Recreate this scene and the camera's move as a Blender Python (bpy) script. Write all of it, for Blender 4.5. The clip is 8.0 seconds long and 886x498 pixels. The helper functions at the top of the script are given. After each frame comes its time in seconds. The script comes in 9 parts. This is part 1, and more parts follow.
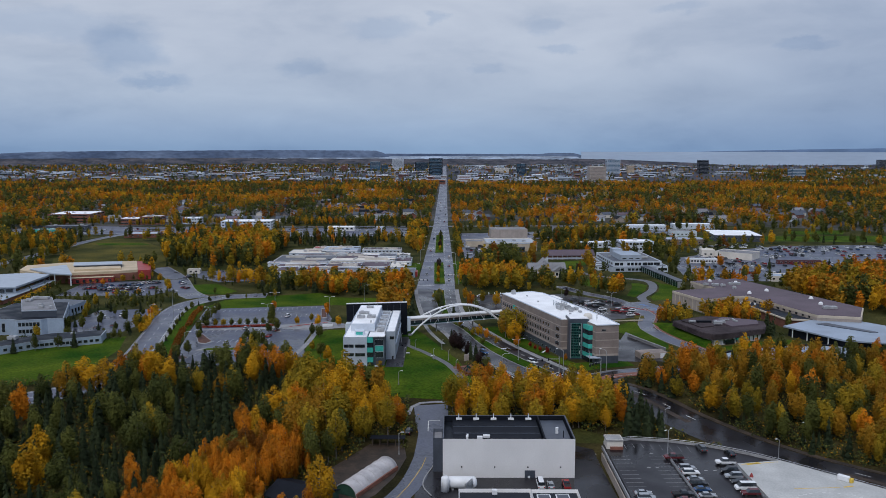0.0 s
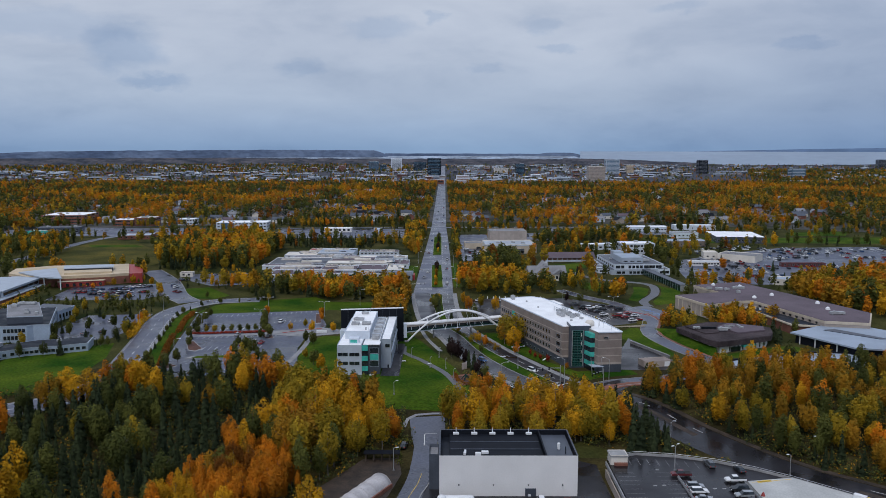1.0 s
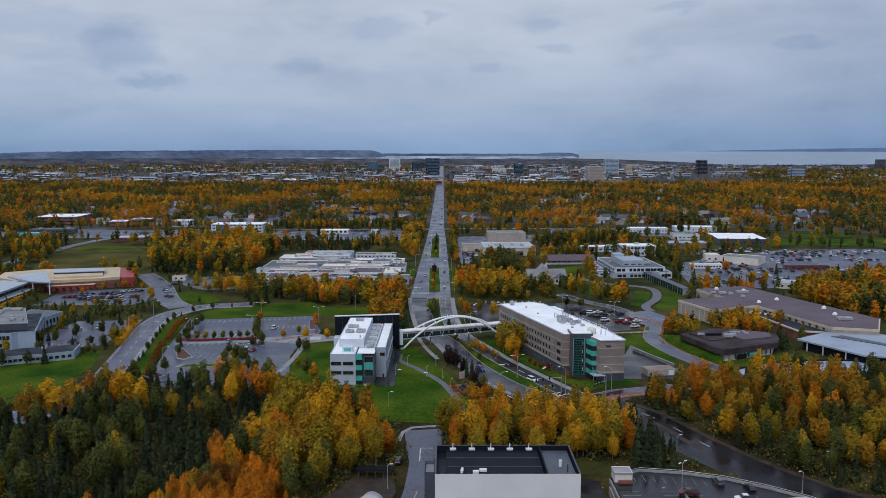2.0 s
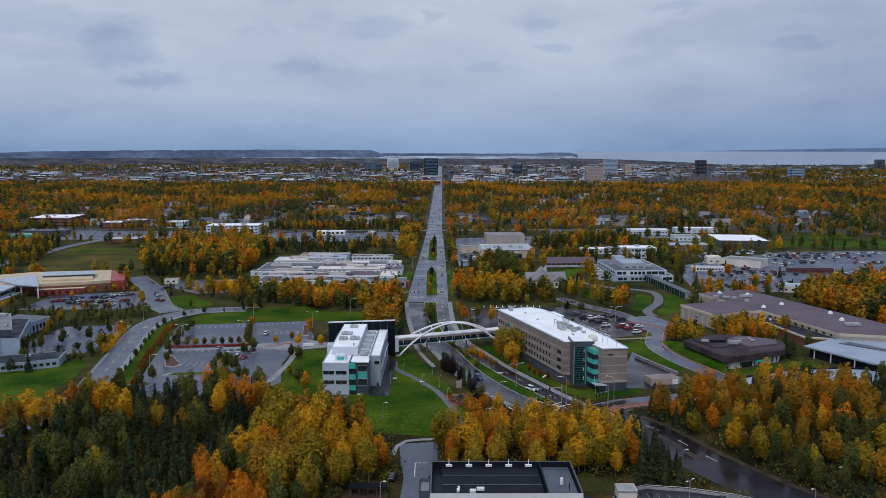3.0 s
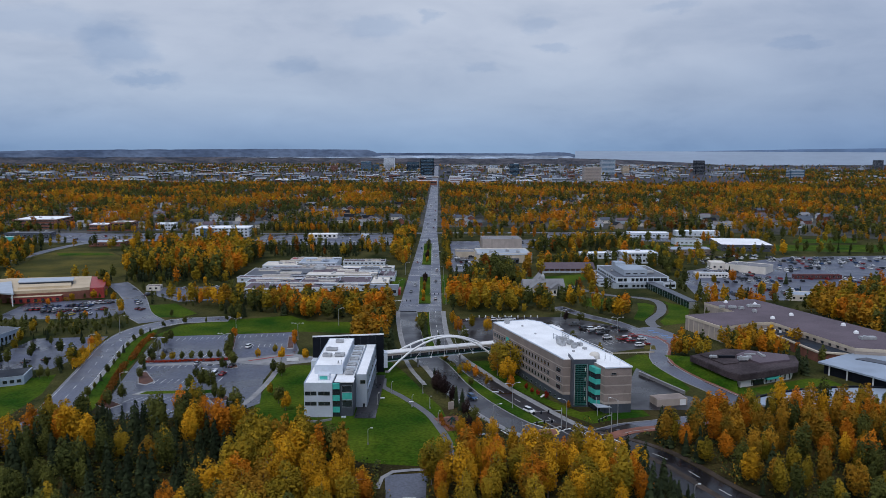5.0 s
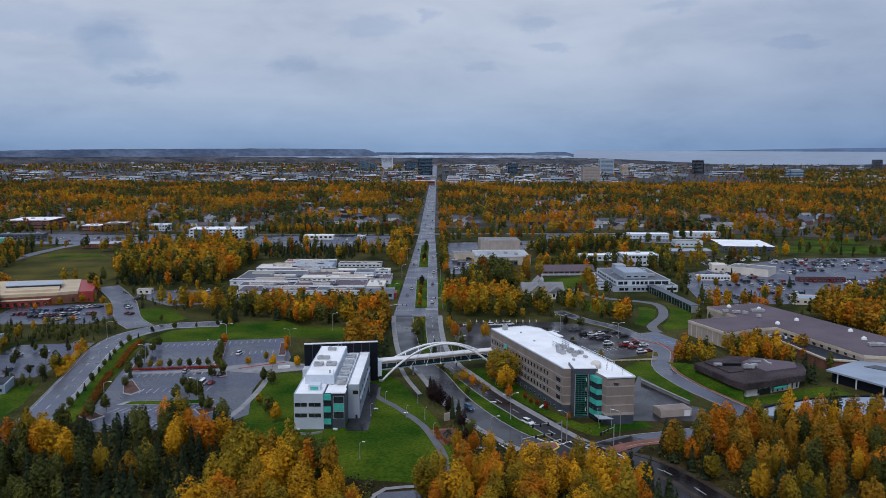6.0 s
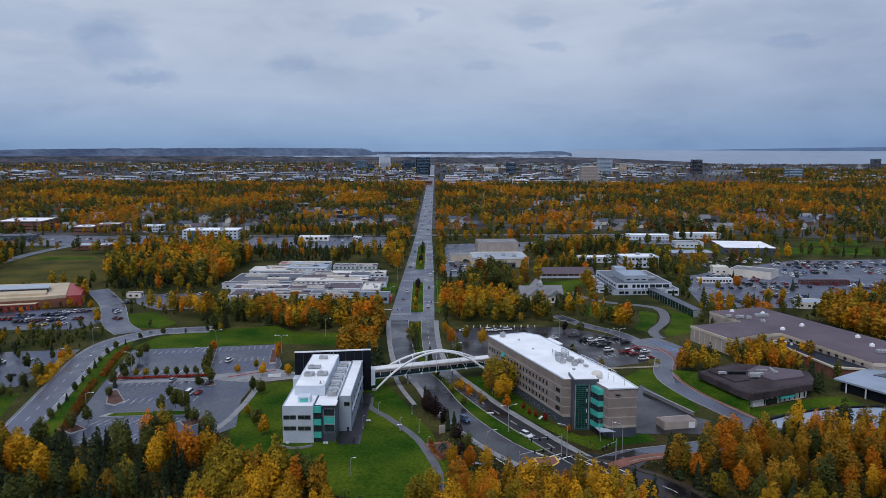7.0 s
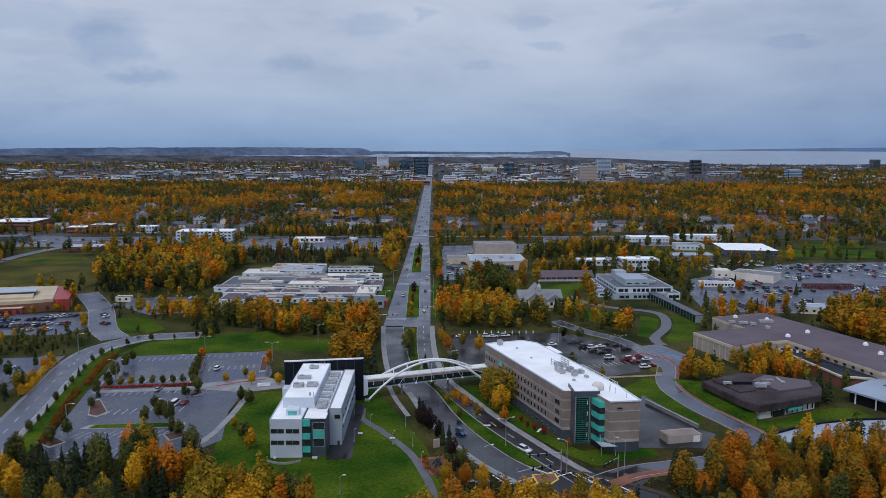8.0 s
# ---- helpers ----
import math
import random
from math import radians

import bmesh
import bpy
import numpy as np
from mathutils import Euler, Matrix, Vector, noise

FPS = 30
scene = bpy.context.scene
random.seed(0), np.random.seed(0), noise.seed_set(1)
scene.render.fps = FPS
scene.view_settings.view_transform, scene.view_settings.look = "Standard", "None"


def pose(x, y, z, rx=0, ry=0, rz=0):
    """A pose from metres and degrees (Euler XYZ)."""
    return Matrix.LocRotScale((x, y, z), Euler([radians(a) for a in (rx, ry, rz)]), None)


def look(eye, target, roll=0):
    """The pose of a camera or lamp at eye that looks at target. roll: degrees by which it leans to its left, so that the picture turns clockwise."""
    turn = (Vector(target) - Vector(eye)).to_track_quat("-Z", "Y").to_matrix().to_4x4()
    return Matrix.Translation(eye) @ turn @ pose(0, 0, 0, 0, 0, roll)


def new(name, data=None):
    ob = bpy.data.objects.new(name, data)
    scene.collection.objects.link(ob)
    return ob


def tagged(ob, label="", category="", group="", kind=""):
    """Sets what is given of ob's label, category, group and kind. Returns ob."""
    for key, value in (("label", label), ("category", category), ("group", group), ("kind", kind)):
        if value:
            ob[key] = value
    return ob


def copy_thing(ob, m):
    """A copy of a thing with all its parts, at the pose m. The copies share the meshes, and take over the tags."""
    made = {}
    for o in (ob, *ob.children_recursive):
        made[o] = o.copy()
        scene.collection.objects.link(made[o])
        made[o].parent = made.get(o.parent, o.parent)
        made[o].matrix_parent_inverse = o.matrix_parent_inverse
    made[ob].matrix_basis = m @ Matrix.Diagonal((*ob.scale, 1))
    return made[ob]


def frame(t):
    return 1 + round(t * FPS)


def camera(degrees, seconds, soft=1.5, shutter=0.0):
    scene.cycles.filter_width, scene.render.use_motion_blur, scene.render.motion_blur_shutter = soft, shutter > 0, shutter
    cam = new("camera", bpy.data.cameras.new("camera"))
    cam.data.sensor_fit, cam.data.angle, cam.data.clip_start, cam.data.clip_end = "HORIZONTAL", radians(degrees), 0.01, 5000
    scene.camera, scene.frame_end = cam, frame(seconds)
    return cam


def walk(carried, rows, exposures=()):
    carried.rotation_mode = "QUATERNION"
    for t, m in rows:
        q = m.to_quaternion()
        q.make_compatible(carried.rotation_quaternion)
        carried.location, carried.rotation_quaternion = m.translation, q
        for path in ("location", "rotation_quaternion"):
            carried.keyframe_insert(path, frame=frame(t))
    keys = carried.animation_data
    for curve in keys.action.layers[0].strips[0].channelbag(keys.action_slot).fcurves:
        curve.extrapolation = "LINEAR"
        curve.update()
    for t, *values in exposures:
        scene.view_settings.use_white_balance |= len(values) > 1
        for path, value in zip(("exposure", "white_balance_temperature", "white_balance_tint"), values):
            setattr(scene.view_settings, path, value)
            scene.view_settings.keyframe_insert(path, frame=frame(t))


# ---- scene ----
cam = camera(58.0, 8.0, soft=0.6)
PATH = [
    (0, (4.754, -0.463, 90.382), (4.747, 1.521, 90.132), -0.0),
    (0.5, (5.108, 5.147, 90.76), (5.102, 7.131, 90.51), -0.1),
    (1, (5.394, 10.599, 91.195), (5.39, 12.583, 90.944), -0.0),
    (1.5, (5.765, 16.148, 91.601), (5.763, 18.132, 91.35), -0.0),
    (3, (6.92, 32.173, 92.666), (6.923, 34.157, 92.414), 0.0),
    (3.5, (7.461, 37.826, 92.964), (7.466, 39.81, 92.712), 0.1),
    (4, (8.039, 43.276, 93.32), (8.045, 45.26, 93.067), 0.1),
    (4.5, (8.602, 48.581, 93.779), (8.61, 50.565, 93.526), 0.1),
    (6, (10.228, 64.784, 94.832), (10.242, 66.768, 94.577), 0.1),
    (6.5, (10.781, 70.312, 95.251), (10.797, 72.296, 94.996), 0.1),
    (7, (11.311, 75.804, 95.659), (11.33, 77.787, 95.402), 0.1),
    (7.5, (12.087, 81.239, 96.031), (12.108, 83.222, 95.774), 0.2),
    (8, (12.565, 86.874, 96.403), (12.588, 88.857, 96.145), 0.2),
]
walk(cam, [(t, look(eye, target, roll)) for t, eye, target, roll in PATH], exposures=[(0.0, 0.0, 6480, 12), (4.0, 0.0, 6380, 12.5), (8.0, 0.0, 6310, 13)])

# ---------------------------------------------------------------- world, sun
SUN_ELEV, SUN_ROT = radians(55), radians(200)
world = bpy.data.worlds.new("overcast_sky")
scene.world = world
world.use_nodes = True
wt = world.node_tree
wt.nodes.clear()


def wnode(kind, **kw):
    n = wt.nodes.new(kind)
    for k, v in kw.items():
        n.inputs[k].default_value = v
    return n


w_out = wnode("ShaderNodeOutputWorld")
w_bg = wnode("ShaderNodeBackground", Strength=1.0)
w_sky = wnode("ShaderNodeTexSky")
w_sky.sky_type, w_sky.sun_disc, w_sky.sun_elevation, w_sky.sun_rotation = "NISHITA", False, SUN_ELEV, SUN_ROT
w_skyk = wnode("ShaderNodeMixRGB", Fac=1.0, Color2=(0.08, 0.08, 0.08, 1))
w_skyk.blend_type = "MULTIPLY"
w_tc = wnode("ShaderNodeTexCoord")
w_sep = wnode("ShaderNodeSeparateXYZ")
w_ramp = wnode("ShaderNodeValToRGB")
w_warp = wnode("ShaderNodeMapping", Scale=(2.2, 2.2, 6.5))
w_n1 = wnode("ShaderNodeTexNoise", Scale=2.9, Detail=8.0, Roughness=0.55, Distortion=0.25)
w_map2 = wnode("ShaderNodeMapping", Scale=(1.0, 1.0, 5.5), Location=(3.1, 0.7, 0.2))
w_n2 = wnode("ShaderNodeTexNoise", Scale=1.5, Detail=3.0)
w_cr = wnode("ShaderNodeValToRGB")
w_cr2 = wnode("ShaderNodeValToRGB")
w_mix = wnode("ShaderNodeMixRGB")
w_mix2 = wnode("ShaderNodeMixRGB")
w_mix3 = wnode("ShaderNodeMixRGB", Fac=1.0)
w_side = wnode("ShaderNodeValToRGB")
w_mix.blend_type = w_mix2.blend_type = w_mix3.blend_type = "MULTIPLY"
w_mix.inputs["Fac"].default_value = w_mix2.inputs["Fac"].default_value = 1.0
w_fin = wnode("ShaderNodeMixRGB", Fac=0.93)


def ramp(node, stops):
    e = node.color_ramp.elements
    while len(e) > len(stops):
        e.remove(e[-1])
    while len(e) < len(stops):
        e.new(1.0)
    for el, (p, c) in zip(e, stops):
        el.position, el.color = p, (*c, 1)


ramp(w_ramp, [(0.0, (0.235, 0.365, 0.56)), (0.022, (0.29, 0.41, 0.595)), (0.06, (0.39, 0.48, 0.62)), (0.11, (0.46, 0.53, 0.645)), (0.18, (0.50, 0.56, 0.66)), (0.45, (0.54, 0.62, 0.77)), (1.0, (0.59, 0.69, 0.87))])
ramp(w_cr, [(0.32, (0.84, 0.87, 0.91)), (0.48, (0.98, 0.985, 0.995)), (0.70, (1.09, 1.08, 1.065))])
ramp(w_side, [(0.0, (1.0, 1.0, 1.0)), (0.2, (1.0, 1.0, 1.0)), (0.45, (0.80, 0.84, 0.90)), (1.0, (0.78, 0.82, 0.9))])
ramp(w_cr2, [(0.3, (0.88, 0.90, 0.93)), (0.7, (1.10, 1.09, 1.07))])
for a, b in ((w_tc.outputs["Generated"], w_sep.inputs[0]), (w_sep.outputs["Z"], w_ramp.inputs[0]),
             (w_tc.outputs["Generated"], w_warp.inputs[0]), (w_warp.outputs[0], w_n1.inputs["Vector"]), (w_n1.outputs["Fac"], w_cr.inputs[0]),
             (w_tc.outputs["Generated"], w_map2.inputs[0]), (w_map2.outputs[0], w_n2.inputs["Vector"]), (w_n2.outputs["Fac"], w_cr2.inputs[0]),
             (w_ramp.outputs[0], w_mix.inputs[1]), (w_cr.outputs[0], w_mix.inputs[2]),
             (w_mix.outputs[0], w_mix2.inputs[1]), (w_cr2.outputs[0], w_mix2.inputs[2]),
             (w_sky.outputs[0], w_skyk.inputs[1]), (w_sep.outputs["X"], w_side.inputs[0]), (w_mix2.outputs[0], w_mix3.inputs[1]), (w_side.outputs[0], w_mix3.inputs[2]),
             (w_skyk.outputs[0], w_fin.inputs[1]),
             (w_fin.outputs[0], w_bg.inputs["Color"]), (w_bg.outputs[0], w_out.inputs[0])):
    wt.links.new(a, b)

# dark scraps of low cloud: bearing and height of each centre, half width, half height (all in degrees), depth
SCRAPS = [(-21.4, 6.4, 2.29, 1.42, 1.0), (-19.5, 4.3, 1.98, 0.47, 1.0), (-10.1, 5.4, 1.5, 0.59, 0.7), (-4.5, 8.2, 2.45, 0.79, 0.7), (-0.8, 8.9, 0.63, 0.43, 0.7), (6.7, 8.4, 1.26, 0.55, 0.6),
          (7.9, 6.8, 1.03, 0.32, 0.7), (2.8, 5.5, 1.11, 0.36, 0.5), (23.6, 6.6, 1.74, 0.36, 0.7), (15.9, 9.3, 1.5, 0.4, 0.6), (-25.2, 7.7, 4.74, 0.95, 0.6)]


def wmath(kind, x, y):
    n = wt.nodes.new("ShaderNodeVectorMath")
    n.operation = kind
    for k, v in enumerate((x, y)):
        if isinstance(v, tuple):
            n.inputs[k].default_value = v
        else:
            wt.links.new(v, n.inputs[k])
    return n


w_map3 = wnode("ShaderNodeMapping", Scale=(1.0, 1.0, 2.0))
w_n3 = wnode("ShaderNodeTexNoise", Scale=26.0, Detail=6.0, Roughness=0.6)
wt.links.new(w_tc.outputs["Generated"], w_map3.inputs[0])
wt.links.new(w_map3.outputs[0], w_n3.inputs["Vector"])
ragged = wmath("MULTIPLY", wmath("SUBTRACT", w_n3.outputs["Color"], (0.5, 0.5, 0.5)).outputs[0], (0.055, 0.055, 0.030)).outputs[0]
ragged = wmath("ADD", w_tc.outputs["Generated"], ragged).outputs[0]
tone = w_mix3.outputs[0]
for az, el, wide, tall, depth in SCRAPS:
    c = (math.cos(radians(el)) * math.sin(radians(az)), math.cos(radians(el)) * math.cos(radians(az)), math.sin(radians(el)))
    off = wmath("MULTIPLY", wmath("SUBTRACT", ragged, c).outputs[0], (1 / radians(wide), 0.3 / radians(wide), 1 / radians(tall))).outputs[0]
    w_len = wt.nodes.new("ShaderNodeVectorMath")
    w_len.operation = "LENGTH"
    wt.links.new(off, w_len.inputs[0])
    w_in = wnode("ShaderNodeMapRange")
    for k, v in ((1, 1.25), (2, 0.6), (3, 0.0), (4, depth)):
        w_in.inputs[k].default_value = v
    wt.links.new(w_len.outputs["Value"], w_in.inputs[0])
    w_scrap = wnode("ShaderNodeMixRGB", Color2=(0.76, 0.83, 0.91, 1))
    w_scrap.blend_type = "MULTIPLY"
    wt.links.new(w_in.outputs[0], w_scrap.inputs[0])
    wt.links.new(tone, w_scrap.inputs[1])
    tone = w_scrap.outputs[0]
wt.links.new(tone, w_fin.inputs[2])

sun_data = bpy.data.lights.new("sun", "SUN")
sun_data.energy, sun_data.angle, sun_data.color = 1.35, radians(30), (1.0, 0.97, 0.93)
sun = new("sun", sun_data)
sun.matrix_world = pose(0, 0, 300, 35, 0, -20)

# ---------------------------------------------------------------- materials


def mat(name, color, rough=0.7, vary=0.18, scale=0.5, fine=6.0, bump=0.0, metal=0.0, rough_vary=0.0, spec=0.5, tint=None, piece=0.0):
    """A surface with variation at two scales (scale and fine, in cycles a metre)."""
    m = bpy.data.materials.new(name)
    m.use_nodes = True
    nt = m.node_tree
    p = nt.nodes["Principled BSDF"]
    geo = nt.nodes.new("ShaderNodeNewGeometry")

    def noise_at(s, detail):
        n = nt.nodes.new("ShaderNodeTexNoise")
        n.inputs["Scale"].default_value, n.inputs["Detail"].default_value = s, detail
        nt.links.new(geo.outputs["Position"], n.inputs["Vector"])
        return n

    big, small = noise_at(scale, 4.0), noise_at(fine, 3.0)
    cr = nt.nodes.new("ShaderNodeValToRGB")
    lo = tuple(c * (1 - vary) for c in color)
    hi = tint or tuple(min(1, c * (1 + vary)) for c in color)
    ramp(cr, [(0.34, lo), (0.66, hi)])
    nt.links.new(big.outputs["Fac"], cr.inputs[0])
    mul = nt.nodes.new("ShaderNodeMixRGB")
    mul.blend_type = "MULTIPLY"
    mul.inputs[0].default_value = 1.0
    fr = nt.nodes.new("ShaderNodeValToRGB")
    v = vary * 0.6
    ramp(fr, [(0.35, (1 - v,) * 3), (0.65, (1 + v,) * 3)])
    nt.links.new(small.outputs["Fac"], fr.inputs[0])
    nt.links.new(cr.outputs[0], mul.inputs[1])
    nt.links.new(fr.outputs[0], mul.inputs[2])
    out = mul.outputs[0]
    if piece:
        info = nt.nodes.new("ShaderNodeObjectInfo")
        pr = nt.nodes.new("ShaderNodeValToRGB")
        ramp(pr, [(0.0, (1 - piece,) * 3), (1.0, (1 + piece,) * 3)])
        nt.links.new(info.outputs["Random"], pr.inputs[0])
        m3 = nt.nodes.new("ShaderNodeMixRGB")
        m3.blend_type = "MULTIPLY"
        m3.inputs[0].default_value = 1.0
        nt.links.new(out, m3.inputs[1])
        nt.links.new(pr.outputs[0], m3.inputs[2])
        out = m3.outputs[0]
    nt.links.new(out, p.inputs["Base Color"])
    p.inputs["Roughness"].default_value, p.inputs["Metallic"].default_value = rough, metal
    p.inputs["Specular IOR Level"].default_value = spec
    if rough_vary:
        rr = nt.nodes.new("ShaderNodeMapRange")
        for k, val in ((1, 0.35), (2, 0.65), (3, max(0.05, rough - rough_vary)), (4, min(1, rough + rough_vary))):
            rr.inputs[k].default_value = val
        nt.links.new(big.outputs["Fac"], rr.inputs[0])
        nt.links.new(rr.outputs[0], p.inputs["Roughness"])
    if bump:
        b = nt.nodes.new("ShaderNodeBump")
        b.inputs["Strength"].default_value, b.inputs["Distance"].default_value = bump, 0.4 / fine
        nt.links.new(small.outputs["Fac"], b.inputs["Height"])
        nt.links.new(b.outputs[0], p.inputs["Normal"])
    return m


def leaf_mat(name, a, b, see_through=0.3, green=0.0):
    """Foliage between tones a and b: each leaf clump, each tree and each patch of a wood a little apart; green: how far some boughs have yet to turn."""
    m = bpy.data.materials.new(name)
    m.use_nodes = True
    nt = m.node_tree
    p = nt.nodes["Principled BSDF"]
    geo = nt.nodes.new("ShaderNodeNewGeometry")

    def noise_at(s, detail):
        n = nt.nodes.new("ShaderNodeTexNoise")
        n.inputs["Scale"].default_value, n.inputs["Detail"].default_value = s, detail
        nt.links.new(geo.outputs["Position"], n.inputs["Vector"])
        return n.outputs["Fac"]

    def maths(kind, x, y, z=None):
        n = nt.nodes.new("ShaderNodeMath")
        n.operation = kind
        for k, v in enumerate((x, y, z)):
            if v is None:
                continue
            if isinstance(v, float):
                n.inputs[k].default_value = v
            else:
                nt.links.new(v, n.inputs[k])
        return n.outputs[0]

    own = nt.nodes.new("ShaderNodeAttribute")
    own.attribute_name = "tone"
    info = nt.nodes.new("ShaderNodeObjectInfo")
    tree_tone = maths("FRACT", maths("ADD", own.outputs["Fac"], info.outputs["Random"]), None)
    spread = nt.nodes.new("ShaderNodeMapRange")
    for k, val in ((1, 0.3), (2, 0.7), (3, 0.0), (4, 0.36)):
        spread.inputs[k].default_value = val
    nt.links.new(noise_at(0.16, 2.0), spread.inputs[0])
    fac = maths("MULTIPLY_ADD", geo.outputs["Random Per Island"], 0.24, spread.outputs[0])
    fac = maths("MULTIPLY_ADD", tree_tone, 0.40, fac)
    cr = nt.nodes.new("ShaderNodeValToRGB")
    ramp(cr, [(0.0, tuple(c * 0.62 for c in a)), (0.32, a), (0.75, b), (1.0, tuple(min(1, c * 1.22) for c in b))])
    nt.links.new(fac, cr.inputs[0])
    col = cr.outputs[0]
    if green:
        gr = nt.nodes.new("ShaderNodeMapRange")
        for k, val in ((1, 0.50), (2, 0.66), (3, 0.0), (4, green)):
            gr.inputs[k].default_value = val
        nt.links.new(noise_at(0.30, 3.0), gr.inputs[0])
        mx = nt.nodes.new("ShaderNodeMixRGB")
        mx.inputs[2].default_value = (0.105, 0.112, 0.018, 1)
        nt.links.new(gr.outputs[0], mx.inputs[0])
        nt.links.new(col, mx.inputs[1])
        col = mx.outputs[0]
    nt.links.new(col, p.inputs["Base Color"])
    p.inputs["Roughness"].default_value = 0.75
    p.inputs["Specular IOR Level"].default_value = 0.08
    if see_through:
        tr = nt.nodes.new("ShaderNodeBsdfTranslucent")
        nt.links.new(col, tr.inputs["Color"])
        mx = nt.nodes.new("ShaderNodeMixShader")
        mx.inputs[0].default_value = see_through
        nt.links.new(p.outputs[0], mx.inputs[1])
        nt.links.new(tr.outputs[0], mx.inputs[2])
        nt.links.new(mx.outputs[0], nt.nodes["Material Output"].inputs[0])
    return m


M = {}
M["earth"] = mat("forest_floor", (0.030, 0.028, 0.013), 1.0, 0.45, 0.05, 1.2, 0.6, tint=(0.062, 0.05, 0.018), spec=0.05)
M["grass"] = mat("wet_lawn", (0.022, 0.086, 0.004), 1.0, 0.45, 0.045, 0.9, 0.5, tint=(0.068, 0.100, 0.007), spec=0.06)
M["rough_grass"] = mat("rough_autumn_grass", (0.030, 0.044, 0.012), 1.0, 0.45, 0.04, 1.0, 0.5, tint=(0.072, 0.066, 0.022), spec=0.05)
# far yards kept pale, so haze shows in the gaps between trees
M["yards"] = mat("hazed_yards_and_lanes", (0.060, 0.066, 0.055), 1.0, 0.4, 0.02, 0.2, 0.2, tint=(0.105, 0.100, 0.090), spec=0.06)
M["dry_grass"] = mat("autumn_meadow", (0.055, 0.062, 0.018), 1.0, 0.35, 0.03, 1.0, 0.5, tint=(0.10, 0.085, 0.02), spec=0.06)
M["asphalt"] = mat("wet_asphalt", (0.082, 0.090, 0.120), 0.42, 0.36, 0.05, 1.4, 0.08, rough_vary=0.24, spec=0.4)
M["dark_asphalt"] = mat("dark_wet_asphalt", (0.016, 0.015, 0.018), 0.34, 0.4, 0.06, 2.5, 0.06, rough_vary=0.2, spec=0.32)
M["wet_road"] = mat("wet_road_asphalt", (0.024, 0.025, 0.032), 0.36, 0.4, 0.05, 1.6, 0.08, rough_vary=0.22, spec=0.4)
M["lot"] = mat("parking_asphalt", (0.060, 0.068, 0.098), 0.42, 0.5, 0.04, 0.8, 0.08, rough_vary=0.24, spec=0.4)
# town ground tinted paler and bluer to carry distance haze
M["town"] = mat("hazed_town_streets", (0.092, 0.096, 0.128), 0.9, 0.5, 0.006, 0.05, tint=(0.062, 0.064, 0.074), spec=0.1)
M["concrete"] = mat("concrete", (0.22, 0.22, 0.225), 0.75, 0.18, 0.25, 4.0, 0.1)
M["path_earth"] = mat("leaf_strewn_earth", (0.036, 0.024, 0.016), 0.7, 0.5, 0.3, 2.0, 0.2)
M["walk"] = mat("path_asphalt", (0.085, 0.085, 0.095), 0.5, 0.2, 0.2, 3.0, 0.1)
M["kerb"] = mat("kerb_concrete", (0.28, 0.28, 0.28), 0.8, 0.15, 0.5, 5.0)
M["paint_white"] = mat("road_paint", (0.62, 0.62, 0.60), 0.6, 0.2, 0.8, 8.0)
M["paint_yellow"] = mat("yellow_paint", (0.62, 0.42, 0.06), 0.6, 0.2, 0.8, 8.0)
M["paint_red"] = mat("red_kerb_paint", (0.32, 0.045, 0.04), 0.65, 0.25, 0.6, 6.0)
M["paint_blue"] = mat("blue_bay_paint", (0.10, 0.22, 0.45), 0.6, 0.2, 0.8, 8.0)
# the blue of fronts in shadow is tinted into this white
M["white_panel"] = mat("white_metal_panel", (0.56, 0.615, 0.685), 0.45, 0.07, 0.15, 2.5, 0.04)
# the white panel again, darkened to put the front walls in shade
M["shaded_white_panel"] = mat("shaded_white_metal_panel", (0.43, 0.48, 0.55), 0.45, 0.08, 0.15, 2.5, 0.04)
M["clinic_panel"] = mat("blue_grey_panel", (0.30, 0.37, 0.46), 0.45, 0.10, 0.2, 2.0, 0.04)
M["pale_panel"] = mat("pale_grey_panel", (0.34, 0.39, 0.45), 0.4, 0.08, 0.2, 2.0, 0.04)
M["plant_wall"] = mat("light_grey_ribbed_wall", (0.70, 0.69, 0.68), 0.6, 0.06, 0.08, 3.0, 0.05)
M["white_roof"] = mat("white_roof_membrane", (0.84, 0.85, 0.86), 0.55, 0.08, 0.12, 1.5, 0.03)
M["grey_roof"] = mat("grey_roof_gravel", (0.19, 0.19, 0.20), 0.75, 0.2, 0.1, 2.0, 0.1)
M["dark_roof"] = mat("dark_roof_membrane", (0.016, 0.020, 0.028), 0.5, 0.3, 0.12, 2.0, 0.05, rough_vary=0.15, spec=0.08)
M["purple_roof"] = mat("mauve_grey_roof_gravel", (0.105, 0.080, 0.096), 0.95, 0.16, 0.06, 1.5, 0.1)
M["blue_roof"] = mat("pale_blue_metal_roof", (0.30, 0.355, 0.43), 0.5, 0.1, 0.1, 2.0, 0.04, metal=0.2)
M["brown_roof"] = mat("brown_black_roof", (0.055, 0.043, 0.046), 0.9, 0.4, 0.1, 1.2, 0.1, spec=0.12)
M["black_panel"] = mat("charcoal_panel", (0.010, 0.012, 0.017), 0.6, 0.15, 0.3, 3.0, 0.05, spec=0.08)
M["slate"] = mat("slate_grey_panel", (0.055, 0.065, 0.085), 0.45, 0.15, 0.3, 3.0, 0.05)
M["taupe"] = mat("taupe_masonry", (0.215, 0.175, 0.155), 0.8, 0.14, 0.25, 5.0, 0.12, piece=0.08)
M["taupe_light"] = mat("light_taupe_masonry", (0.34, 0.29, 0.255), 0.8, 0.12, 0.25, 5.0, 0.12, piece=0.06)
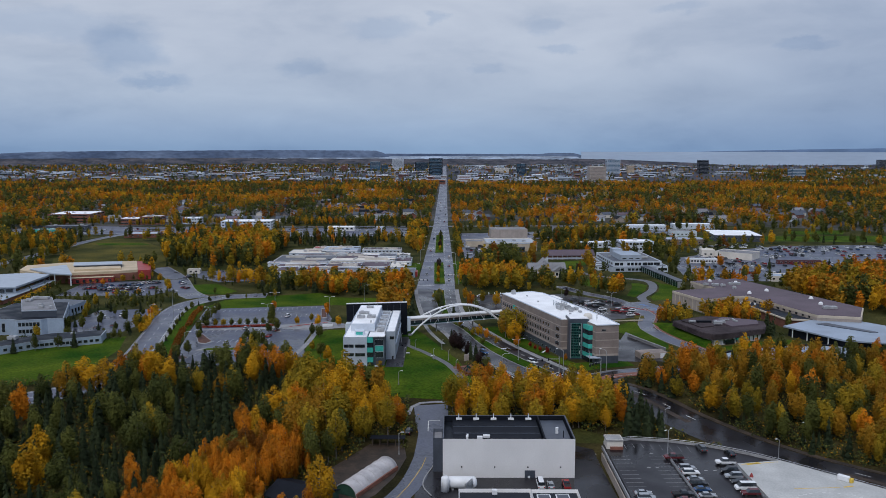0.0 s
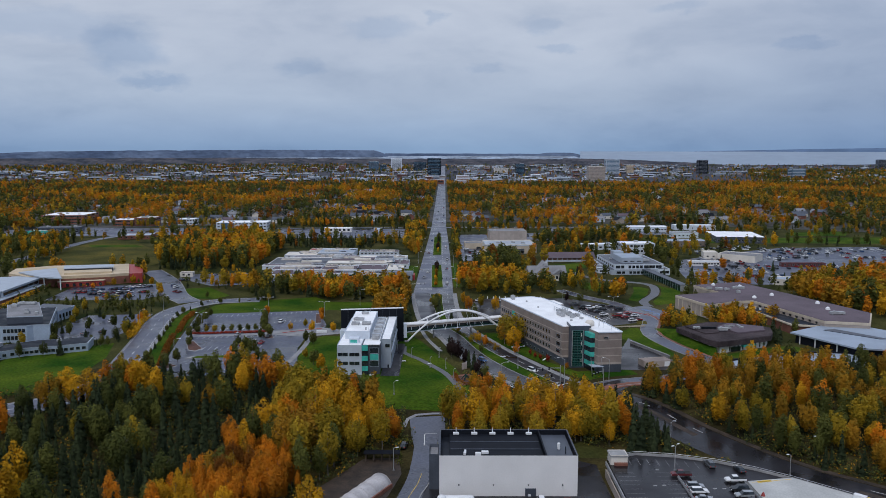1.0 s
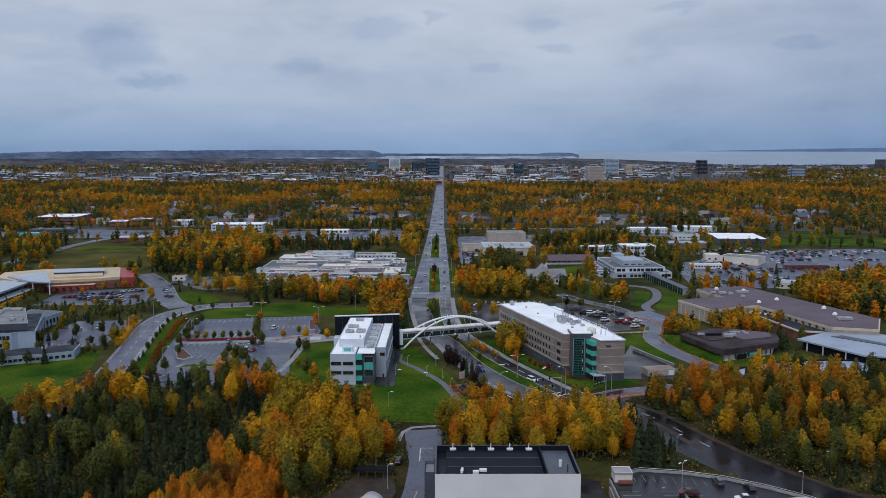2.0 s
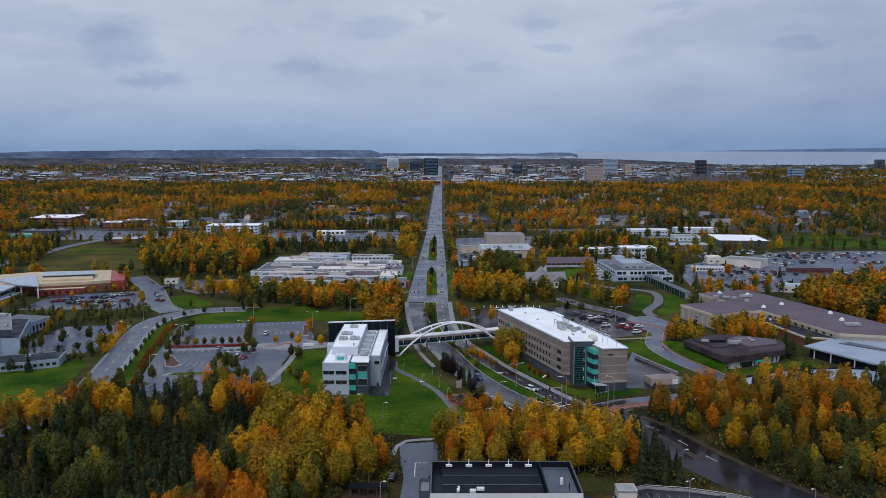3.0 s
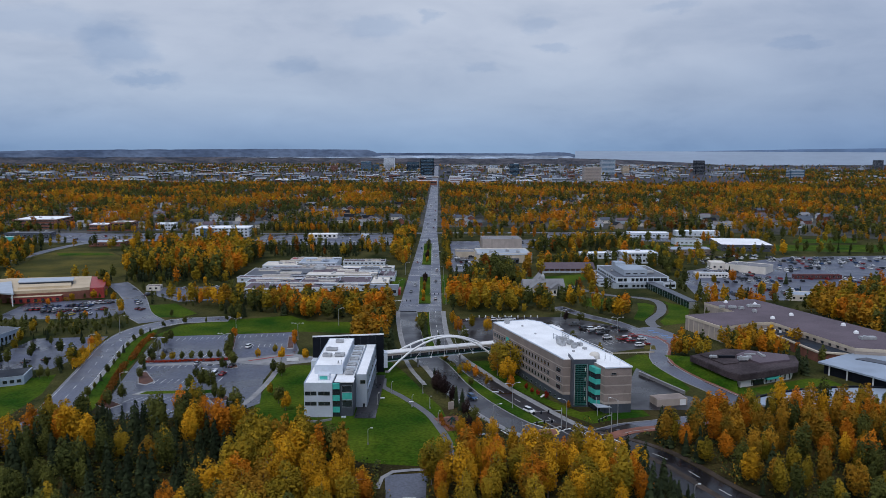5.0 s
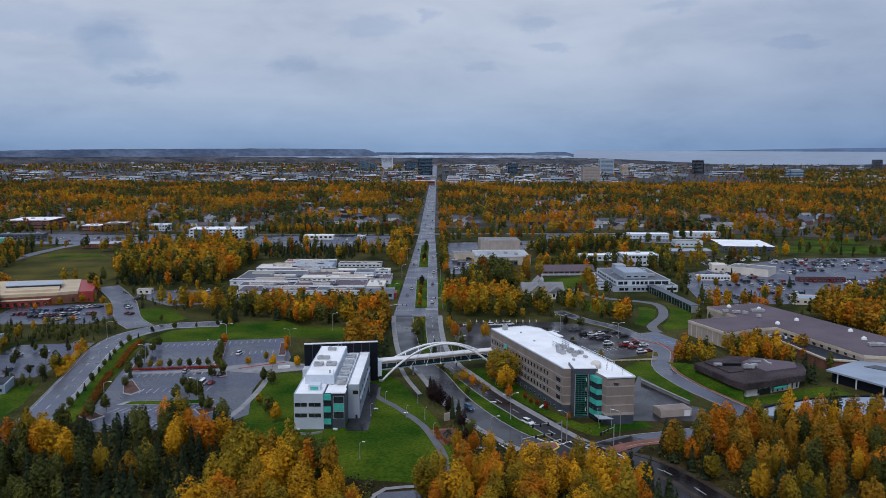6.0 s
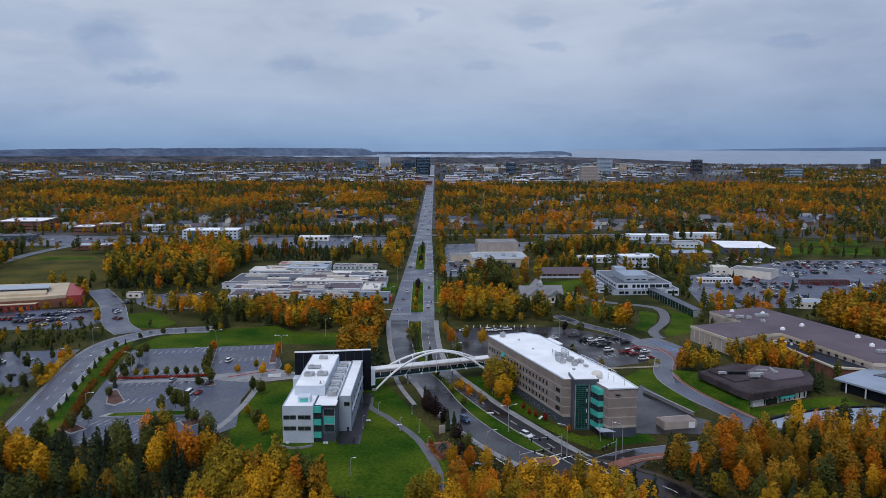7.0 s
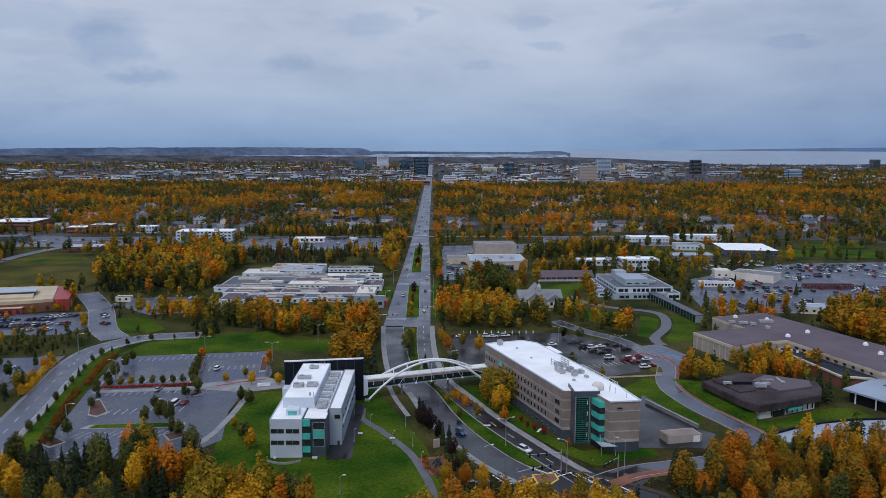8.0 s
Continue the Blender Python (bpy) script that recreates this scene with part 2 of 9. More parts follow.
M["brick"] = mat("red_brown_brick", (0.19, 0.075, 0.05), 0.85, 0.2, 0.3, 5.0, 0.15)
M["beige"] = mat("beige_concrete", (0.48, 0.41, 0.32), 0.75, 0.12, 0.15, 3.0, 0.08)
M["tan_roof"] = mat("tan_roof", (0.50, 0.40, 0.27), 0.75, 0.12, 0.1, 2.0, 0.05)
M["cream"] = mat("cream_stucco", (0.62, 0.58, 0.52), 0.75, 0.1, 0.15, 3.0, 0.05)
M["red_panel"] = mat("red_panel", (0.30, 0.035, 0.03), 0.5, 0.15, 0.3, 3.0)
M["maroon_panel"] = mat("dark_red_panel", (0.10, 0.025, 0.025), 0.6, 0.2, 0.4, 4.0)
M["steel_white"] = mat("white_painted_steel", (0.72, 0.73, 0.74), 0.4, 0.06, 0.4, 4.0)
M["steel"] = mat("galvanised_steel", (0.42, 0.43, 0.44), 0.4, 0.12, 0.6, 6.0, metal=0.6)
M["machine"] = mat("rooftop_machine_grey", (0.36, 0.37, 0.38), 0.5, 0.2, 0.5, 5.0, metal=0.2)
M["glass"] = mat("dark_window_glass", (0.018, 0.024, 0.03), 0.08, 0.3, 0.2, 1.0, spec=0.8)
M["teal_glass"] = mat("teal_spandrel_glass", (0.06, 0.42, 0.36), 0.15, 0.12, 0.3, 1.5, spec=0.7)
M["green_glass"] = mat("green_curtain_glass", (0.006, 0.032, 0.028), 0.2, 0.35, 0.5, 2.0, spec=0.35)
M["teal_rail"] = mat("dim_teal_rail", (0.03, 0.15, 0.13), 0.4, 0.1, 0.5, 3.0)
M["blue_glass"] = mat("blue_tower_glass", (0.05, 0.12, 0.19), 0.15, 0.3, 0.05, 0.5, spec=0.8)
M["rubber"] = mat("tyre_rubber", (0.02, 0.02, 0.02), 0.85, 0.2, 2.0, 20.0)
M["lamp"] = mat("lamp_lens", (0.75, 0.74, 0.70), 0.3, 0.05, 2.0, 10.0)
M["tail"] = mat("red_lens", (0.35, 0.02, 0.02), 0.25, 0.1, 2.0, 10.0)
M["bark"] = mat("grey_bark", (0.15, 0.13, 0.11), 0.9, 0.35, 0.8, 8.0, 0.4)
M["trunk"] = mat("spruce_bark", (0.075, 0.055, 0.04), 0.95, 0.3, 0.8, 8.0, 0.4)
# distance haze is mixed into the hill and plain colours
M["hill"] = mat("hazed_wooded_hills", (0.088, 0.122, 0.192), 1.0, 0.3, 0.004, 0.03, tint=(0.112, 0.146, 0.210), spec=0.0)
M["far_woods"] = mat("hazed_autumn_plain", (0.062, 0.074, 0.096), 1.0, 0.4, 0.012, 0.06, tint=(0.104, 0.098, 0.108), spec=0.0)
# sky reflection is put into the base colour of the water
M["water"] = mat("sky_toned_inlet_water", (0.24, 0.30, 0.375), 0.6, 0.06, 0.002, 0.02)
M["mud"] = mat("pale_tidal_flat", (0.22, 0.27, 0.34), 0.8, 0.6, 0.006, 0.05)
# the blue of this shore is haze put into its colour
M["far_shore"] = mat("hazed_far_shore", (0.095, 0.150, 0.245), 1.0, 0.15, 0.002, 0.02)
M["tarp"] = mat("grey_fabric_cover", (0.42, 0.40, 0.40), 0.6, 0.15, 0.3, 3.0, 0.1)
M["green_shed"] = mat("dark_green_sheet", (0.02, 0.06, 0.04), 0.5, 0.2, 0.5, 4.0)
M["deck_pale"] = mat("pale_deck_coating", (0.42, 0.42, 0.40), 0.5, 0.14, 0.12, 2.0, 0.04)
M["mulch"] = mat("red_brown_mulch", (0.09, 0.04, 0.028), 0.95, 0.3, 0.4, 5.0, 0.3)
for nm, c in (("white", (0.72, 0.73, 0.74)), ("silver", (0.35, 0.37, 0.39)), ("black", (0.02, 0.022, 0.026)), ("red", (0.26, 0.02, 0.022)),
              ("blue", (0.035, 0.09, 0.2)), ("grey", (0.12, 0.13, 0.14)), ("yellow", (0.55, 0.42, 0.06)), ("maroon", (0.11, 0.02, 0.025))):
    M["car_" + nm] = mat(nm + "_car_paint", c, 0.25, 0.05, 0.5, 5.0, metal=0.3 if nm in ("silver", "grey", "blue") else 0.0)
LEAF = {
    "gold": leaf_mat("golden_leaves", (0.40, 0.206, 0.010), (0.72, 0.392, 0.019), green=0.36),
    "orange": leaf_mat("orange_leaves", (0.41, 0.140, 0.010), (0.70, 0.252, 0.016), green=0.25),
    "amber": leaf_mat("amber_olive_leaves", (0.255, 0.132, 0.013), (0.45, 0.235, 0.021), green=0.5),
    "lime": leaf_mat("yellow_green_leaves", (0.215, 0.155, 0.013), (0.45, 0.295, 0.024), green=0.45),
    "olive": leaf_mat("green_leaves", (0.054, 0.066, 0.018), (0.132, 0.136, 0.030)),
    "rust": leaf_mat("rust_leaves", (0.16, 0.06, 0.010), (0.27, 0.10, 0.014)),
    "dusk": leaf_mat("purple_leaves", (0.024, 0.014, 0.014), (0.05, 0.030, 0.026)),
    "scarlet": leaf_mat("scarlet_leaves", (0.22, 0.02, 0.012), (0.34, 0.045, 0.02)),
    "spruce": leaf_mat("spruce_needles", (0.016, 0.024, 0.011), (0.039, 0.052, 0.022), 0.0),
}

# ---------------------------------------------------------------- mesh helpers


def terrain(x, y):
    """Height of the natural ground: a shallow valley on the near side."""
    t = min(1.0, max(0.0, (y - 232) / 80))
    return -6 + 6 * t * t * (3 - 2 * t)


def box(bm, x0, x1, y0, y1, z0, z1):
    v = [bm.verts.new((x, y, z)) for z in (z0, z1) for x, y in ((x0, y0), (x1, y0), (x1, y1), (x0, y1))]
    for f in ((3, 2, 1, 0), (4, 5, 6, 7), (0, 1, 5, 4), (1, 2, 6, 5), (2, 3, 7, 6), (3, 0, 4, 7)):
        bm.faces.new([v[i] for i in f])
    return bm


def prism(bm, pts, z0, z1):
    n = len(pts)
    lo = [bm.verts.new((x, y, z0)) for x, y in pts]
    hi = [bm.verts.new((x, y, z1)) for x, y in pts]
    bm.faces.new(hi)
    bm.faces.new(lo[::-1])
    for i in range(n):
        bm.faces.new((lo[i], lo[(i + 1) % n], hi[(i + 1) % n], hi[i]))
    return bm


def tube(bm, path, radii, sides=8):
    """A round bar along a path of points."""
    rings = []
    for i, p in enumerate(path):
        a, b = Vector(path[max(0, i - 1)]), Vector(path[min(len(path) - 1, i + 1)])
        q = (b - a).to_track_quat("Z", "Y")
        r = radii[i] if isinstance(radii, (list, tuple)) else radii
        rings.append([bm.verts.new(Vector(p) + q @ Vector((r * math.cos(k * math.tau / sides), r * math.sin(k * math.tau / sides), 0))) for k in range(sides)])
    for r0, r1 in zip(rings, rings[1:]):
        for k in range(sides):
            bm.faces.new((r0[k], r0[(k + 1) % sides], r1[(k + 1) % sides], r1[k]))
    bm.faces.new(rings[0][::-1])
    bm.faces.new(rings[-1])
    return bm


def data_of(name, bm, material, smooth=False, bevel=0.0):
    if bevel:
        bmesh.ops.bevel(bm, geom=bm.edges[:], offset=bevel, segments=1, affect="EDGES", profile=0.7)
    bmesh.ops.recalc_face_normals(bm, faces=bm.faces[:])
    me = bpy.data.meshes.new(name)
    bm.to_mesh(me)
    bm.free()
    for m in material if isinstance(material, (list, tuple)) else [material]:
        me.materials.append(m)
    if smooth:
        for p in me.polygons:
            p.use_smooth = True
    return me


def part(name, bm, material, parent=None, label="", smooth=False, bevel=0.0):
    """One mesh object, under a thing or a part."""
    me = bm if isinstance(bm, bpy.types.Mesh) else data_of(name, bm, material, smooth, bevel)
    ob = new(name, me)
    if parent:
        ob.parent = parent
    return tagged(ob, label)


def thing(name, label, category, x=0, y=0, z=0, rz=0, group="", kind=""):
    ob = new(name)
    ob.matrix_basis = pose(x, y, z, 0, 0, rz)
    return tagged(ob, label, category, group, kind)


def B():
    return bmesh.new()


def smooth_line(pts, step=6.0):
    """Catmull-Rom through plan points."""
    p = [Vector((*q, 0)) for q in pts]
    p = [2 * p[0] - p[1]] + p + [2 * p[-1] - p[-2]]
    out = []
    for i in range(1, len(p) - 2):
        n = max(1, int((p[i + 1] - p[i]).length / step))
        for k in range(n):
            t = k / n
            a, b, c, d = p[i - 1], p[i], p[i + 1], p[i + 2]
            out.append(0.5 * (2 * b + (c - a) * t + (2 * a - 5 * b + 4 * c - d) * t * t + (3 * b - a - 3 * c + d) * t ** 3))
    return out + [p[-2]]


def offset_line(line, d):
    out = []
    for i, q in enumerate(line):
        t = (line[min(i + 1, len(line) - 1)] - line[max(i - 1, 0)]).normalized()
        out.append(q + Vector((t.y, -t.x, 0)) * d)
    return out


def ribbon(bm, line, d0, d1, z0, z1=None):
    """A draped band between two offsets of a line; with z1 it is a solid step from z0 to z1 above the ground."""
    a, b = offset_line(line, d0), offset_line(line, d1)
    top = z0 if z1 is None else z1
    va = [bm.verts.new((q.x, q.y, terrain(q.x, q.y) + top)) for q in a]
    vb = [bm.verts.new((q.x, q.y, terrain(q.x, q.y) + top)) for q in b]
    for i in range(len(line) - 1):
        bm.faces.new((va[i], vb[i], vb[i + 1], va[i + 1]))
    if z1 is not None:
        la = [bm.verts.new((q.x, q.y, terrain(q.x, q.y) + z0)) for q in a]
        lb = [bm.verts.new((q.x, q.y, terrain(q.x, q.y) + z0)) for q in b]
        for i in range(len(line) - 1):
            bm.faces.new((la[i], va[i], va[i + 1], la[i + 1]))
            bm.faces.new((vb[i], lb[i], lb[i + 1], vb[i + 1]))
    return bm


def dashes(bm, line, d, width, on, off, z):
    """Painted dashes along a line."""
    run, n = 0.0, 0
    sub = []
    for a, b in zip(line, line[1:]):
        k = max(1, int((b - a).length / 1.0))
        sub += [a.lerp(b, i / k) for i in range(k)]
    step = int(on + off)
    for i in range(0, len(sub) - int(on) - 1, step):
        ribbon(bm, sub[i:i + int(on) + 1], d - width / 2, d + width / 2, z)
    return bm


KEEP_OUT = []   # plan polygons where no wood grows
LINES = []      # (line, half width)


def sheet(name, label, category, pts, z, material, keep=True, kind="structure"):
    """A flat or draped area given by its outline."""
    if keep:
        KEEP_OUT.append(np.array(pts))
    bm = B()
    f = bm.faces.new([bm.verts.new((x, y, 0)) for x, y in pts])
    bmesh.ops.triangulate(bm, faces=[f])
    if min(y for _, y in pts) < 320:
        for _ in range(3):
            bmesh.ops.subdivide_edges(bm, edges=[e for e in bm.edges if e.calc_length() > 9], cuts=1, use_grid_fill=True)
        bmesh.ops.triangulate(bm, faces=bm.faces[:])
    for v in bm.verts:
        v.co.z = terrain(v.co.x, v.co.y) + z
    bmesh.ops.recalc_face_normals(bm, faces=bm.faces[:])
    if sum(fc.normal.z for fc in bm.faces) < 0:
        bmesh.ops.reverse_faces(bm, faces=bm.faces[:])
    return tagged(part(name, bm, material), label, category, kind=kind)


def walls(parent, name, x0, x1, y0, y1, z0, z1, material, roof, lip=0.5, label="", roof_label=""):
    """A storey block: walls with a parapet, and the roof deck within it."""
    bm = B()
    t = 0.35
    box(bm, x0, x1, y0, y1, z0, z1)
    top = [f for f in bm.faces if f.normal.z > 0.9 or all(abs(v.co.z - z1) < 1e-4 for v in f.verts)]
    top = [f for f in bm.faces if all(abs(v.co.z - z1) < 1e-4 for v in f.verts)]
    bmesh.ops.recalc_face_normals(bm, faces=bm.faces[:])
    bmesh.ops.inset_region(bm, faces=top, thickness=t, depth=0)
    for v in top[0].verts:
        v.co.z -= lip
    w = part(name, bm, material, parent, label)
    part("roof", box(B(), x0 + t + 0.003, x1 - t - 0.003, y0 + t + 0.003, y1 - t - 0.003, z1 - lip + 0.004, z1 - lip + 0.1), roof, parent, roof_label)
    return w


WIN, WIN_FAR = {}, {}


def window(parent, x, y, z, w, h, rz=0, glass="glass", frame_mat="steel"):
    """A window standing 4 cm proud of its wall: a frame, and a pane set back in it. Faces -y before it is turned by rz."""
    key = (round(w, 2), round(h, 2), glass, frame_mat)
    if key not in WIN:
        fr = B()
        t = 0.09
        for a in ((-w / 2, w / 2, 0, t), (-w / 2, w / 2, h - t, h)):
            box(fr, a[0], a[1], -0.06, 0.1, a[2], a[3])
        for a in (-w / 2, w / 2 - t):
            box(fr, a, a + t, -0.058, 0.1, t, h - t)
        n = int(w / 1.9)
        for k in range(1, n):
            xm = -w / 2 + w * k / n
            box(fr, xm - 0.04, xm + 0.04, -0.05, 0.1, t, h - t)
        WIN[key] = (data_of("window", fr, M[frame_mat]), data_of("pane", box(B(), -w / 2 + t, w / 2 - t, -0.02, 0.05, t, h - t), M[glass]))
    fr, pn = WIN[key]
    if parent.location.y > 560:      # far windows: frame and pane in one mesh
        if key not in WIN_FAR:
            b = B()
            b.from_mesh(fr)
            k = len(b.faces)
            b.from_mesh(pn)
            b.faces.ensure_lookup_table()
            for f in b.faces[k:]:
                f.material_index = 1
            WIN_FAR[key] = data_of("window", b, [M[frame_mat], M[glass]])
        fr = WIN_FAR[key]
    ob = part("window", fr, None, parent)
    ob.matrix_basis = pose(x, y, z, 0, 0, rz)
    if parent.location.y <= 560:
        part("pane", pn, None, ob)
    return ob


def window_row(parent, a, b, n, z, w, h, rz, **kw):
    """n windows evenly between plan points a and b."""
    for k in range(n):
        t = (k + 0.5) / n
        window(parent, a[0] + (b[0] - a[0]) * t, a[1] + (b[1] - a[1]) * t, z, w, h, rz, **kw)


def machine(parent, x, y, z, w, d, h, label="", name="rooftop_unit"):
    """An air handler: a casing on feet with a raised fan cowl."""
    bm = box(B(), x - w / 2, x + w / 2, y - d / 2, y + d / 2, z + 0.25, z + h)
    for sx in (-1, 1):
        box(bm, x + sx * w * 0.4 - 0.15, x + sx * w * 0.4 + 0.15, y - d * 0.45, y + d * 0.45, z, z + 0.25)
    ob = part(name, bm, M["machine"], parent, label)
    if min(w, d) > 1.6:
        c = B()
        tube(c, [(x - w * 0.2, y, z + h), (x - w * 0.2, y, z + h + 0.35)], min(w, d) * 0.28, 12)
        part("fan_cowl", c, M["steel"], ob)
    return ob


def keep_rect(x0, x1, y0, y1):
    KEEP_OUT.append(np.array([(x0, y0), (x1, y0), (x1, y1), (x0, y1)]))

# ---------------------------------------------------------------- ground, far land
def ground():
    bm = B()
    radii = [0, 60, 120] + [140 + 5 * k for k in range(50)] + [400, 430, 500, 600, 750, 950, 1200, 1600, 2200, 3000, 3800, 4550]
    n = 216
    cx, cy = 8, 45
    centre = bm.verts.new((cx, cy, terrain(cx, cy)))
    prev = None
    for r in radii[1:]:
        ring = []
        for k in range(n):
            x, y = cx + r * math.sin(k * math.tau / n), cy + r * math.cos(k * math.tau / n)
            ring.append(bm.verts.new((x, y, terrain(x, y) if r < 700 else 0.0 if y > 300 else -6.0)))
        for k in range(n):
            if prev is None:
                bm.faces.new((centre, ring[(k + 1) % n], ring[k]))
            else:
                bm.faces.new((prev[k], prev[(k + 1) % n], ring[(k + 1) % n], ring[k]))
        prev = ring
    for f in bm.faces:
        c = f.calc_center_median()
        f.material_index = 0 if c.y < 335 or abs(c.x) > 0.9 * c.y else 1 if c.y < 950 else 2
    tagged(part("ground", bm, [M["earth"], M["rough_grass"], M["yards"]]), "dark leaf-littered ground and rough grass between the trees", "ground", kind="structure")


ground()


def ridge(name, label, a0, a1, r0, r1, top, material, base=-8.0, rough=3.0, seed=0, step=0.25):
    """A long land form between two bearings (degrees right of the avenue), as a wedge that rises from r0 to r1. top: height by bearing."""
    bm = B()
    rows = []
    n = int((a1 - a0) / step)
    for k in range(n + 1):
        a = a0 + (a1 - a0) * k / n
        s, c = math.sin(radians(a)), math.cos(radians(a))
        h = top(a) + rough * noise.noise((a * 0.9, seed, 0)) + rough * 0.5 * noise.noise((a * 4, seed, 3))
        rows.append([bm.verts.new((8 + r * s, 45 + r * c, z)) for r, z in ((r0, base), (r0 + (r1 - r0) * 0.6, base + (h - base) * 0.72), (r1, h), (r1 + 30, base))])
    for p, q in zip(rows, rows[1:]):
        for i in range(3):
            bm.faces.new((p[i], q[i], q[i + 1], p[i + 1]))
    return tagged(part(name, bm, material), label, "backdrop", kind="structure")


def steps(pairs):
    xs, zs = [p[0] for p in pairs], [p[1] for p in pairs]
    return lambda a: float(np.interp(a, xs, zs))


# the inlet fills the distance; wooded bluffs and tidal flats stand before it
ridge("water", "inlet water coloured in the tone of the overcast sky", 9.6, 42, 4480, 4880, steps([(9.6, 70), (42, 71)]), M["water"], base=-2, rough=0.0)
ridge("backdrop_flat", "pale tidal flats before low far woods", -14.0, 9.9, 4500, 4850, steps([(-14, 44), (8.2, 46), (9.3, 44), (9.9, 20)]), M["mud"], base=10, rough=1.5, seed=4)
ridge("backdrop_shore", "thin far shore across the inlet, coloured by haze", 15.0, 42, 4860, 4895, steps([(15, 66), (19, 74), (24, 84), (30, 92), (42, 96)]), M["far_shore"], base=55, rough=0.8, seed=9)
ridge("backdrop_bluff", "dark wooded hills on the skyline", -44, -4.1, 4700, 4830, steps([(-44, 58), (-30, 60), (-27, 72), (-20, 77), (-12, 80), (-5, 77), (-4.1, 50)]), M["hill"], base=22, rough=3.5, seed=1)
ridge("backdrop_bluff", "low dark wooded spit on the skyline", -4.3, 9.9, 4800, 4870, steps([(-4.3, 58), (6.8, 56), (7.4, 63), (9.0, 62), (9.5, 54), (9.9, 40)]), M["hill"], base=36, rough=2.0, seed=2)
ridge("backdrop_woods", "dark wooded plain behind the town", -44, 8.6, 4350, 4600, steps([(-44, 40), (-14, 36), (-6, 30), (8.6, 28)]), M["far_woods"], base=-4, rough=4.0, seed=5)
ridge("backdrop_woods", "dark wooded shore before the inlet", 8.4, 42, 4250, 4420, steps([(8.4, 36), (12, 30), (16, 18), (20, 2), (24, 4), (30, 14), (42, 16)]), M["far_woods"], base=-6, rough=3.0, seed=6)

sheet("town_ground", "wet streets and yards of the far town, toned by haze", "ground", [(-1250, 2040), (-300, 2060), (-14, 2120), (12, 2120), (400, 2160), (1300, 2200), (2400, 4240), (-2400, 4240)], 0.02, M["town"], keep=False)
# ---------------------------------------------------------------- roads
AVE_L = [(-14.4, 505), (-13.2, 620), (-11.0, 800), (-9.8, 940), (-10.0, 1500), (-10, 4300)]
AVE_R = [(10.8, 505), (10.5, 620), (9.0, 800), (7.2, 940), (7.0, 1500), (7.0, 4300)]


def avenue():
    bm = B()
    l = [bm.verts.new((x, y, 0.05)) for x, y in AVE_L]
    r = [bm.verts.new((x, y, 0.05)) for x, y in AVE_R]
    for i in range(len(l) - 1):
        bm.faces.new((l[i], r[i], r[i + 1], l[i + 1]))
    tagged(part("road_avenue", bm, M["asphalt"]), "long straight wet grey avenue running to the town", "road", kind="structure")
    KEEP_OUT.append(np.array([(-18, 495), (14, 495), (13, 940), (10.5, 4300), (-13.5, 4300), (-14, 940)]))
    mk = B()
    for y in range(650, 1700, 14):
        for x in (-6.5, 3.6) if y < 930 else (-5.5, -1.5, 2.5):
            box(mk, x - 0.09, x + 0.09, y, y + 5, 0.055, 0.062)
    for x0, x1, y in ((-14, -2.8, 522), (3.2, 10.4, 524), (-13, -4.5, 636), (3, 10, 640), (-9.5, 6.5, 936)):
        box(mk, x0, x1, y, y + 0.6, 0.056, 0.064)
        box(mk, x0, x1, y + 3.2, y + 3.6, 0.056, 0.064)
    tagged(part("road_marking", mk, M["paint_white"]), "white lane dashes and crosswalk lines", "road marking", kind="structure")


avenue()


def road(name, label, pts, width, material, kerbs=(1, 1), paths=(0, 0), z=0.05, dash=None, edge=False, paving="concrete"):
    """A road with kerbs that step up at its edges, and pavements beyond them."""
    line = smooth_line(pts)
    LINES.append((np.array([(q.x, q.y) for q in line]), width / 2 + (1.5 if name != "road_southeast" else 0.4) + max(paths)))
    tagged(part(name, ribbon(B(), line, -width / 2, width / 2, z), material), label, "road", kind="structure")
    for side, on in zip((-1, 1), kerbs):
        if on:
            e = side * width / 2
            d = sorted((e, e + side * 0.3))
            tagged(part("kerb", ribbon(B(), line, d[0], d[1], -0.1, z + 0.15), M["kerb"]), "pale concrete kerb along the road", "kerb", kind="structure")
    for side, wd in zip((-1, 1), paths):
        if wd:
            e = side * (width / 2 + 0.303)
            d = sorted((e, e + side * wd))
            tagged(part("pavement", ribbon(B(), line, d[0], d[1], -0.1, z + 0.13), M[paving]), "pale concrete pavement beside the road" if paving == "concrete" else "red brick-paved walk beside the loop road" if paving == "brick" else "brown leaf-strewn footway beside the road", "pavement", kind="structure")
    mk = B()
    if dash:
        for d in dash:
            dashes(mk, line, d, 0.22, 4, 7, z + 0.012)
    if edge:
        for d in (-width / 2 + 0.6, width / 2 - 0.6):
            ribbon(mk, line, d - 0.09, d + 0.09, z + 0.012)
    if mk.verts:
        tagged(part("road_marking", mk, M["paint_white"]), "white painted road lines", "road marking", kind="structure")
    else:
        mk.free()
    return line


road("road_west_lanes", "wet curving carriageway beneath the footbridge", [(-8.5, 507), (-6.8, 478), (-3, 436), (0.6, 414), (8.8, 391), (15.2, 365), (22.5, 343), (33, 321), (44, 306)], 9.5, M["wet_road"], paths=(0, 2.0), z=0.05)
road("road_east_lanes", "dark wet curving carriageway beneath the footbridge", [(7.2, 507), (7.8, 473), (9.7, 436), (14.4, 407), (22.4, 384), (31.2, 360), (42, 336), (50, 319), (57, 306)], 6.6, M["dark_asphalt"], paths=(2.2, 0), dash=(0.0,), z=0.054)
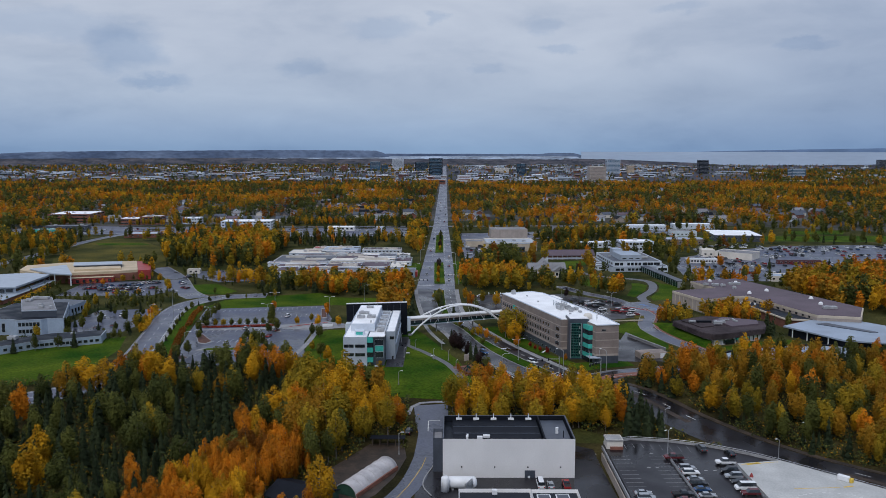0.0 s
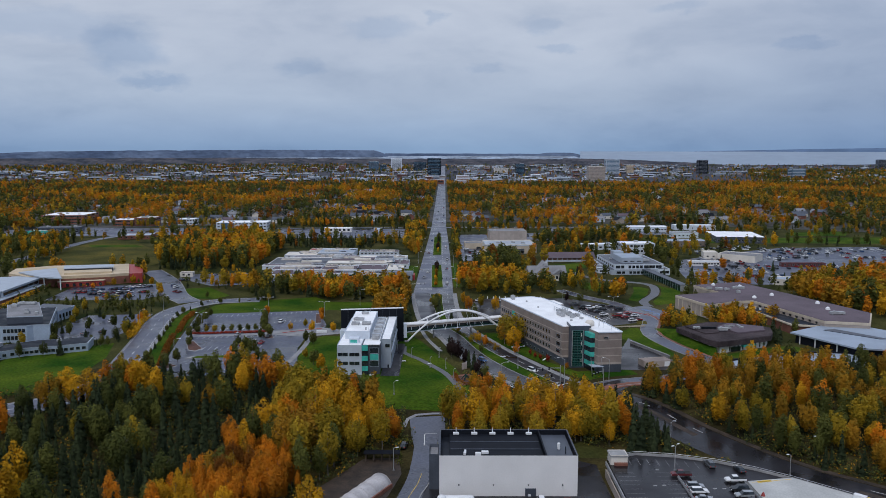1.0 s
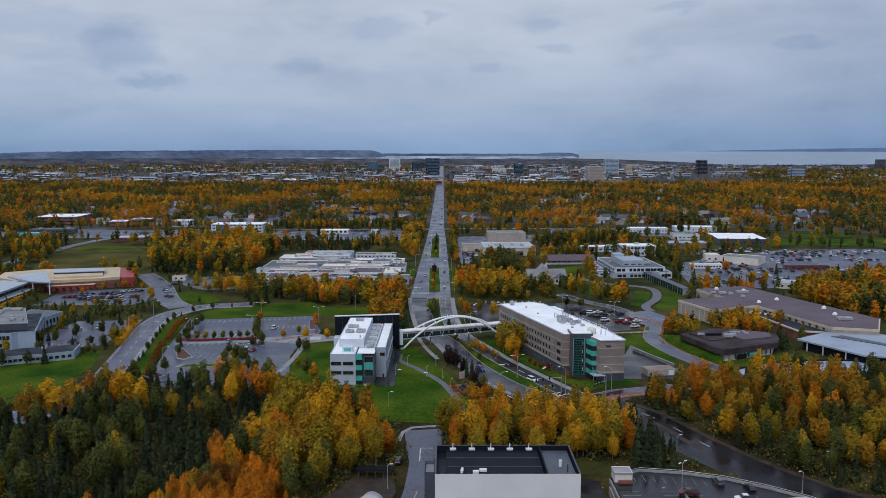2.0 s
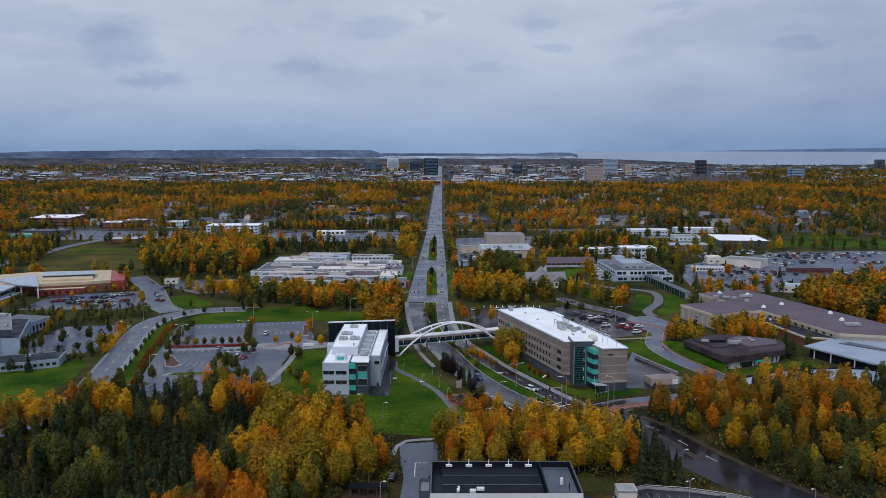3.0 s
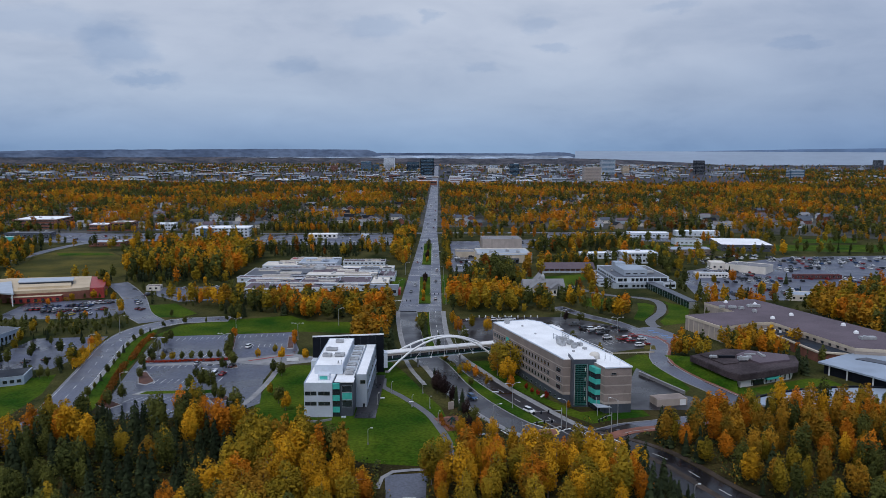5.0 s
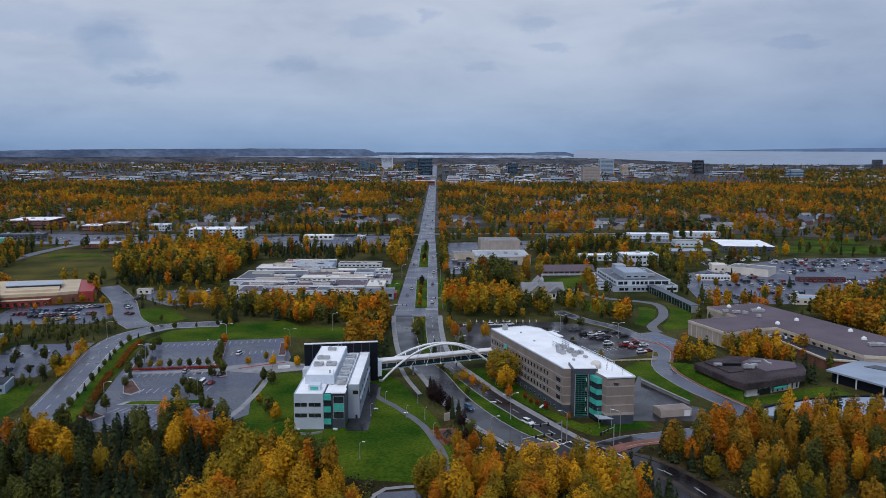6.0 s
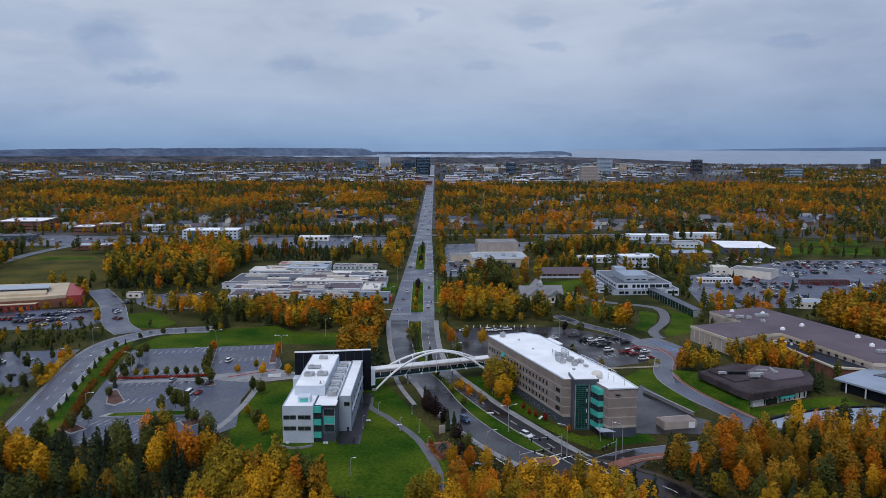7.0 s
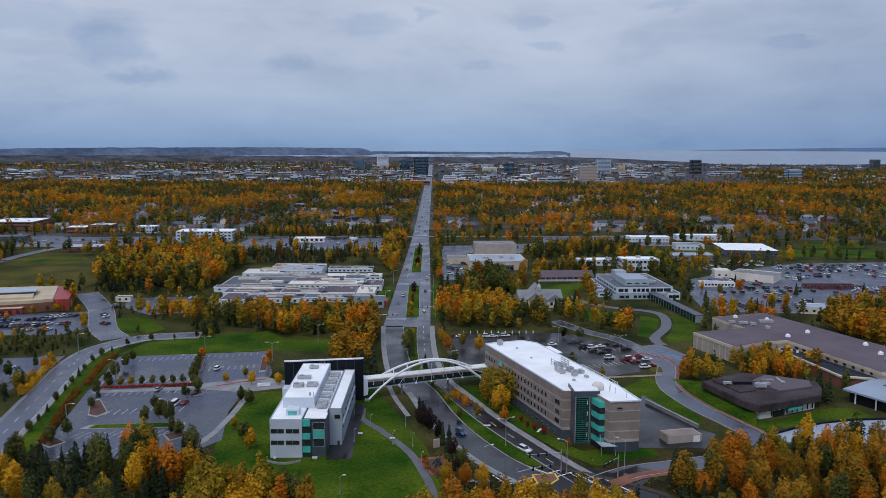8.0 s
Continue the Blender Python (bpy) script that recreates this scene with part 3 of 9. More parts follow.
road("road_southeast", "dark wet road curving past the parking deck", [(44, 310), (58, 302), (75, 289), (88, 267), (105, 245), (120, 230), (150, 205), (210, 165)], 15.0, M["dark_asphalt"], kerbs=(0, 0), paths=(2.0, 0), dash=(-3.8,), z=0.058, paving="path_earth")
road("road_campus_loop", "wet campus loop road with pale kerbs", [(60, 306), (72, 314), (86, 318), (105, 325), (120, 339), (117, 355), (111, 372), (107, 395), (110, 412), (115, 428), (113, 445)], 7.6, M["asphalt"], paths=(0, 1.4), z=0.062, paving="brick")
road("road_side_access", "wet side road past the rear lot", [(79, 520), (92, 494), (104, 478), (111, 458), (114, 440)], 7.0, M["asphalt"], z=0.066)
road("road_west_curve", "wet two-lane road curving round the lot", [(-106, 486.6), (-115, 485.5), (-122, 483.5), (-134, 479), (-146.5, 458), (-147, 430), (-141, 397), (-131.5, 345), (-128, 320), (-133, 300), (-146, 288), (-170, 280), (-215, 274)], 11.5, M["asphalt"], paths=(1.4, 0), dash=(0.0,), edge=True, z=0.05)
road("road_hill", "wet access road climbing between car parks", [(-214, 602), (-205, 588), (-182, 548), (-161, 500), (-146, 478)], 13.5, M["asphalt"], z=0.046)
road("road_plant_drive", "wet service drive beside the plant building", [(-0.6, 280), (-0.9, 262), (-1.3, 250), (-1.9, 240), (-4.4, 224), (-8.6, 211), (-17, 197), (-30, 185)], 6.8, M["asphalt"], kerbs=(0, 0), z=0.16)
line = smooth_line([(-1.4, 240), (-2.4, 233), (-4.6, 224), (-8.8, 211), (-17, 197.2), (-30, 185)])
tagged(part("road_marking", ribbon(B(), line, -0.09, 0.09, 0.175), M["paint_yellow"]), "worn yellow centre line on the service drive", "road marking", kind="structure")
sheet("drive_head", "wet turning head of the service drive", "road", [(-6.8, 279.5), (5.6, 281), (5.6, 266), (2.4, 257), (-4.2, 257), (-5.6, 266)], 0.152, M["asphalt"])
road("pavement_drive_end", "pale curved concrete walk closing the service drive", [(-8.5, 272), (-7.6, 278), (-4.5, 281.6), (1, 282.6), (7, 282.8)], 1.5, M["concrete"], kerbs=(0, 0), z=0.2)
line = smooth_line([(-1.2, 259), (-1.2, 266.8), (-0.9, 267.2), (2.8, 267.2)], 0.5)
tagged(part("road_marking", ribbon(B(), line, -0.12, 0.12, 0.19), M["paint_white"]), "white painted bay corner on the service drive", "road marking", kind="structure")
line = smooth_line([(58, 302), (75, 289), (88, 267), (105, 245), (120, 230), (150, 205)])
tagged(part("median_strip", ribbon(B(), line, -1.6, 0.6, 0.068), M["path_earth"]), "brown leaf litter along the middle of the road", "leaf litter", kind="structure")
sheet("shed_yard", "bare brown earth yard round the arched shed", "ground", [(-20, 250), (-9, 251), (-7.5, 240), (-10.5, 225), (-15, 213), (-24, 202), (-44, 190), (-46, 204)], 0.02, M["path_earth"])
road("road_cross", "cross street beyond the school woods", [(-420, 905), (-304, 918), (-160, 922), (-20, 928), (60, 932), (300, 940)], 10, M["asphalt"], z=0.04, kerbs=(0, 0))
road("road_meadow", "grey road past the meadow", [(-356, 540), (-346, 620), (-345, 680), (-346, 742), (-345, 790), (-336, 835), (-310, 875), (-270, 915)], 10, M["asphalt"], z=0.04, kerbs=(0, 0))
road("footpath_lawn", "narrow asphalt footpath curving over the lawn", [(-13.5, 372), (-13, 361), (-6, 350), (0.1, 339), (5.5, 328), (9.5, 314), (12.4, 301), (12.5, 289)], 2.6, M["walk"], kerbs=(0, 0), z=0.07)
road("footpath_lot", "pale concrete footpath along the edge of the lot", [(-70, 322), (-63, 338), (-60.5, 355), (-59.5, 375), (-60, 392)], 2.4, M["concrete"], kerbs=(0, 0), z=0.07)
road("footpath_campus", "curving footpath across the campus lawn", [(124, 466), (124, 480), (136.4, 503.5), (142.7, 526), (142.5, 541), (134, 549.5), (119, 557), (106, 574), (99, 594)], 5.4, M["walk"], kerbs=(0, 0), z=0.07)
road("footpath_retaining", "pale concrete ramp path beside the carriageway", [(-6, 404), (-4.4, 394), (-1.5, 381), (3.6, 363)], 1.9, M["concrete"], kerbs=(0, 0), z=0.09)

# ---------------------------------------------------------------- lawns and car parks
LAWN = "short green lawn with yellowed autumn patches"
sheet("lawn", LAWN, "lawn", [(-46, 296), (-12, 287), (12, 284), (17, 300), (13, 318), (10, 335), (4, 352), (-5, 380), (-13, 400), (-17, 400), (-17, 392), (-46, 392)], 0.03, M["grass"])
sheet("lawn", LAWN, "lawn", [(-54, 392), (-46, 392), (-46, 296), (-52, 310), (-58, 336), (-60, 380)], 0.026, M["grass"])
sheet("lawn", LAWN, "lawn", [(-64, 456), (-30, 452), (-20, 470), (-21, 480), (-38, 478), (-62, 480), (-74, 495), (-104, 484), (-128, 470), (-133, 448), (-122, 443)], 0.03, M["grass"])
sheet("lawn", LAWN, "lawn", [(-139, 470), (-133, 446), (-127, 410), (-117, 345), (-114, 320), (-121, 320), (-126, 345), (-134, 392), (-140, 430), (-140, 455)], 0.03, M["grass"])
sheet("lawn", LAWN, "lawn", [(-230, 300), (-190, 296), (-150, 300), (-142, 320), (-143, 352), (-150, 378), (-158, 372), (-176, 362), (-230, 345)], 0.03, M["grass"])
sheet("lawn", LAWN, "lawn", [(-172, 520), (-152, 490), (-134, 490), (-128, 500), (-150, 530)], 0.03, M["grass"])
sheet("lawn", LAWN, "lawn", [(111, 400), (117, 396), (128, 370), (132, 352), (126, 344), (121, 356), (115, 374)], 0.034, M["grass"])
sheet("lawn", LAWN, "lawn", [(131, 358), (160, 372), (168, 372), (172, 359), (150, 355), (134, 349)], 0.034, M["grass"])
sheet("lawn", LAWN, "lawn", [(147, 541), (150, 531), (158.6, 521.4), (150, 496), (142, 476), (129, 470), (129.5, 480), (141, 503), (147, 526)], 0.034, M["grass"])
sheet("lawn", LAWN, "lawn", [(135, 532), (138.5, 524), (132, 503), (120.5, 481), (116.5, 486), (126, 513), (130, 532)], 0.034, M["grass"])
sheet("lawn", LAWN, "lawn", [(95, 529), (99.5, 549), (121.6, 543), (118, 523), (110, 511), (100.7, 517)], 0.034, M["grass"])
sheet("lawn", LAWN, "lawn", [(72, 626), (118, 644), (114.5, 617), (105, 611), (104.5, 577), (97, 562), (92, 600), (80, 606)], 0.034, M["grass"])
sheet("lawn", LAWN, "lawn", [(11.5, 530), (16, 530), (16, 600), (15, 640), (11, 640)], 0.034, M["grass"])
sheet("lawn", LAWN, "lawn", [(-24, 575), (-15, 560), (-14.5, 625), (-23, 630)], 0.034, M["grass"])
sheet("lawn", "green playing field on the far side of the car park", "lawn", [(186, 784), (200, 822), (330, 822), (440, 826), (640, 832), (560, 776), (405, 772), (326, 778), (255, 780)], 0.034, M["grass"])
sheet("lawn", "bright green sports pitch behind a track", "lawn", [(360, 840), (376, 872), (446, 882), (424, 840)], 0.06, M["grass"])
sheet("meadow", "brown-green autumn meadow with mown strip", "meadow", [(-337, 745), (-336, 800), (-300, 790), (-258, 728), (-222, 640), (-226, 618), (-254, 606), (-300, 608), (-318, 650)], 0.03, M["dry_grass"])
sheet("lawn", "mown green strip at the head of the meadow", "lawn", [(-331, 760), (-288, 762), (-272, 745), (-320, 742)], 0.06, M["grass"], keep=False)
sheet("verge", "grass verge with fallen leaves beside the road", "lawn", [(44, 258), (47, 251), (62, 250), (58, 256), (50, 262)], 0.026, M["dry_grass"])
lw = offset_line(smooth_line([(-8.5, 507), (-6.8, 478), (-3, 436), (0.6, 414), (8.8, 391), (15.2, 365), (22.5, 343), (33, 321), (44, 306)]), -5.3)
le = offset_line(smooth_line([(7.2, 507), (7.8, 473), (9.7, 436), (14.4, 407), (22.4, 384), (31.2, 360), (42, 336), (50, 319), (57, 306)]), 3.8)
bm = B()
rows = []
for k in range(40):
    p, q = lw[int(k / 40 * len(lw))], le[int(k / 40 * len(le))]
    if q.x - p.x < 1.0 or k < 2 or k > 37:
        continue
    rows.append([bm.verts.new((v.x, v.y, terrain(v.x, v.y) + 0.16)) for v in (p, p.lerp(q, 0.5), q)])
for r0, r1 in zip(rows, rows[1:]):
    for i in range(2):
        bm.faces.new((r0[i], r0[i + 1], r1[i + 1], r1[i]))
tagged(part("verge_median", bm, M["grass"]), "grass median between the curving carriageways", "lawn", kind="structure")
sheet("verge", "grass bank below the long office block", "lawn", [(20, 398), (28, 384), (35, 366), (46, 344), (54, 328), (62, 318), (70, 322), (84, 326), (82, 336), (60, 330), (50, 345), (38, 392), (30, 400)], 0.03, M["grass"])
for k, (y0, y1) in enumerate(((529, 630), (690, 832))):
    line = smooth_line([(0.6, y0), (-0.1, (y0 + y1) / 2), (-0.8, y1)] if k == 0 else [(-0.9, y0), (-1.2, (y0 + y1) / 2), (-1.5, y1)])
    tagged(part("median", ribbon(B(), line, -3.9, 3.9, 0.0, 0.2), M["kerb"]), "raised kerbed median strip in the avenue", "median", kind="structure")
    tagged(part("median_grass", ribbon(B(), line, -3.6, 3.6, 0.1, 0.24), M["grass"]), "green grass on the raised median", "lawn", kind="structure")

WET = "wet grey asphalt car park with painted bays"
sheet("car_park_west", WET, "car park", [(-131, 444), (-66, 454), (-56, 418), (-55.5, 404), (-62, 392), (-62, 368), (-57, 340), (-66, 326), (-108, 322), (-113, 335), (-122, 385)], 0.04, M["lot"])
sheet("car_park_north", "dark wet asphalt car park behind the long block", "car park", [(18, 470), (22, 486), (36, 492), (80, 491), (104, 468), (110, 452), (110, 424), (87, 413), (66, 418), (60, 400), (36, 412), (20, 440)], 0.042, M["dark_asphalt"])
sheet("car_park_east", "wet asphalt yard beside the long office block", "car park", [(80, 336), (100, 332), (108, 345), (92, 362), (84, 380), (70, 392), (66, 380)], 0.042, M["dark_asphalt"])
sheet("lawn", LAWN, "lawn", [(87, 395), (95, 378), (104, 352), (108, 358), (107.5, 372), (104, 392), (104, 410), (100, 410)], 0.034, M["grass"])
sheet("lawn", LAWN, "lawn", [(106, 420), (111, 419), (112.5, 427), (107, 427)], 0.07, M["dry_grass"])
sheet("car_park_museum", WET, "car park", [(-236, 484), (-178, 486), (-168, 505), (-186, 544), (-240, 534)], 0.04, M["lot"])
sheet("car_park_clinic", WET, "car park", [(-192, 378), (-156, 386), (-152, 412), (-156, 445), (-190, 440)], 0.04, M["lot"])
sheet("car_park_school", WET, "car park", [(-176, 585), (-138, 590), (-126, 572), (-112, 575), (-112, 545), (-150, 535), (-176, 560)], 0.04, M["lot"])
sheet("car_park_hall", WET, "car park", [(18, 655), (40, 655), (44, 700), (36, 760), (44, 800), (100, 800), (180, 860), (110, 870), (20, 850)], 0.04, M["lot"])
sheet("car_park_far", "broad wet car park crowded with parked cars", "car park", [(172, 545), (232, 540), (330, 566), (420, 610), (450, 690), (402, 748), (310, 738), (250, 700), (200, 660), (180, 600)], 0.04, M["lot"])
sheet("car_park_fleet", WET, "car park", [(-168, 840), (-40, 832), (-34, 905), (-170, 900)], 0.04, M["lot"])
sheet("car_park_offices", WET, "car park", [(-420, 860), (-300, 880), (-190, 880), (-190, 900), (-420, 930)], 0.036, M["lot"])
sheet("car_park_yard", WET, "car park", [(120, 870), (250, 850), (255, 920), (130, 935)], 0.036, M["lot"])
sheet("plant_yard", "wet service yard round the plant building", "yard", [(-3, 238), (2, 250), (46, 249), (52, 246), (53, 180), (-5, 180)], 0.12, M["dark_asphalt"])


def bay_lines(a, b, n, length, lean=0.0, z=0.052):
    """Bay lines at n+1 even places from a to b, each reaching length metres to the far side, leaning sideways."""
    bm = B()
    d = (Vector(b) - Vector(a)) / n
    q = Vector((-d.y, d.x)).normalized() * length + d.normalized() * lean
    s = d.normalized() * 0.09
    for k in range(n + 1):
        p = Vector(a) + d * k
        v = [bm.verts.new((c.x, c.y, z)) for c in (p - s, p + s, p + q + s, p + q - s)]
        bm.faces.new(v)
    tagged(part("bay_lines", bm, M["paint_white"]), "white painted parking bay lines", "road marking", kind="structure")


bay_lines((-119, 436), (-97, 440), 8, 5.4, 1.0)
bay_lines((-122, 402), (-86, 407), 13, 5.4, 1.0)
bay_lines((-114, 386), (-86, 391), 10, 5.4, 1.0)
bay_lines((-108, 364), (-80, 368), 10, 6.0, 1.2)
bay_lines((-108, 341), (-79, 344), 11, 6.0, 3.2)
bay_lines((-104, 325), (-80, 328), 9, 6.0, 3.2)
bay_lines((-90, 441), (-69, 447), 8, 5.4, 1.0)
bay_lines((-84, 421), (-66, 426), 7, 5.4, 1.0)
bay_lines((68, 420), (100, 432), 13, 5.2, 0.0)
bay_lines((84, 452), (104, 456), 8, 5.2, 0.0)


def island(pts, label, material="mulch"):
    bm = prism(B(), pts, 0.02, 0.2)
    ob = tagged(part("parking_island", bm, M["kerb"], bevel=0.05), label, "traffic island", kind="structure")
    c = Vector((sum(p[0] for p in pts) / len(pts), sum(p[1] for p in pts) / len(pts)))
    part("planting_bed", prism(B(), [tuple(c + (Vector(p) - c) * 0.86) for p in pts], 0.205, 0.25), M[material], ob)


BED = "kerbed island with a mulched bed in the car park"
island([(-117, 380), (-114.5, 383), (-105, 367), (-107, 362), (-111, 364)], BED)
island([(-122, 406), (-118, 406), (-116, 396), (-120, 394)], BED)
island([(-78, 345), (-71, 349), (-69, 344), (-74, 339)], BED)
island([(-95, 446), (-92, 446), (-84, 404), (-87, 403)], BED)
island([(-83, 394), (-79, 394), (-77, 388), (-80, 386)], BED)
island([(-66, 446), (-63, 446), (-59, 420), (-62, 419)], BED)
island([(-108, 350), (-106, 354), (-74, 357), (-73, 352)], "long grass strip between rows of parking bays", "grass")
island([(-117, 338), (-113, 343), (-107, 338), (-110, 333)], BED)
for a, b in (((-121, 395.4), (-84, 401.5)), ((-75, 399), (-57, 409))):
    line = smooth_line([a, ((a[0] + b[0]) / 2, (a[1] + b[1]) / 2 + 0.6), b])
    tagged(part("kerb_red", ribbon(B(), line, -0.35, 0.35, 0.0, 0.2), M["paint_red"]), "red painted fire-lane kerb", "kerb", kind="structure")
line = smooth_line([(106, 452), (112, 449), (118, 440), (121, 436)])
tagged(part("kerb_red", ribbon(B(), line, -0.3, 0.3, 0.0, 0.2), M["paint_red"]), "red painted fire-lane kerb", "kerb", kind="structure")
line = smooth_line([(111, 398), (114, 380), (119, 362), (124, 348), (125, 338)])
tagged(part("kerb_red", ribbon(B(), line, 0.2, 0.9, 0.0, 0.2), M["mulch"]), "rust-coloured kerb along the loop road", "kerb", kind="structure")
sheet("plaza_west", "pale concrete walk beside the lot", "pavement", [(-84, 402), (-58, 412), (-44, 404), (-44, 398), (-62, 391), (-84, 396)], 0.055, M["concrete"])
sheet("plaza_lot", "pale concrete strip across the lot", "pavement", [(-121, 393), (-84, 399), (-84, 394), (-121, 389.5)], 0.055, M["concrete"])

for k in range(7):
    q = Vector((119, 458)).lerp(Vector((127, 436)), k / 6)
    tagged(part("bay_paint", box(B(), q.x - 1.6, q.x + 1.6, q.y - 0.7, q.y + 0.5, 0.09, 0.1), M["paint_blue"]), "blue painted accessible parking bay", "road marking", kind="structure")
sheet("forecourt", "wet paved forecourt with accessible bays", "pavement", [(113, 464), (123, 468), (133, 440), (127, 431), (118, 428)], 0.068, M["asphalt"])

sheet("car_park_west_far", "wet asphalt lots round the distant shops", "car park", [(-478, 838), (-330, 838), (-236, 862), (-205, 900), (-230, 912), (-480, 900)], 0.03, M["lot"])
sheet("car_park_school", "wet asphalt lot behind the school", "car park", [(-178, 818), (-36, 822), (-36, 914), (-178, 912)], 0.03, M["lot"])
sheet("junction", "dark wet asphalt junction before the block", "road", [(38, 304), (44, 314), (50, 321), (58, 316), (66, 313), (74, 318), (80, 314), (72, 304), (70, 294), (62, 292), (52, 300)], 0.072, M["dark_asphalt"])
sheet("block_yard", "wet asphalt yard at the end of the long block", "car park", [(78, 333), (82, 352), (88, 372), (94, 388), (99, 372), (103.5, 352), (96, 338), (90, 332)], 0.05, M["dark_asphalt"])
line = smooth_line([(2.2, 250), (2.0, 240), (0.6, 232), (-1.5, 224), (-1.6, 218), (0.8, 212)], 1.0)
tagged(part("kerb", ribbon(B(), line, -0.15, 0.15, -0.1, 0.34), M["kerb"]), "pale concrete kerb along the road", "kerb", kind="structure")
line = smooth_line([(52.4, 242.5), (49.2, 242.5), (49.0, 241.5), (48.9, 222)], 0.5)
tagged(part("road_marking", ribbon(B(), line, -0.12, 0.12, 0.09), M["paint_white"]), "white painted bay corner in the plant yard", "road marking", kind="structure")

# ---------------------------------------------------------------- plant building and yard
def plant_building():
    t = thing("plant_building", "pale grey windowless plant building with dark sunken roof", "building", 3.9, 224.7, -6.6)
    keep_rect(-2, 46, 196, 250)
    W, D, H = 38.8, 20.6, 12.6
    walls(t, "wall", 0, W, 0, D, 0, H, M["plant_wall"], M["dark_roof"], lip=2.2, roof_label="dark sunken roof deck")
    for x in (5.5, 15.2, 25, 34.6):
        part("wall_light", box(B(), x - 0.18, x + 0.18, -0.2, -0.003, 3.9, 4.2), M["black_panel"], t)
    # raised dark well for the coolers, lighter deck to the right of it
    part("cooler_well", box(B(), 3.0, 29.4, 1.2, D - 0.5, H - 2.1, H - 1.15), M["black_panel"], t, "black cooler deck")
    for y in (7.5, 13.5):
        part("deck_seam", box(B(), 3.1, 29.3, y, y + 0.25, H - 1.146, H - 1.0), M["slate"], t)
    part("roof_pad", box(B(), 30.6, W - 0.8, 0.9, D - 0.9, H - 2.0, H - 1.25), M["slate"], t, "slate grey roof pad")
    for x0, x1, y0, y1 in ((0.36, W - 0.36, D - 0.5, D - 0.36), (0.36, 0.5, 0.36, D - 0.51), (W - 0.5, W - 0.36, 0.36, D - 0.51)):
        part("parapet_lining", box(B(), x0, x1, y0, y1, H - 2.1, H + 0.03), M["black_panel"], t)
    for x0, x1, y0, y1 in ((-0.02, W + 0.02, D - 0.34, D + 0.02), (-0.02, 0.34, 0.02, D - 0.35), (W - 0.34, W + 0.02, 0.02, D - 0.35)):
        part("coping", box(B(), x0, x1, y0, y1, H + 0.004, H + 0.09), M["slate"], t)
    for x in (30.0,):
        part("parapet_divider", box(B(), x - 0.2, x + 0.2, 0.4, D - 0.4, H - 2, H + 0.05), M["black_panel"], t)
    for x in (5, 10.5, 16, 21.5, 27):
        v = B()
        box(v, x - 0.9, x + 0.9, D - 1.7, D - 0.9, H - 0.9, H - 0.35)
        tube(v, [(x, D - 1.0, H - 0.4), (x, D - 1.0, H + 1.0)], 0.12, 6)
        part("roof_vent", v, M["steel_white"], t)
    for x, y, w in ((11.0, 3.0, 1.6), (13.0, 4.2, 2.0), (7.2, 3.4, 0.7), (7.4, 4.8, 0.6)):
        part("vent_hood", box(B(), x - w / 2, x + w / 2, y - 0.5, y + 0.5, H - 1.1, H - 0.3), M["steel_white"], t, bevel=0.08)
    v = B()
    tube(v, [(34.5, 8, H - 1.2), (34.5, 8, H + 0.6)], 0.45, 10)
    part("exhaust_stack", v, M["steel_white"], t)
    v = B()
    tube(v, [(36, 4.5, H - 1.2), (36, 4.5, H + 0.9)], 0.14, 8)
    part("vent_pipe", v, M["black_panel"], t)
    part("roller_door", box(B(), 24.1, 27.2, -0.12, -0.004, 0, 3.0), M["slate"], t, "grey service door")
    part("door_window", box(B(), 25.0, 25.7, -0.16, -0.124, 0.7, 1.4), M["steel_white"], t)
    part("plinth", box(B(), 0.0, W + 0.1, -0.25, -0.006, 0, 0.7), M["black_panel"], t)
    walls(t, "side_tower", -2.9, -0.02, 4.5, 12.5, 0, 11.2, M["slate"], M["grey_roof"], lip=1.0)


plant_building()


def annex():
    t = thing("annex_building", "low dark-roofed annex with pale parapets and skylights", "building", 8.2, 190, -6.4)
    walls(t, "wall", 0, 19.5, 0, 16, 0, 5.4, M["plant_wall"], M["dark_roof"], lip=1.0)
    walls(t, "wall", 19.52, 32, 0, 14.5, 0, 5.9, M["plant_wall"], M["dark_roof"], lip=1.0)
    for x in (22.6, 27.6):
        part("skylight", box(B(), x - 1.8, x + 1.8, 8.2, 13.0, 4.95, 5.2), M["steel_white"], t)
        part("skylight_glass", box(B(), x - 1.5, x + 1.5, 8.5, 12.7, 5.16, 5.24), M["slate"], t)
    part("roof_hatch", box(B(), 9.0, 10.4, 14.0, 15.0, 4.5, 5.9), M["steel_white"], t, bevel=0.1)


annex()


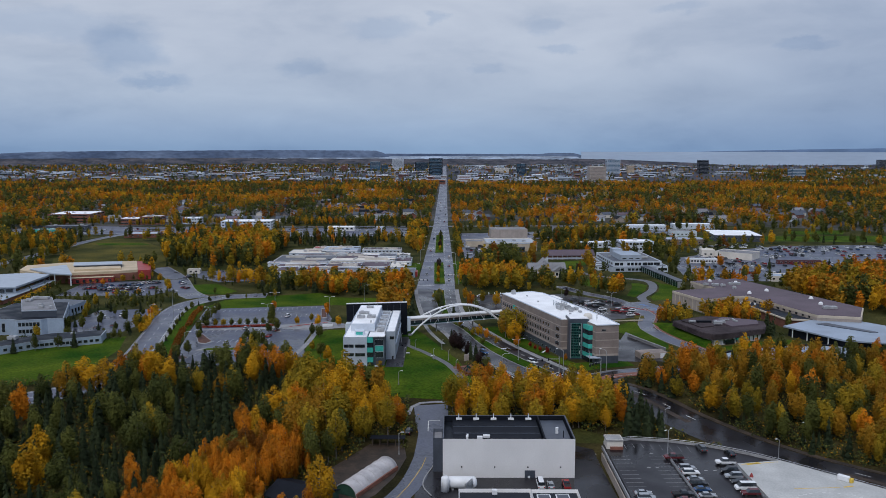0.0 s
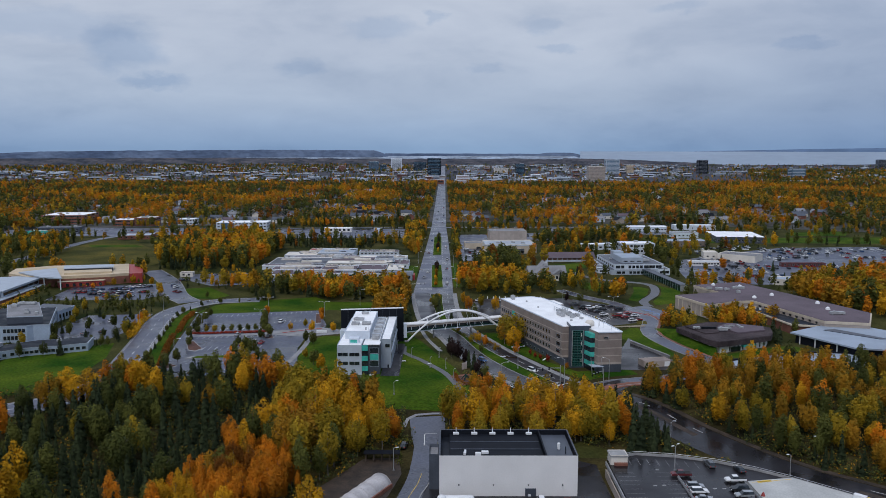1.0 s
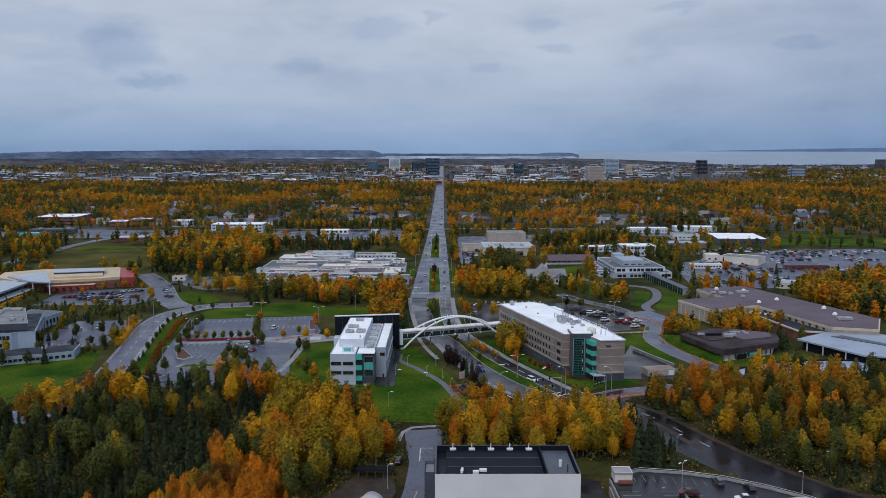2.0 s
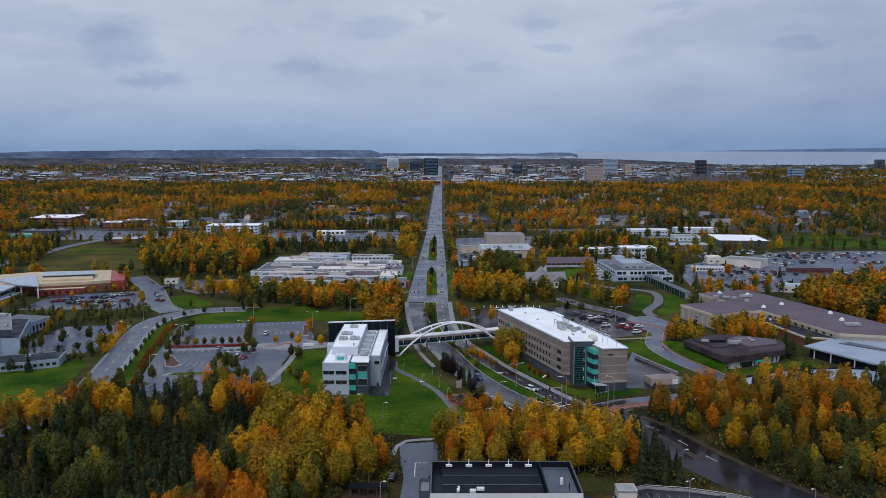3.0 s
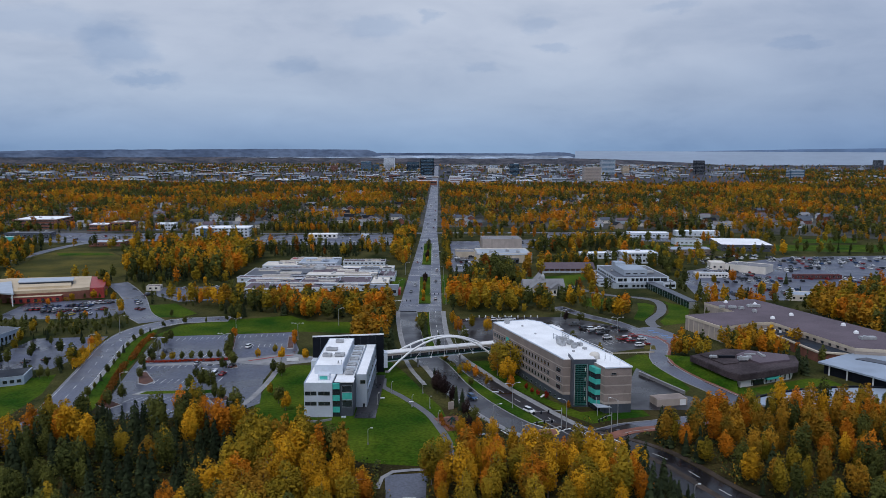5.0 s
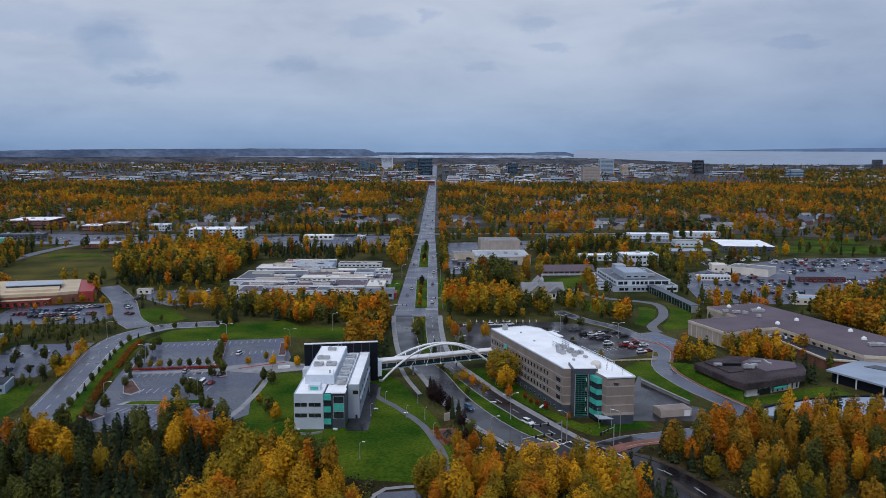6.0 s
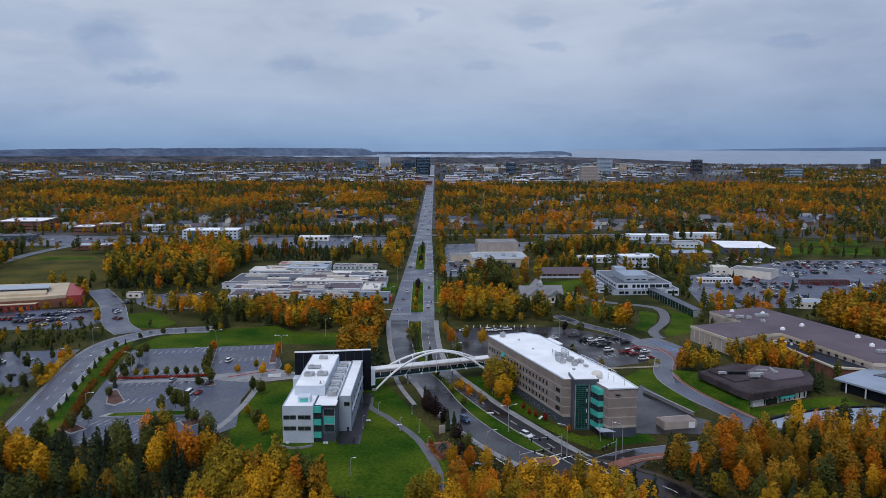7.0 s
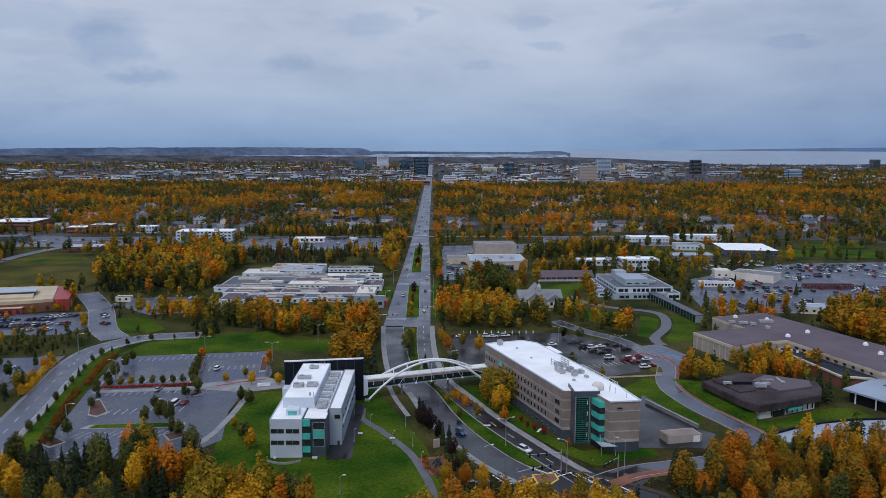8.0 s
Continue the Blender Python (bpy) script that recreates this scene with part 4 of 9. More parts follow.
def tanks():
    t = thing("gas_tank", "white horizontal storage tank on saddles", "tank", 9.3, 217.6, -6.4)
    b = B()
    tube(b, [(-4.4, 0, 2.2), (-4.1, 0, 2.2), (-3.6, 0, 2.2), (3.6, 0, 2.2), (4.1, 0, 2.2), (4.4, 0, 2.2)], [0.5, 1.25, 1.7, 1.7, 1.25, 0.5], 20)
    part("shell", b, M["steel_white"], t, smooth=True)
    for x in (-2.6, 2.6):
        part("saddle", box(B(), x - 0.3, x + 0.3, -1.3, 1.3, 0, 1.4), M["steel"], t)
    u = thing("upright_tank", "white upright gas tank with domed top", "tank", 4.6, 215.4, -6.4)
    b = B()
    tube(b, [(0, 0, 0.6), (0, 0, 4.4), (0, 0, 4.8), (0, 0, 5.0)], [1.2, 1.2, 0.9, 0.3], 16)
    part("shell", b, M["steel_white"], u, smooth=True)
    for k in range(3):
        a = k * math.tau / 3
        part("leg", box(B(), math.cos(a) - 0.12, math.cos(a) + 0.12, math.sin(a) - 0.12, math.sin(a) + 0.12, 0, 0.8), M["steel"], u)
    f = thing("louvre_screen", "grey slatted screen beside the tank", "screen", 11.2, 213.6, -6.4, 62)
    part("frame", box(B(), -2.2, 2.2, -0.15, 0.15, 0, 4.2), M["steel"], f)
    for k in range(9):
        part("slat", box(B(), -2.1, 2.1, -0.3, -0.155, 0.4 + k * 0.42, 0.62 + k * 0.42), M["machine"], f)


tanks()


def quonset():
    t = thing("arched_shed", "pale grey fabric-covered arched storage shed", "shed", -18.2, 222.6, terrain(0, 222) - 0.2, -27.0)
    KEEP_OUT.append(np.array([(-31, 204), (-20, 202), (-8, 232), (-7, 252), (-19, 252), (-20, 240)]))
    keep_rect(-46, -25, 198, 217)
    keep_rect(-26, -6, 186, 224)
    L, R = 22.5, 3.6
    b = B()
    rows = []
    for y in np.linspace(-L / 2, L / 2, 13):
        rows.append([b.verts.new((R * math.cos(a), y, 0.2 + R * 0.95 * math.sin(a))) for a in np.linspace(0, math.pi, 17)])
    for p, q in zip(rows, rows[1:]):
        for i in range(16):
            b.faces.new((p[i], p[i + 1], q[i + 1], q[i]))
    ob = part("cover", b, M["tarp"], t, smooth=True)
    s = ob.modifiers.new("thick", "SOLIDIFY")
    s.thickness = 0.08
    for y, m in ((-L / 2 + 0.1, M["green_shed"]), (L / 2 - 0.1, M["tarp"])):
        b = B()
        f = [b.verts.new((R * 0.985 * math.cos(a), y, 0.2 + R * 0.935 * math.sin(a))) for a in np.linspace(0, math.pi, 17)]
        g = [b.verts.new((v.co.x, y + 0.12, v.co.z)) for v in f]
        b.faces.new(f)
        b.faces.new(g[::-1])
        for i in range(16):
            b.faces.new((f[i], f[i + 1], g[i + 1], g[i]))
        part("end_wall", b, m, t)
    for y in np.linspace(-L / 2, L / 2, 7):
        b = B()
        tube(b, [((R + 0.06) * math.cos(a), y, 0.2 + (R + 0.06) * 0.95 * math.sin(a)) for a in np.linspace(0, math.pi, 13)], 0.09, 6)
        part("rib", b, M["tarp"], t)
    part("base_rail", box(B(), R - 0.15, R + 0.3, -L / 2, L / 2, 0, 1.3), M["brick"], t)
    part("base_rail", box(B(), -R - 0.3, -R + 0.15, -L / 2, L / 2, 0, 0.8), M["brick"], t)
    d = thing("dark_shed", "dark-roofed low shed beside the arched shed", "shed", -33, 208, -6.3, -27)
    part("wall", box(B(), -10, 6, -6, 6, 0, 3), M["green_shed"], d)
    b = B()
    for s in (-1, 1):
        v = [b.verts.new(p) for p in ((-10.4, 0, 5.2), (6.4, 0, 5.2), (6.4, s * 6.5, 2.9), (-10.4, s * 6.5, 2.9))]
        u = [b.verts.new((p.co.x, p.co.y, p.co.z - 0.25)) for p in v]
        b.faces.new(v)
        b.faces.new(u[::-1])
        for i in range(4):
            b.faces.new((v[i], v[(i + 1) % 4], u[(i + 1) % 4], u[i]))
    part("roof", b, M["black_panel"], d)
    p = thing("pergola", "dark timber-framed open shelter by the wood", "shelter", -14, 249, terrain(0, 249))
    for x in (-5, -2.5, 0, 2.5, 5):
        part("post", box(B(), x - 0.12, x + 0.12, -1.2, -0.96, 0, 2.6), M["trunk"], p)
        part("post", box(B(), x - 0.12, x + 0.12, 0.96, 1.2, 0, 2.6), M["trunk"], p)
    part("roof", box(B(), -5.6, 5.6, -1.6, 1.6, 2.6, 2.8), M["black_panel"], p)


quonset()


# ---------------------------------------------------------------- parking deck
def parking_deck():
    Z = -2.0
    outline = [(54.3, 241.5), (63.7, 245.5), (75, 243.6), (86.2, 239.6), (96, 233.5), (104, 227), (124.2, 206.9), (140, 190), (140, 170), (54.3, 170)]
    KEEP_OUT.append(np.array(outline))
    t = thing("parking_deck", "grey open-air parking deck with wet dark surface", "parking garage", 0, 0, 0)
    part("deck", prism(B(), outline, Z - 0.6, Z), M["dark_asphalt"], t, "wet dark upper deck")
    part("lower_wall", prism(B(), [(x + (0.6 if x < 60 else -0.6), y - 0.8) for x, y in outline], -7.5, Z - 0.606), M["concrete"], t)
    # parapet with a rail, edge by edge
    for (x0, y0), (x1, y1) in zip(outline, outline[1:-1]):
        a, b = Vector((x0, y0, Z)), Vector((x1, y1, Z))
        d = (b - a).normalized()
        n = Vector((d.y, -d.x, 0)) * 0.3
        pts = [a, b, b + n, a + n]
        part("parapet", prism(B(), [(p.x, p.y) for p in pts], Z + 0.004, Z + 0.75), M["kerb"], t)
        r = B()
        tube(r, [tuple(a + n / 2 + Vector((0, 0, 1.15))), tuple(b + n / 2 + Vector((0, 0, 1.15)))], 0.07, 6)
        part("rail", r, M["steel"], t)
        k = 0.0
        while k < (b - a).length:
            q = a + d * k + n / 2
            part("post", box(B(), q.x - 0.06, q.x + 0.06, q.y - 0.06, q.y + 0.06, Z + 0.75, Z + 1.15), M["steel"], t)
            k += 4.0
    for z in (-0.95, -0.2):
        part("side_beam", box(B(), 53.5, 53.9, 170, 240, Z + z, Z + z + 0.35), M["concrete"], t)
    part("ramp_wall", box(B(), 53.1, 53.45, 170, 238, -6.5, -3.4), M["taupe_light"], t)
    for x in (71.8, 89.4):
        b = box(B(), x - 0.15, x + 0.15, 172, 232 if x < 80 else 224, Z + 0.004, Z + 0.55)
        part("divider_wall", b, M["concrete"], t)
        r = B()
        tube(r, [(x, 172, Z + 0.95), (x, 232 if x < 80 else 224, Z + 0.95)], 0.06, 6)
        part("rail", r, M["steel"], t)
    mk = B()
    for y in np.arange(196, 232, 2.75):
        box(mk, 66.2, 71.4, y - 0.05, y + 0.05, Z + 0.004, Z + 0.01)
        box(mk, 72.2, 77.0, y - 0.05, y + 0.05, Z + 0.004, Z + 0.01)
        box(mk, 55.0, 60, y - 0.05, y + 0.05, Z + 0.004, Z + 0.01)
    for x in np.arange(58, 84, 2.75):
        y = 243.5 - max(0, x - 66) * 0.2 - 0.8
        box(mk, x - 0.05, x + 0.05, y - 5, y, Z + 0.004, Z + 0.01)
    for x, y in ((64, 223), (66.5, 223), (67.5, 234), (80, 221), (82.5, 221)):
        box(mk, x - 0.5, x + 0.5, y - 0.3, y + 0.3, Z + 0.004, Z + 0.01)
    tagged(part("bay_lines", mk, M["kerb"], t), kind="stuff")
    part("pale_deck", prism(B(), [(90.0, 224.0), (103.5, 226.4), (123.6, 206.4), (139.4, 189.4), (139.4, 171), (90.0, 171)], Z + 0.004, Z + 0.9), M["deck_pale"], t, "pale coated raised deck")
    for a, b, wd in (((91, 223.2), (102.5, 225.2), 0.25), ((92.5, 223.4), (96.8, 224.4), 1.2), ((113, 207.5), (116, 208.3), 0.6), ((99, 206.5), (112, 207.4), 0.25)):
        d = (Vector(b) - Vector(a)).normalized()
        n = Vector((-d.y, d.x)) * wd / 2
        part("yellow_marking", prism(B(), [tuple(p) for p in (Vector(a) - n, Vector(b) - n, Vector(b) + n, Vector(a) + n)], Z + 0.903, Z + 0.912), M["paint_yellow"], t, "yellow painted deck line")
    y = B()
    for k in range(14):
        a = radians(20 + k * 10)
        x0, y0 = 106 + 11 * math.cos(a), 196 + 8 * math.sin(a)
        box(y, x0 - 0.5, x0 + 0.5, y0 - 0.1, y0 + 0.1, Z + 0.904, Z + 0.914)
    tagged(part("white_marking", y, M["paint_white"], t, "faded white dashed arc"), kind="stuff")
    s = thing("stair_tower", "pale concrete stair tower at the deck corner", "stair tower", 57.2, 240.0, Z)
    walls(s, "wall", -2.6, 2.4, -2.4, 2.0, -4.5, 3.0, M["cream"], M["concrete"], lip=0.3)
    part("cornice", box(B(), -2.8, 2.6, -2.6, 2.2, 2.5, 2.85), M["kerb"], s)
    part("bench_rail", box(B(), -1.6, 2.3, -3.3, -2.5, 0.0, 0.8), M["brick"], s)
    b = thing("barrier_block", "white plastic barrier block by the deck edge", "barrier", 115.2, 212.0, Z + 0.9, -45)
    part("body", box(B(), -1.6, 1.6, -0.6, 0.6, 0, 1.5), M["steel_white"], b, bevel=0.15)
    part("panel", box(B(), 1.65, 2.5, -0.6, 0.6, 0, 1.2), M["paint_yellow"], b, "yellow panel", bevel=0.1)
    c = thing("traffic_cones", "red traffic marker on the deck divider", "marker", 90.6, 214.5, Z + 0.9)
    v = B()
    tube(v, [(0, 0, 0), (0, 0, 1.1)], [0.6, 0.15], 8)
    part("cone", v, M["red_panel"], c)


parking_deck()


# ---------------------------------------------------------------- white three-storey building with dark slab wall
def white_building():
    t = thing("white_office_building", "white-panelled three-storey building with teal glass strip", "building", -38.0, 325.0, -0.8)
    keep_rect(-44, -12, 318, 386)
    H = 13.2
    walls(t, "wall_west", 0, 9.9, 0, 55, 0, H, M["shaded_white_panel"], M["white_roof"], lip=0.35)
    walls(t, "wall_centre", 9.92, 17.0, 1.2, 55, 0, H - 0.15, M["slate"], M["white_roof"], lip=0.35)
    walls(t, "wall_east", 17.02, 21.0, 10.5, 55, 0, H, M["pale_panel"], M["white_roof"], lip=0.35)
    part("roof_edge", box(B(), 12.5, 17.3, 0.5, 5.5, H - 0.14, H + 0.2), M["white_roof"], t)
    # stacked teal and dark glass strip
    for k in range(6):
        z = 0.25 + k * 2.1
        part("glass_panel", box(B(), 9.8, 12.4, 0.35, 1.19, z, z + 2.05), M["teal_glass" if k % 2 else "glass"], t)
    # dark bay with big windows, teal between
    for k, (z, h, g) in enumerate(((4.0, 2.6, "glass"), (6.7, 2.6, "teal_glass"), (9.4, 2.4, "glass"))):
        window(t, 14.9, 1.17, z, 3.6, h, 0, glass=g, frame_mat="pale_panel")
    for z in (4.9, 8.6):
        for x in (2.3, 7.0):
            window(t, x, -0.01, z, 4.2, 1.5)
        window(t, -0.01, 6, z, 5.0, 1.5, -90)
        for y in range(14, 54, 8):
            window(t, -0.01, y, z, 4.0, 1.5, -90)
    window(t, 19.6, 10.49, 9.6, 2.0, 1.5)
    window(t, 19.9, 10.49, 0.6, 0.9, 1.8)
    for z in (4.9, 8.6):
        for y in range(15, 54, 7):
            window(t, 21.01, y, z, 3.6, 1.3, 90)
    part("canopy_band", box(B(), 21.004, 21.4, 12, 52, 7.2, 7.7), M["white_panel"], t)
    # penthouse and roof plant
    walls(t, "penthouse", 2.0, 12.2, 11.5, 52, H - 0.3, H + 3.2, M["white_panel"], M["white_roof"], lip=0.2)
    for x, y, w, d in ((5, 24, 3.4, 3.2), (9.6, 24.5, 3.6, 3.6), (5.5, 33, 4.6, 2.4), (7, 46, 3.2, 2), (10.4, 14, 0.5, 0.5)):
        machine(t, x, y, H + 3.1, w, d, 1.0)
    for y in (13, 21, 29, 37, 45):
        machine(t, 14.6, y, H - 0.45, 3.0, 4.2, 1.6)
        part("duct", box(B(), 12.6, 16.4, y + 3.0, y + 3.7, H - 0.3, H + 1.2), M["white_panel"], t)
    part("stair_hood", box(B(), 4.4, 8.4, 3.6, 7.4, H - 0.3, H + 1.9), M["white_panel"], t, bevel=0.06)
    part("hood_panel", box(B(), 5.0, 7.8, 3.55, 3.597, H + 0.1, H + 1.3), M["teal_glass"], t)
    part("light_frame", box(B(), 5.4, 7.6, 9.0, 10.4, H - 0.3, H + 0.5), M["machine"], t)
    for x, y in ((11.8, 12), (9, 50), (10.2, 50)):
        p = B()
        tube(p, [(x, y, H + 3), (x, y, H + 5)], 0.08, 6)
        part("mast", p, M["steel"], t)
    # ground floor plinth and curved retaining wall
    part("plinth", box(B(), 0.6, 9.6, -0.3, -0.006, 0, 0.9), M["concrete"], t)
    r = B()
    line = [Vector((-0.5 + 10.5 * k / 12, -3.2 - 2.2 * math.sin(k / 12 * math.pi), 0)) for k in range(13)]
    a, b = offset_line(line, -0.2), offset_line(line, 0.2)
    for i in range(12):
        q = [(a[i].x, a[i].y), (b[i].x, b[i].y), (b[i + 1].x, b[i + 1].y), (a[i + 1].x, a[i + 1].y)]
        prism(r, q, -0.5, 1.5)
    part("retaining_wall", r, M["concrete"], t, "curved concrete retaining wall")
    part("terrace", box(B(), 17.5, 25.0, -1.5, 52, -0.2, 0.9), M["dark_asphalt"], t, "dark paved terrace")
    for x, y in ((13.5, -0.6), (14.2, -0.6), (1.5, -0.5)):
        part("utility_box", box(B(), x - 0.4, x + 0.4, y - 0.4, y + 0.4, 0.0, 1.3), M["white_panel"], t)
    s = thing("slab_wall", "tall dark charcoal slab wall behind the white building", "wall", 0, 0, -0.6)
    a, b = Vector((-43.0, 377.2)), Vector((-14.0, 381.6))
    d = (b - a).normalized()
    n = Vector((-d.y, d.x)) * 1.2
    cor = [tuple(p) for p in (a, b, b + n, a + n)]
    part("wall", prism(B(), cor, 0, 16.6), M["black_panel"], s)
    part("coping", prism(B(), [tuple(Vector(p) + (Vector(p) - (a + b + n) / 2) * 0.004) for p in cor], 16.604, 16.95), M["steel_white"], s, "thin white coping")
    for k in range(1, 9):
        q = a + (b - a) * k / 9
        part("joint", box(B(), q.x - 0.06, q.x + 0.06, q.y - 0.1, q.y + 0.05, 0.5, 16.5), M["slate"], s)
    part("link", prism(B(), [(-43.0, 377), (-38, 377), (-38, 372), (-43.0, 372)], 0.0, 8.0), M["white_panel"], s)


white_building()


# ---------------------------------------------------------------- footbridge and arch
def footbridge():
    t = thing("footbridge", "enclosed white footbridge with glazed sides", "footbridge", 0, 0, 0)
    a, b = Vector((-14.2, 382.2, 0)), Vector((39.5, 402.0, 0))
    d = (b - a).normalized()
    n = Vector((-d.y, d.x, 0))

    def slab(w0, w1, z0a, z1a, z0b, z1b, s0=0.0, s1=1.0):
        bm = B()
        p, q = a.lerp(b, s0), a.lerp(b, s1)
        lo = lambda s, u, v: u + (v - u) * s
        vs = []
        for base, s in ((p, s0), (q, s1)):
            for w in (w0, w1):
                for zl, zr in ((z0a, z0b), (z1a, z1b)):
                    c = base + n * w
                    vs.append(bm.verts.new((c.x, c.y, lo(s, zl, zr))))
        for f in ((0, 1, 3, 2), (4, 6, 7, 5), (0, 4, 5, 1), (2, 3, 7, 6), (1, 5, 7, 3), (0, 2, 6, 4)):
            bm.faces.new([vs[i] for i in f])
        return bm

    part("deck", slab(0, 4.2, 4.0, 4.8, 4.5, 5.3), M["pale_panel"], t)
    part("roof", slab(-0.25, 4.45, 7.5, 7.95, 7.5, 7.95), M["plant_wall"], t)
    part("upper_band", slab(0.0, 4.2, 6.6, 7.496, 6.65, 7.496), M["taupe_light"], t)
    part("core_glass", slab(0.16, 4.04, 4.804, 6.596, 5.304, 6.646), M["glass"], t)
    for k in range(15):
        s = k / 14
        part("mullion", slab(0.02, 0.155, 4.804, 6.596, 5.304, 6.646, max(0, s - 0.0025), min(1, s + 0.0025)), M["pale_panel"], t)
    part("sill_band", slab(-0.05, -0.003, 4.5, 5.2, 5.0, 5.6), M["green_glass"], t)
    part("end_wall", slab(-0.4, 4.6, 1.6, 8.2, 4.4, 8.1, 0.0, 0.03), M["white_panel"], t)
    for s in (0.28, 0.62):
        c = a.lerp(b, s) + n * 2.1
        p = B()
        tube(p, [(c.x, c.y, -0.2), (c.x, c.y, 4.4)], 0.35, 10)
        part("pier", p, M["concrete"], t)
    r = thing("bridge_arch", "slender white steel arch spanning the footbridge", "arch", 0, 0, 0)
    ribs = (((-12.6, 380.8, -0.3), (12.4, 389.6, 13.2), (36.2, 396.4, -0.4)), ((-14.0, 393.0, 2.4), (12.4, 392.0, 13.2), (37.0, 408.0, 0.0)))

    def rib_at(c, s):
        p, q, u = (Vector(v) for v in c)
        mid = 2 * q - (p + u) / 2
        return p * (1 - s) ** 2 + mid * 2 * s * (1 - s) + u * s * s

    for c in ribs:
        bm = B()
        tube(bm, [tuple(rib_at(c, k / 40)) for k in range(41)], 0.42, 10)
        part("rib", bm, M["steel_white"], r, smooth=True)
    for k in range(8, 33, 4):
        bm = B()
        tube(bm, [tuple(rib_at(ribs[0], k / 40)), tuple(rib_at(ribs[1], k / 40))], 0.2, 8)
        part("cross_tie", bm, M["steel_white"], r)
    for k, s in enumerate((0.12, 0.25, 0.37, 0.48, 0.6, 0.71, 0.82, 0.92)):
        foot = a.lerp(b, s) + n * -0.3 + Vector((0, 0, 4.4 + s * 0.5))
        head = rib_at(ribs[0], 0.16 + 0.68 * s)
        bm = B()
        tube(bm, [tuple(head), tuple(foot)], 0.09, 6)
        hg = part("hanger", bm, M["steel_white"], r)
        part("anchor", box(B(), foot.x - 0.35, foot.x + 0.35, foot.y - 0.45, foot.y + 0.1, foot.z - 0.4, foot.z + 0.25), M["steel_white"], hg)
    for c in ribs:
        for p in (c[0], c[2]):
            part("footing", box(B(), p[0] - 0.9, p[0] + 0.9, p[1] - 0.9, p[1] + 0.9, -0.6, 0.6), M["concrete"], r)


footbridge()


# ---------------------------------------------------------------- long taupe office block
ROOF_UNITS = ((20, -9.5, 5.0, 1.8, 1.5), (27, -12.4, 3.0, 1.8, 1.4), (25.5, -13.8, 2.2, 1.6, 1.6), (19.5, -13.2, 2.6, 2.0, 1.7), (16.5, -13.6, 2.2, 2.2, 1.2), (14, -12, 1.6, 1.6, 0.9), (16.5, -16, 2.4, 1.4, 1.3), (11, -15, 1.6, 1.2, 0.8), (9, -9, 0.8, 0.8, 0.6), (40, -8, 0.7, 0.7, 0.5), (55, -9, 0.7, 0.7, 0.5), (62.5, -5, 1.8, 1.8, 2.0))


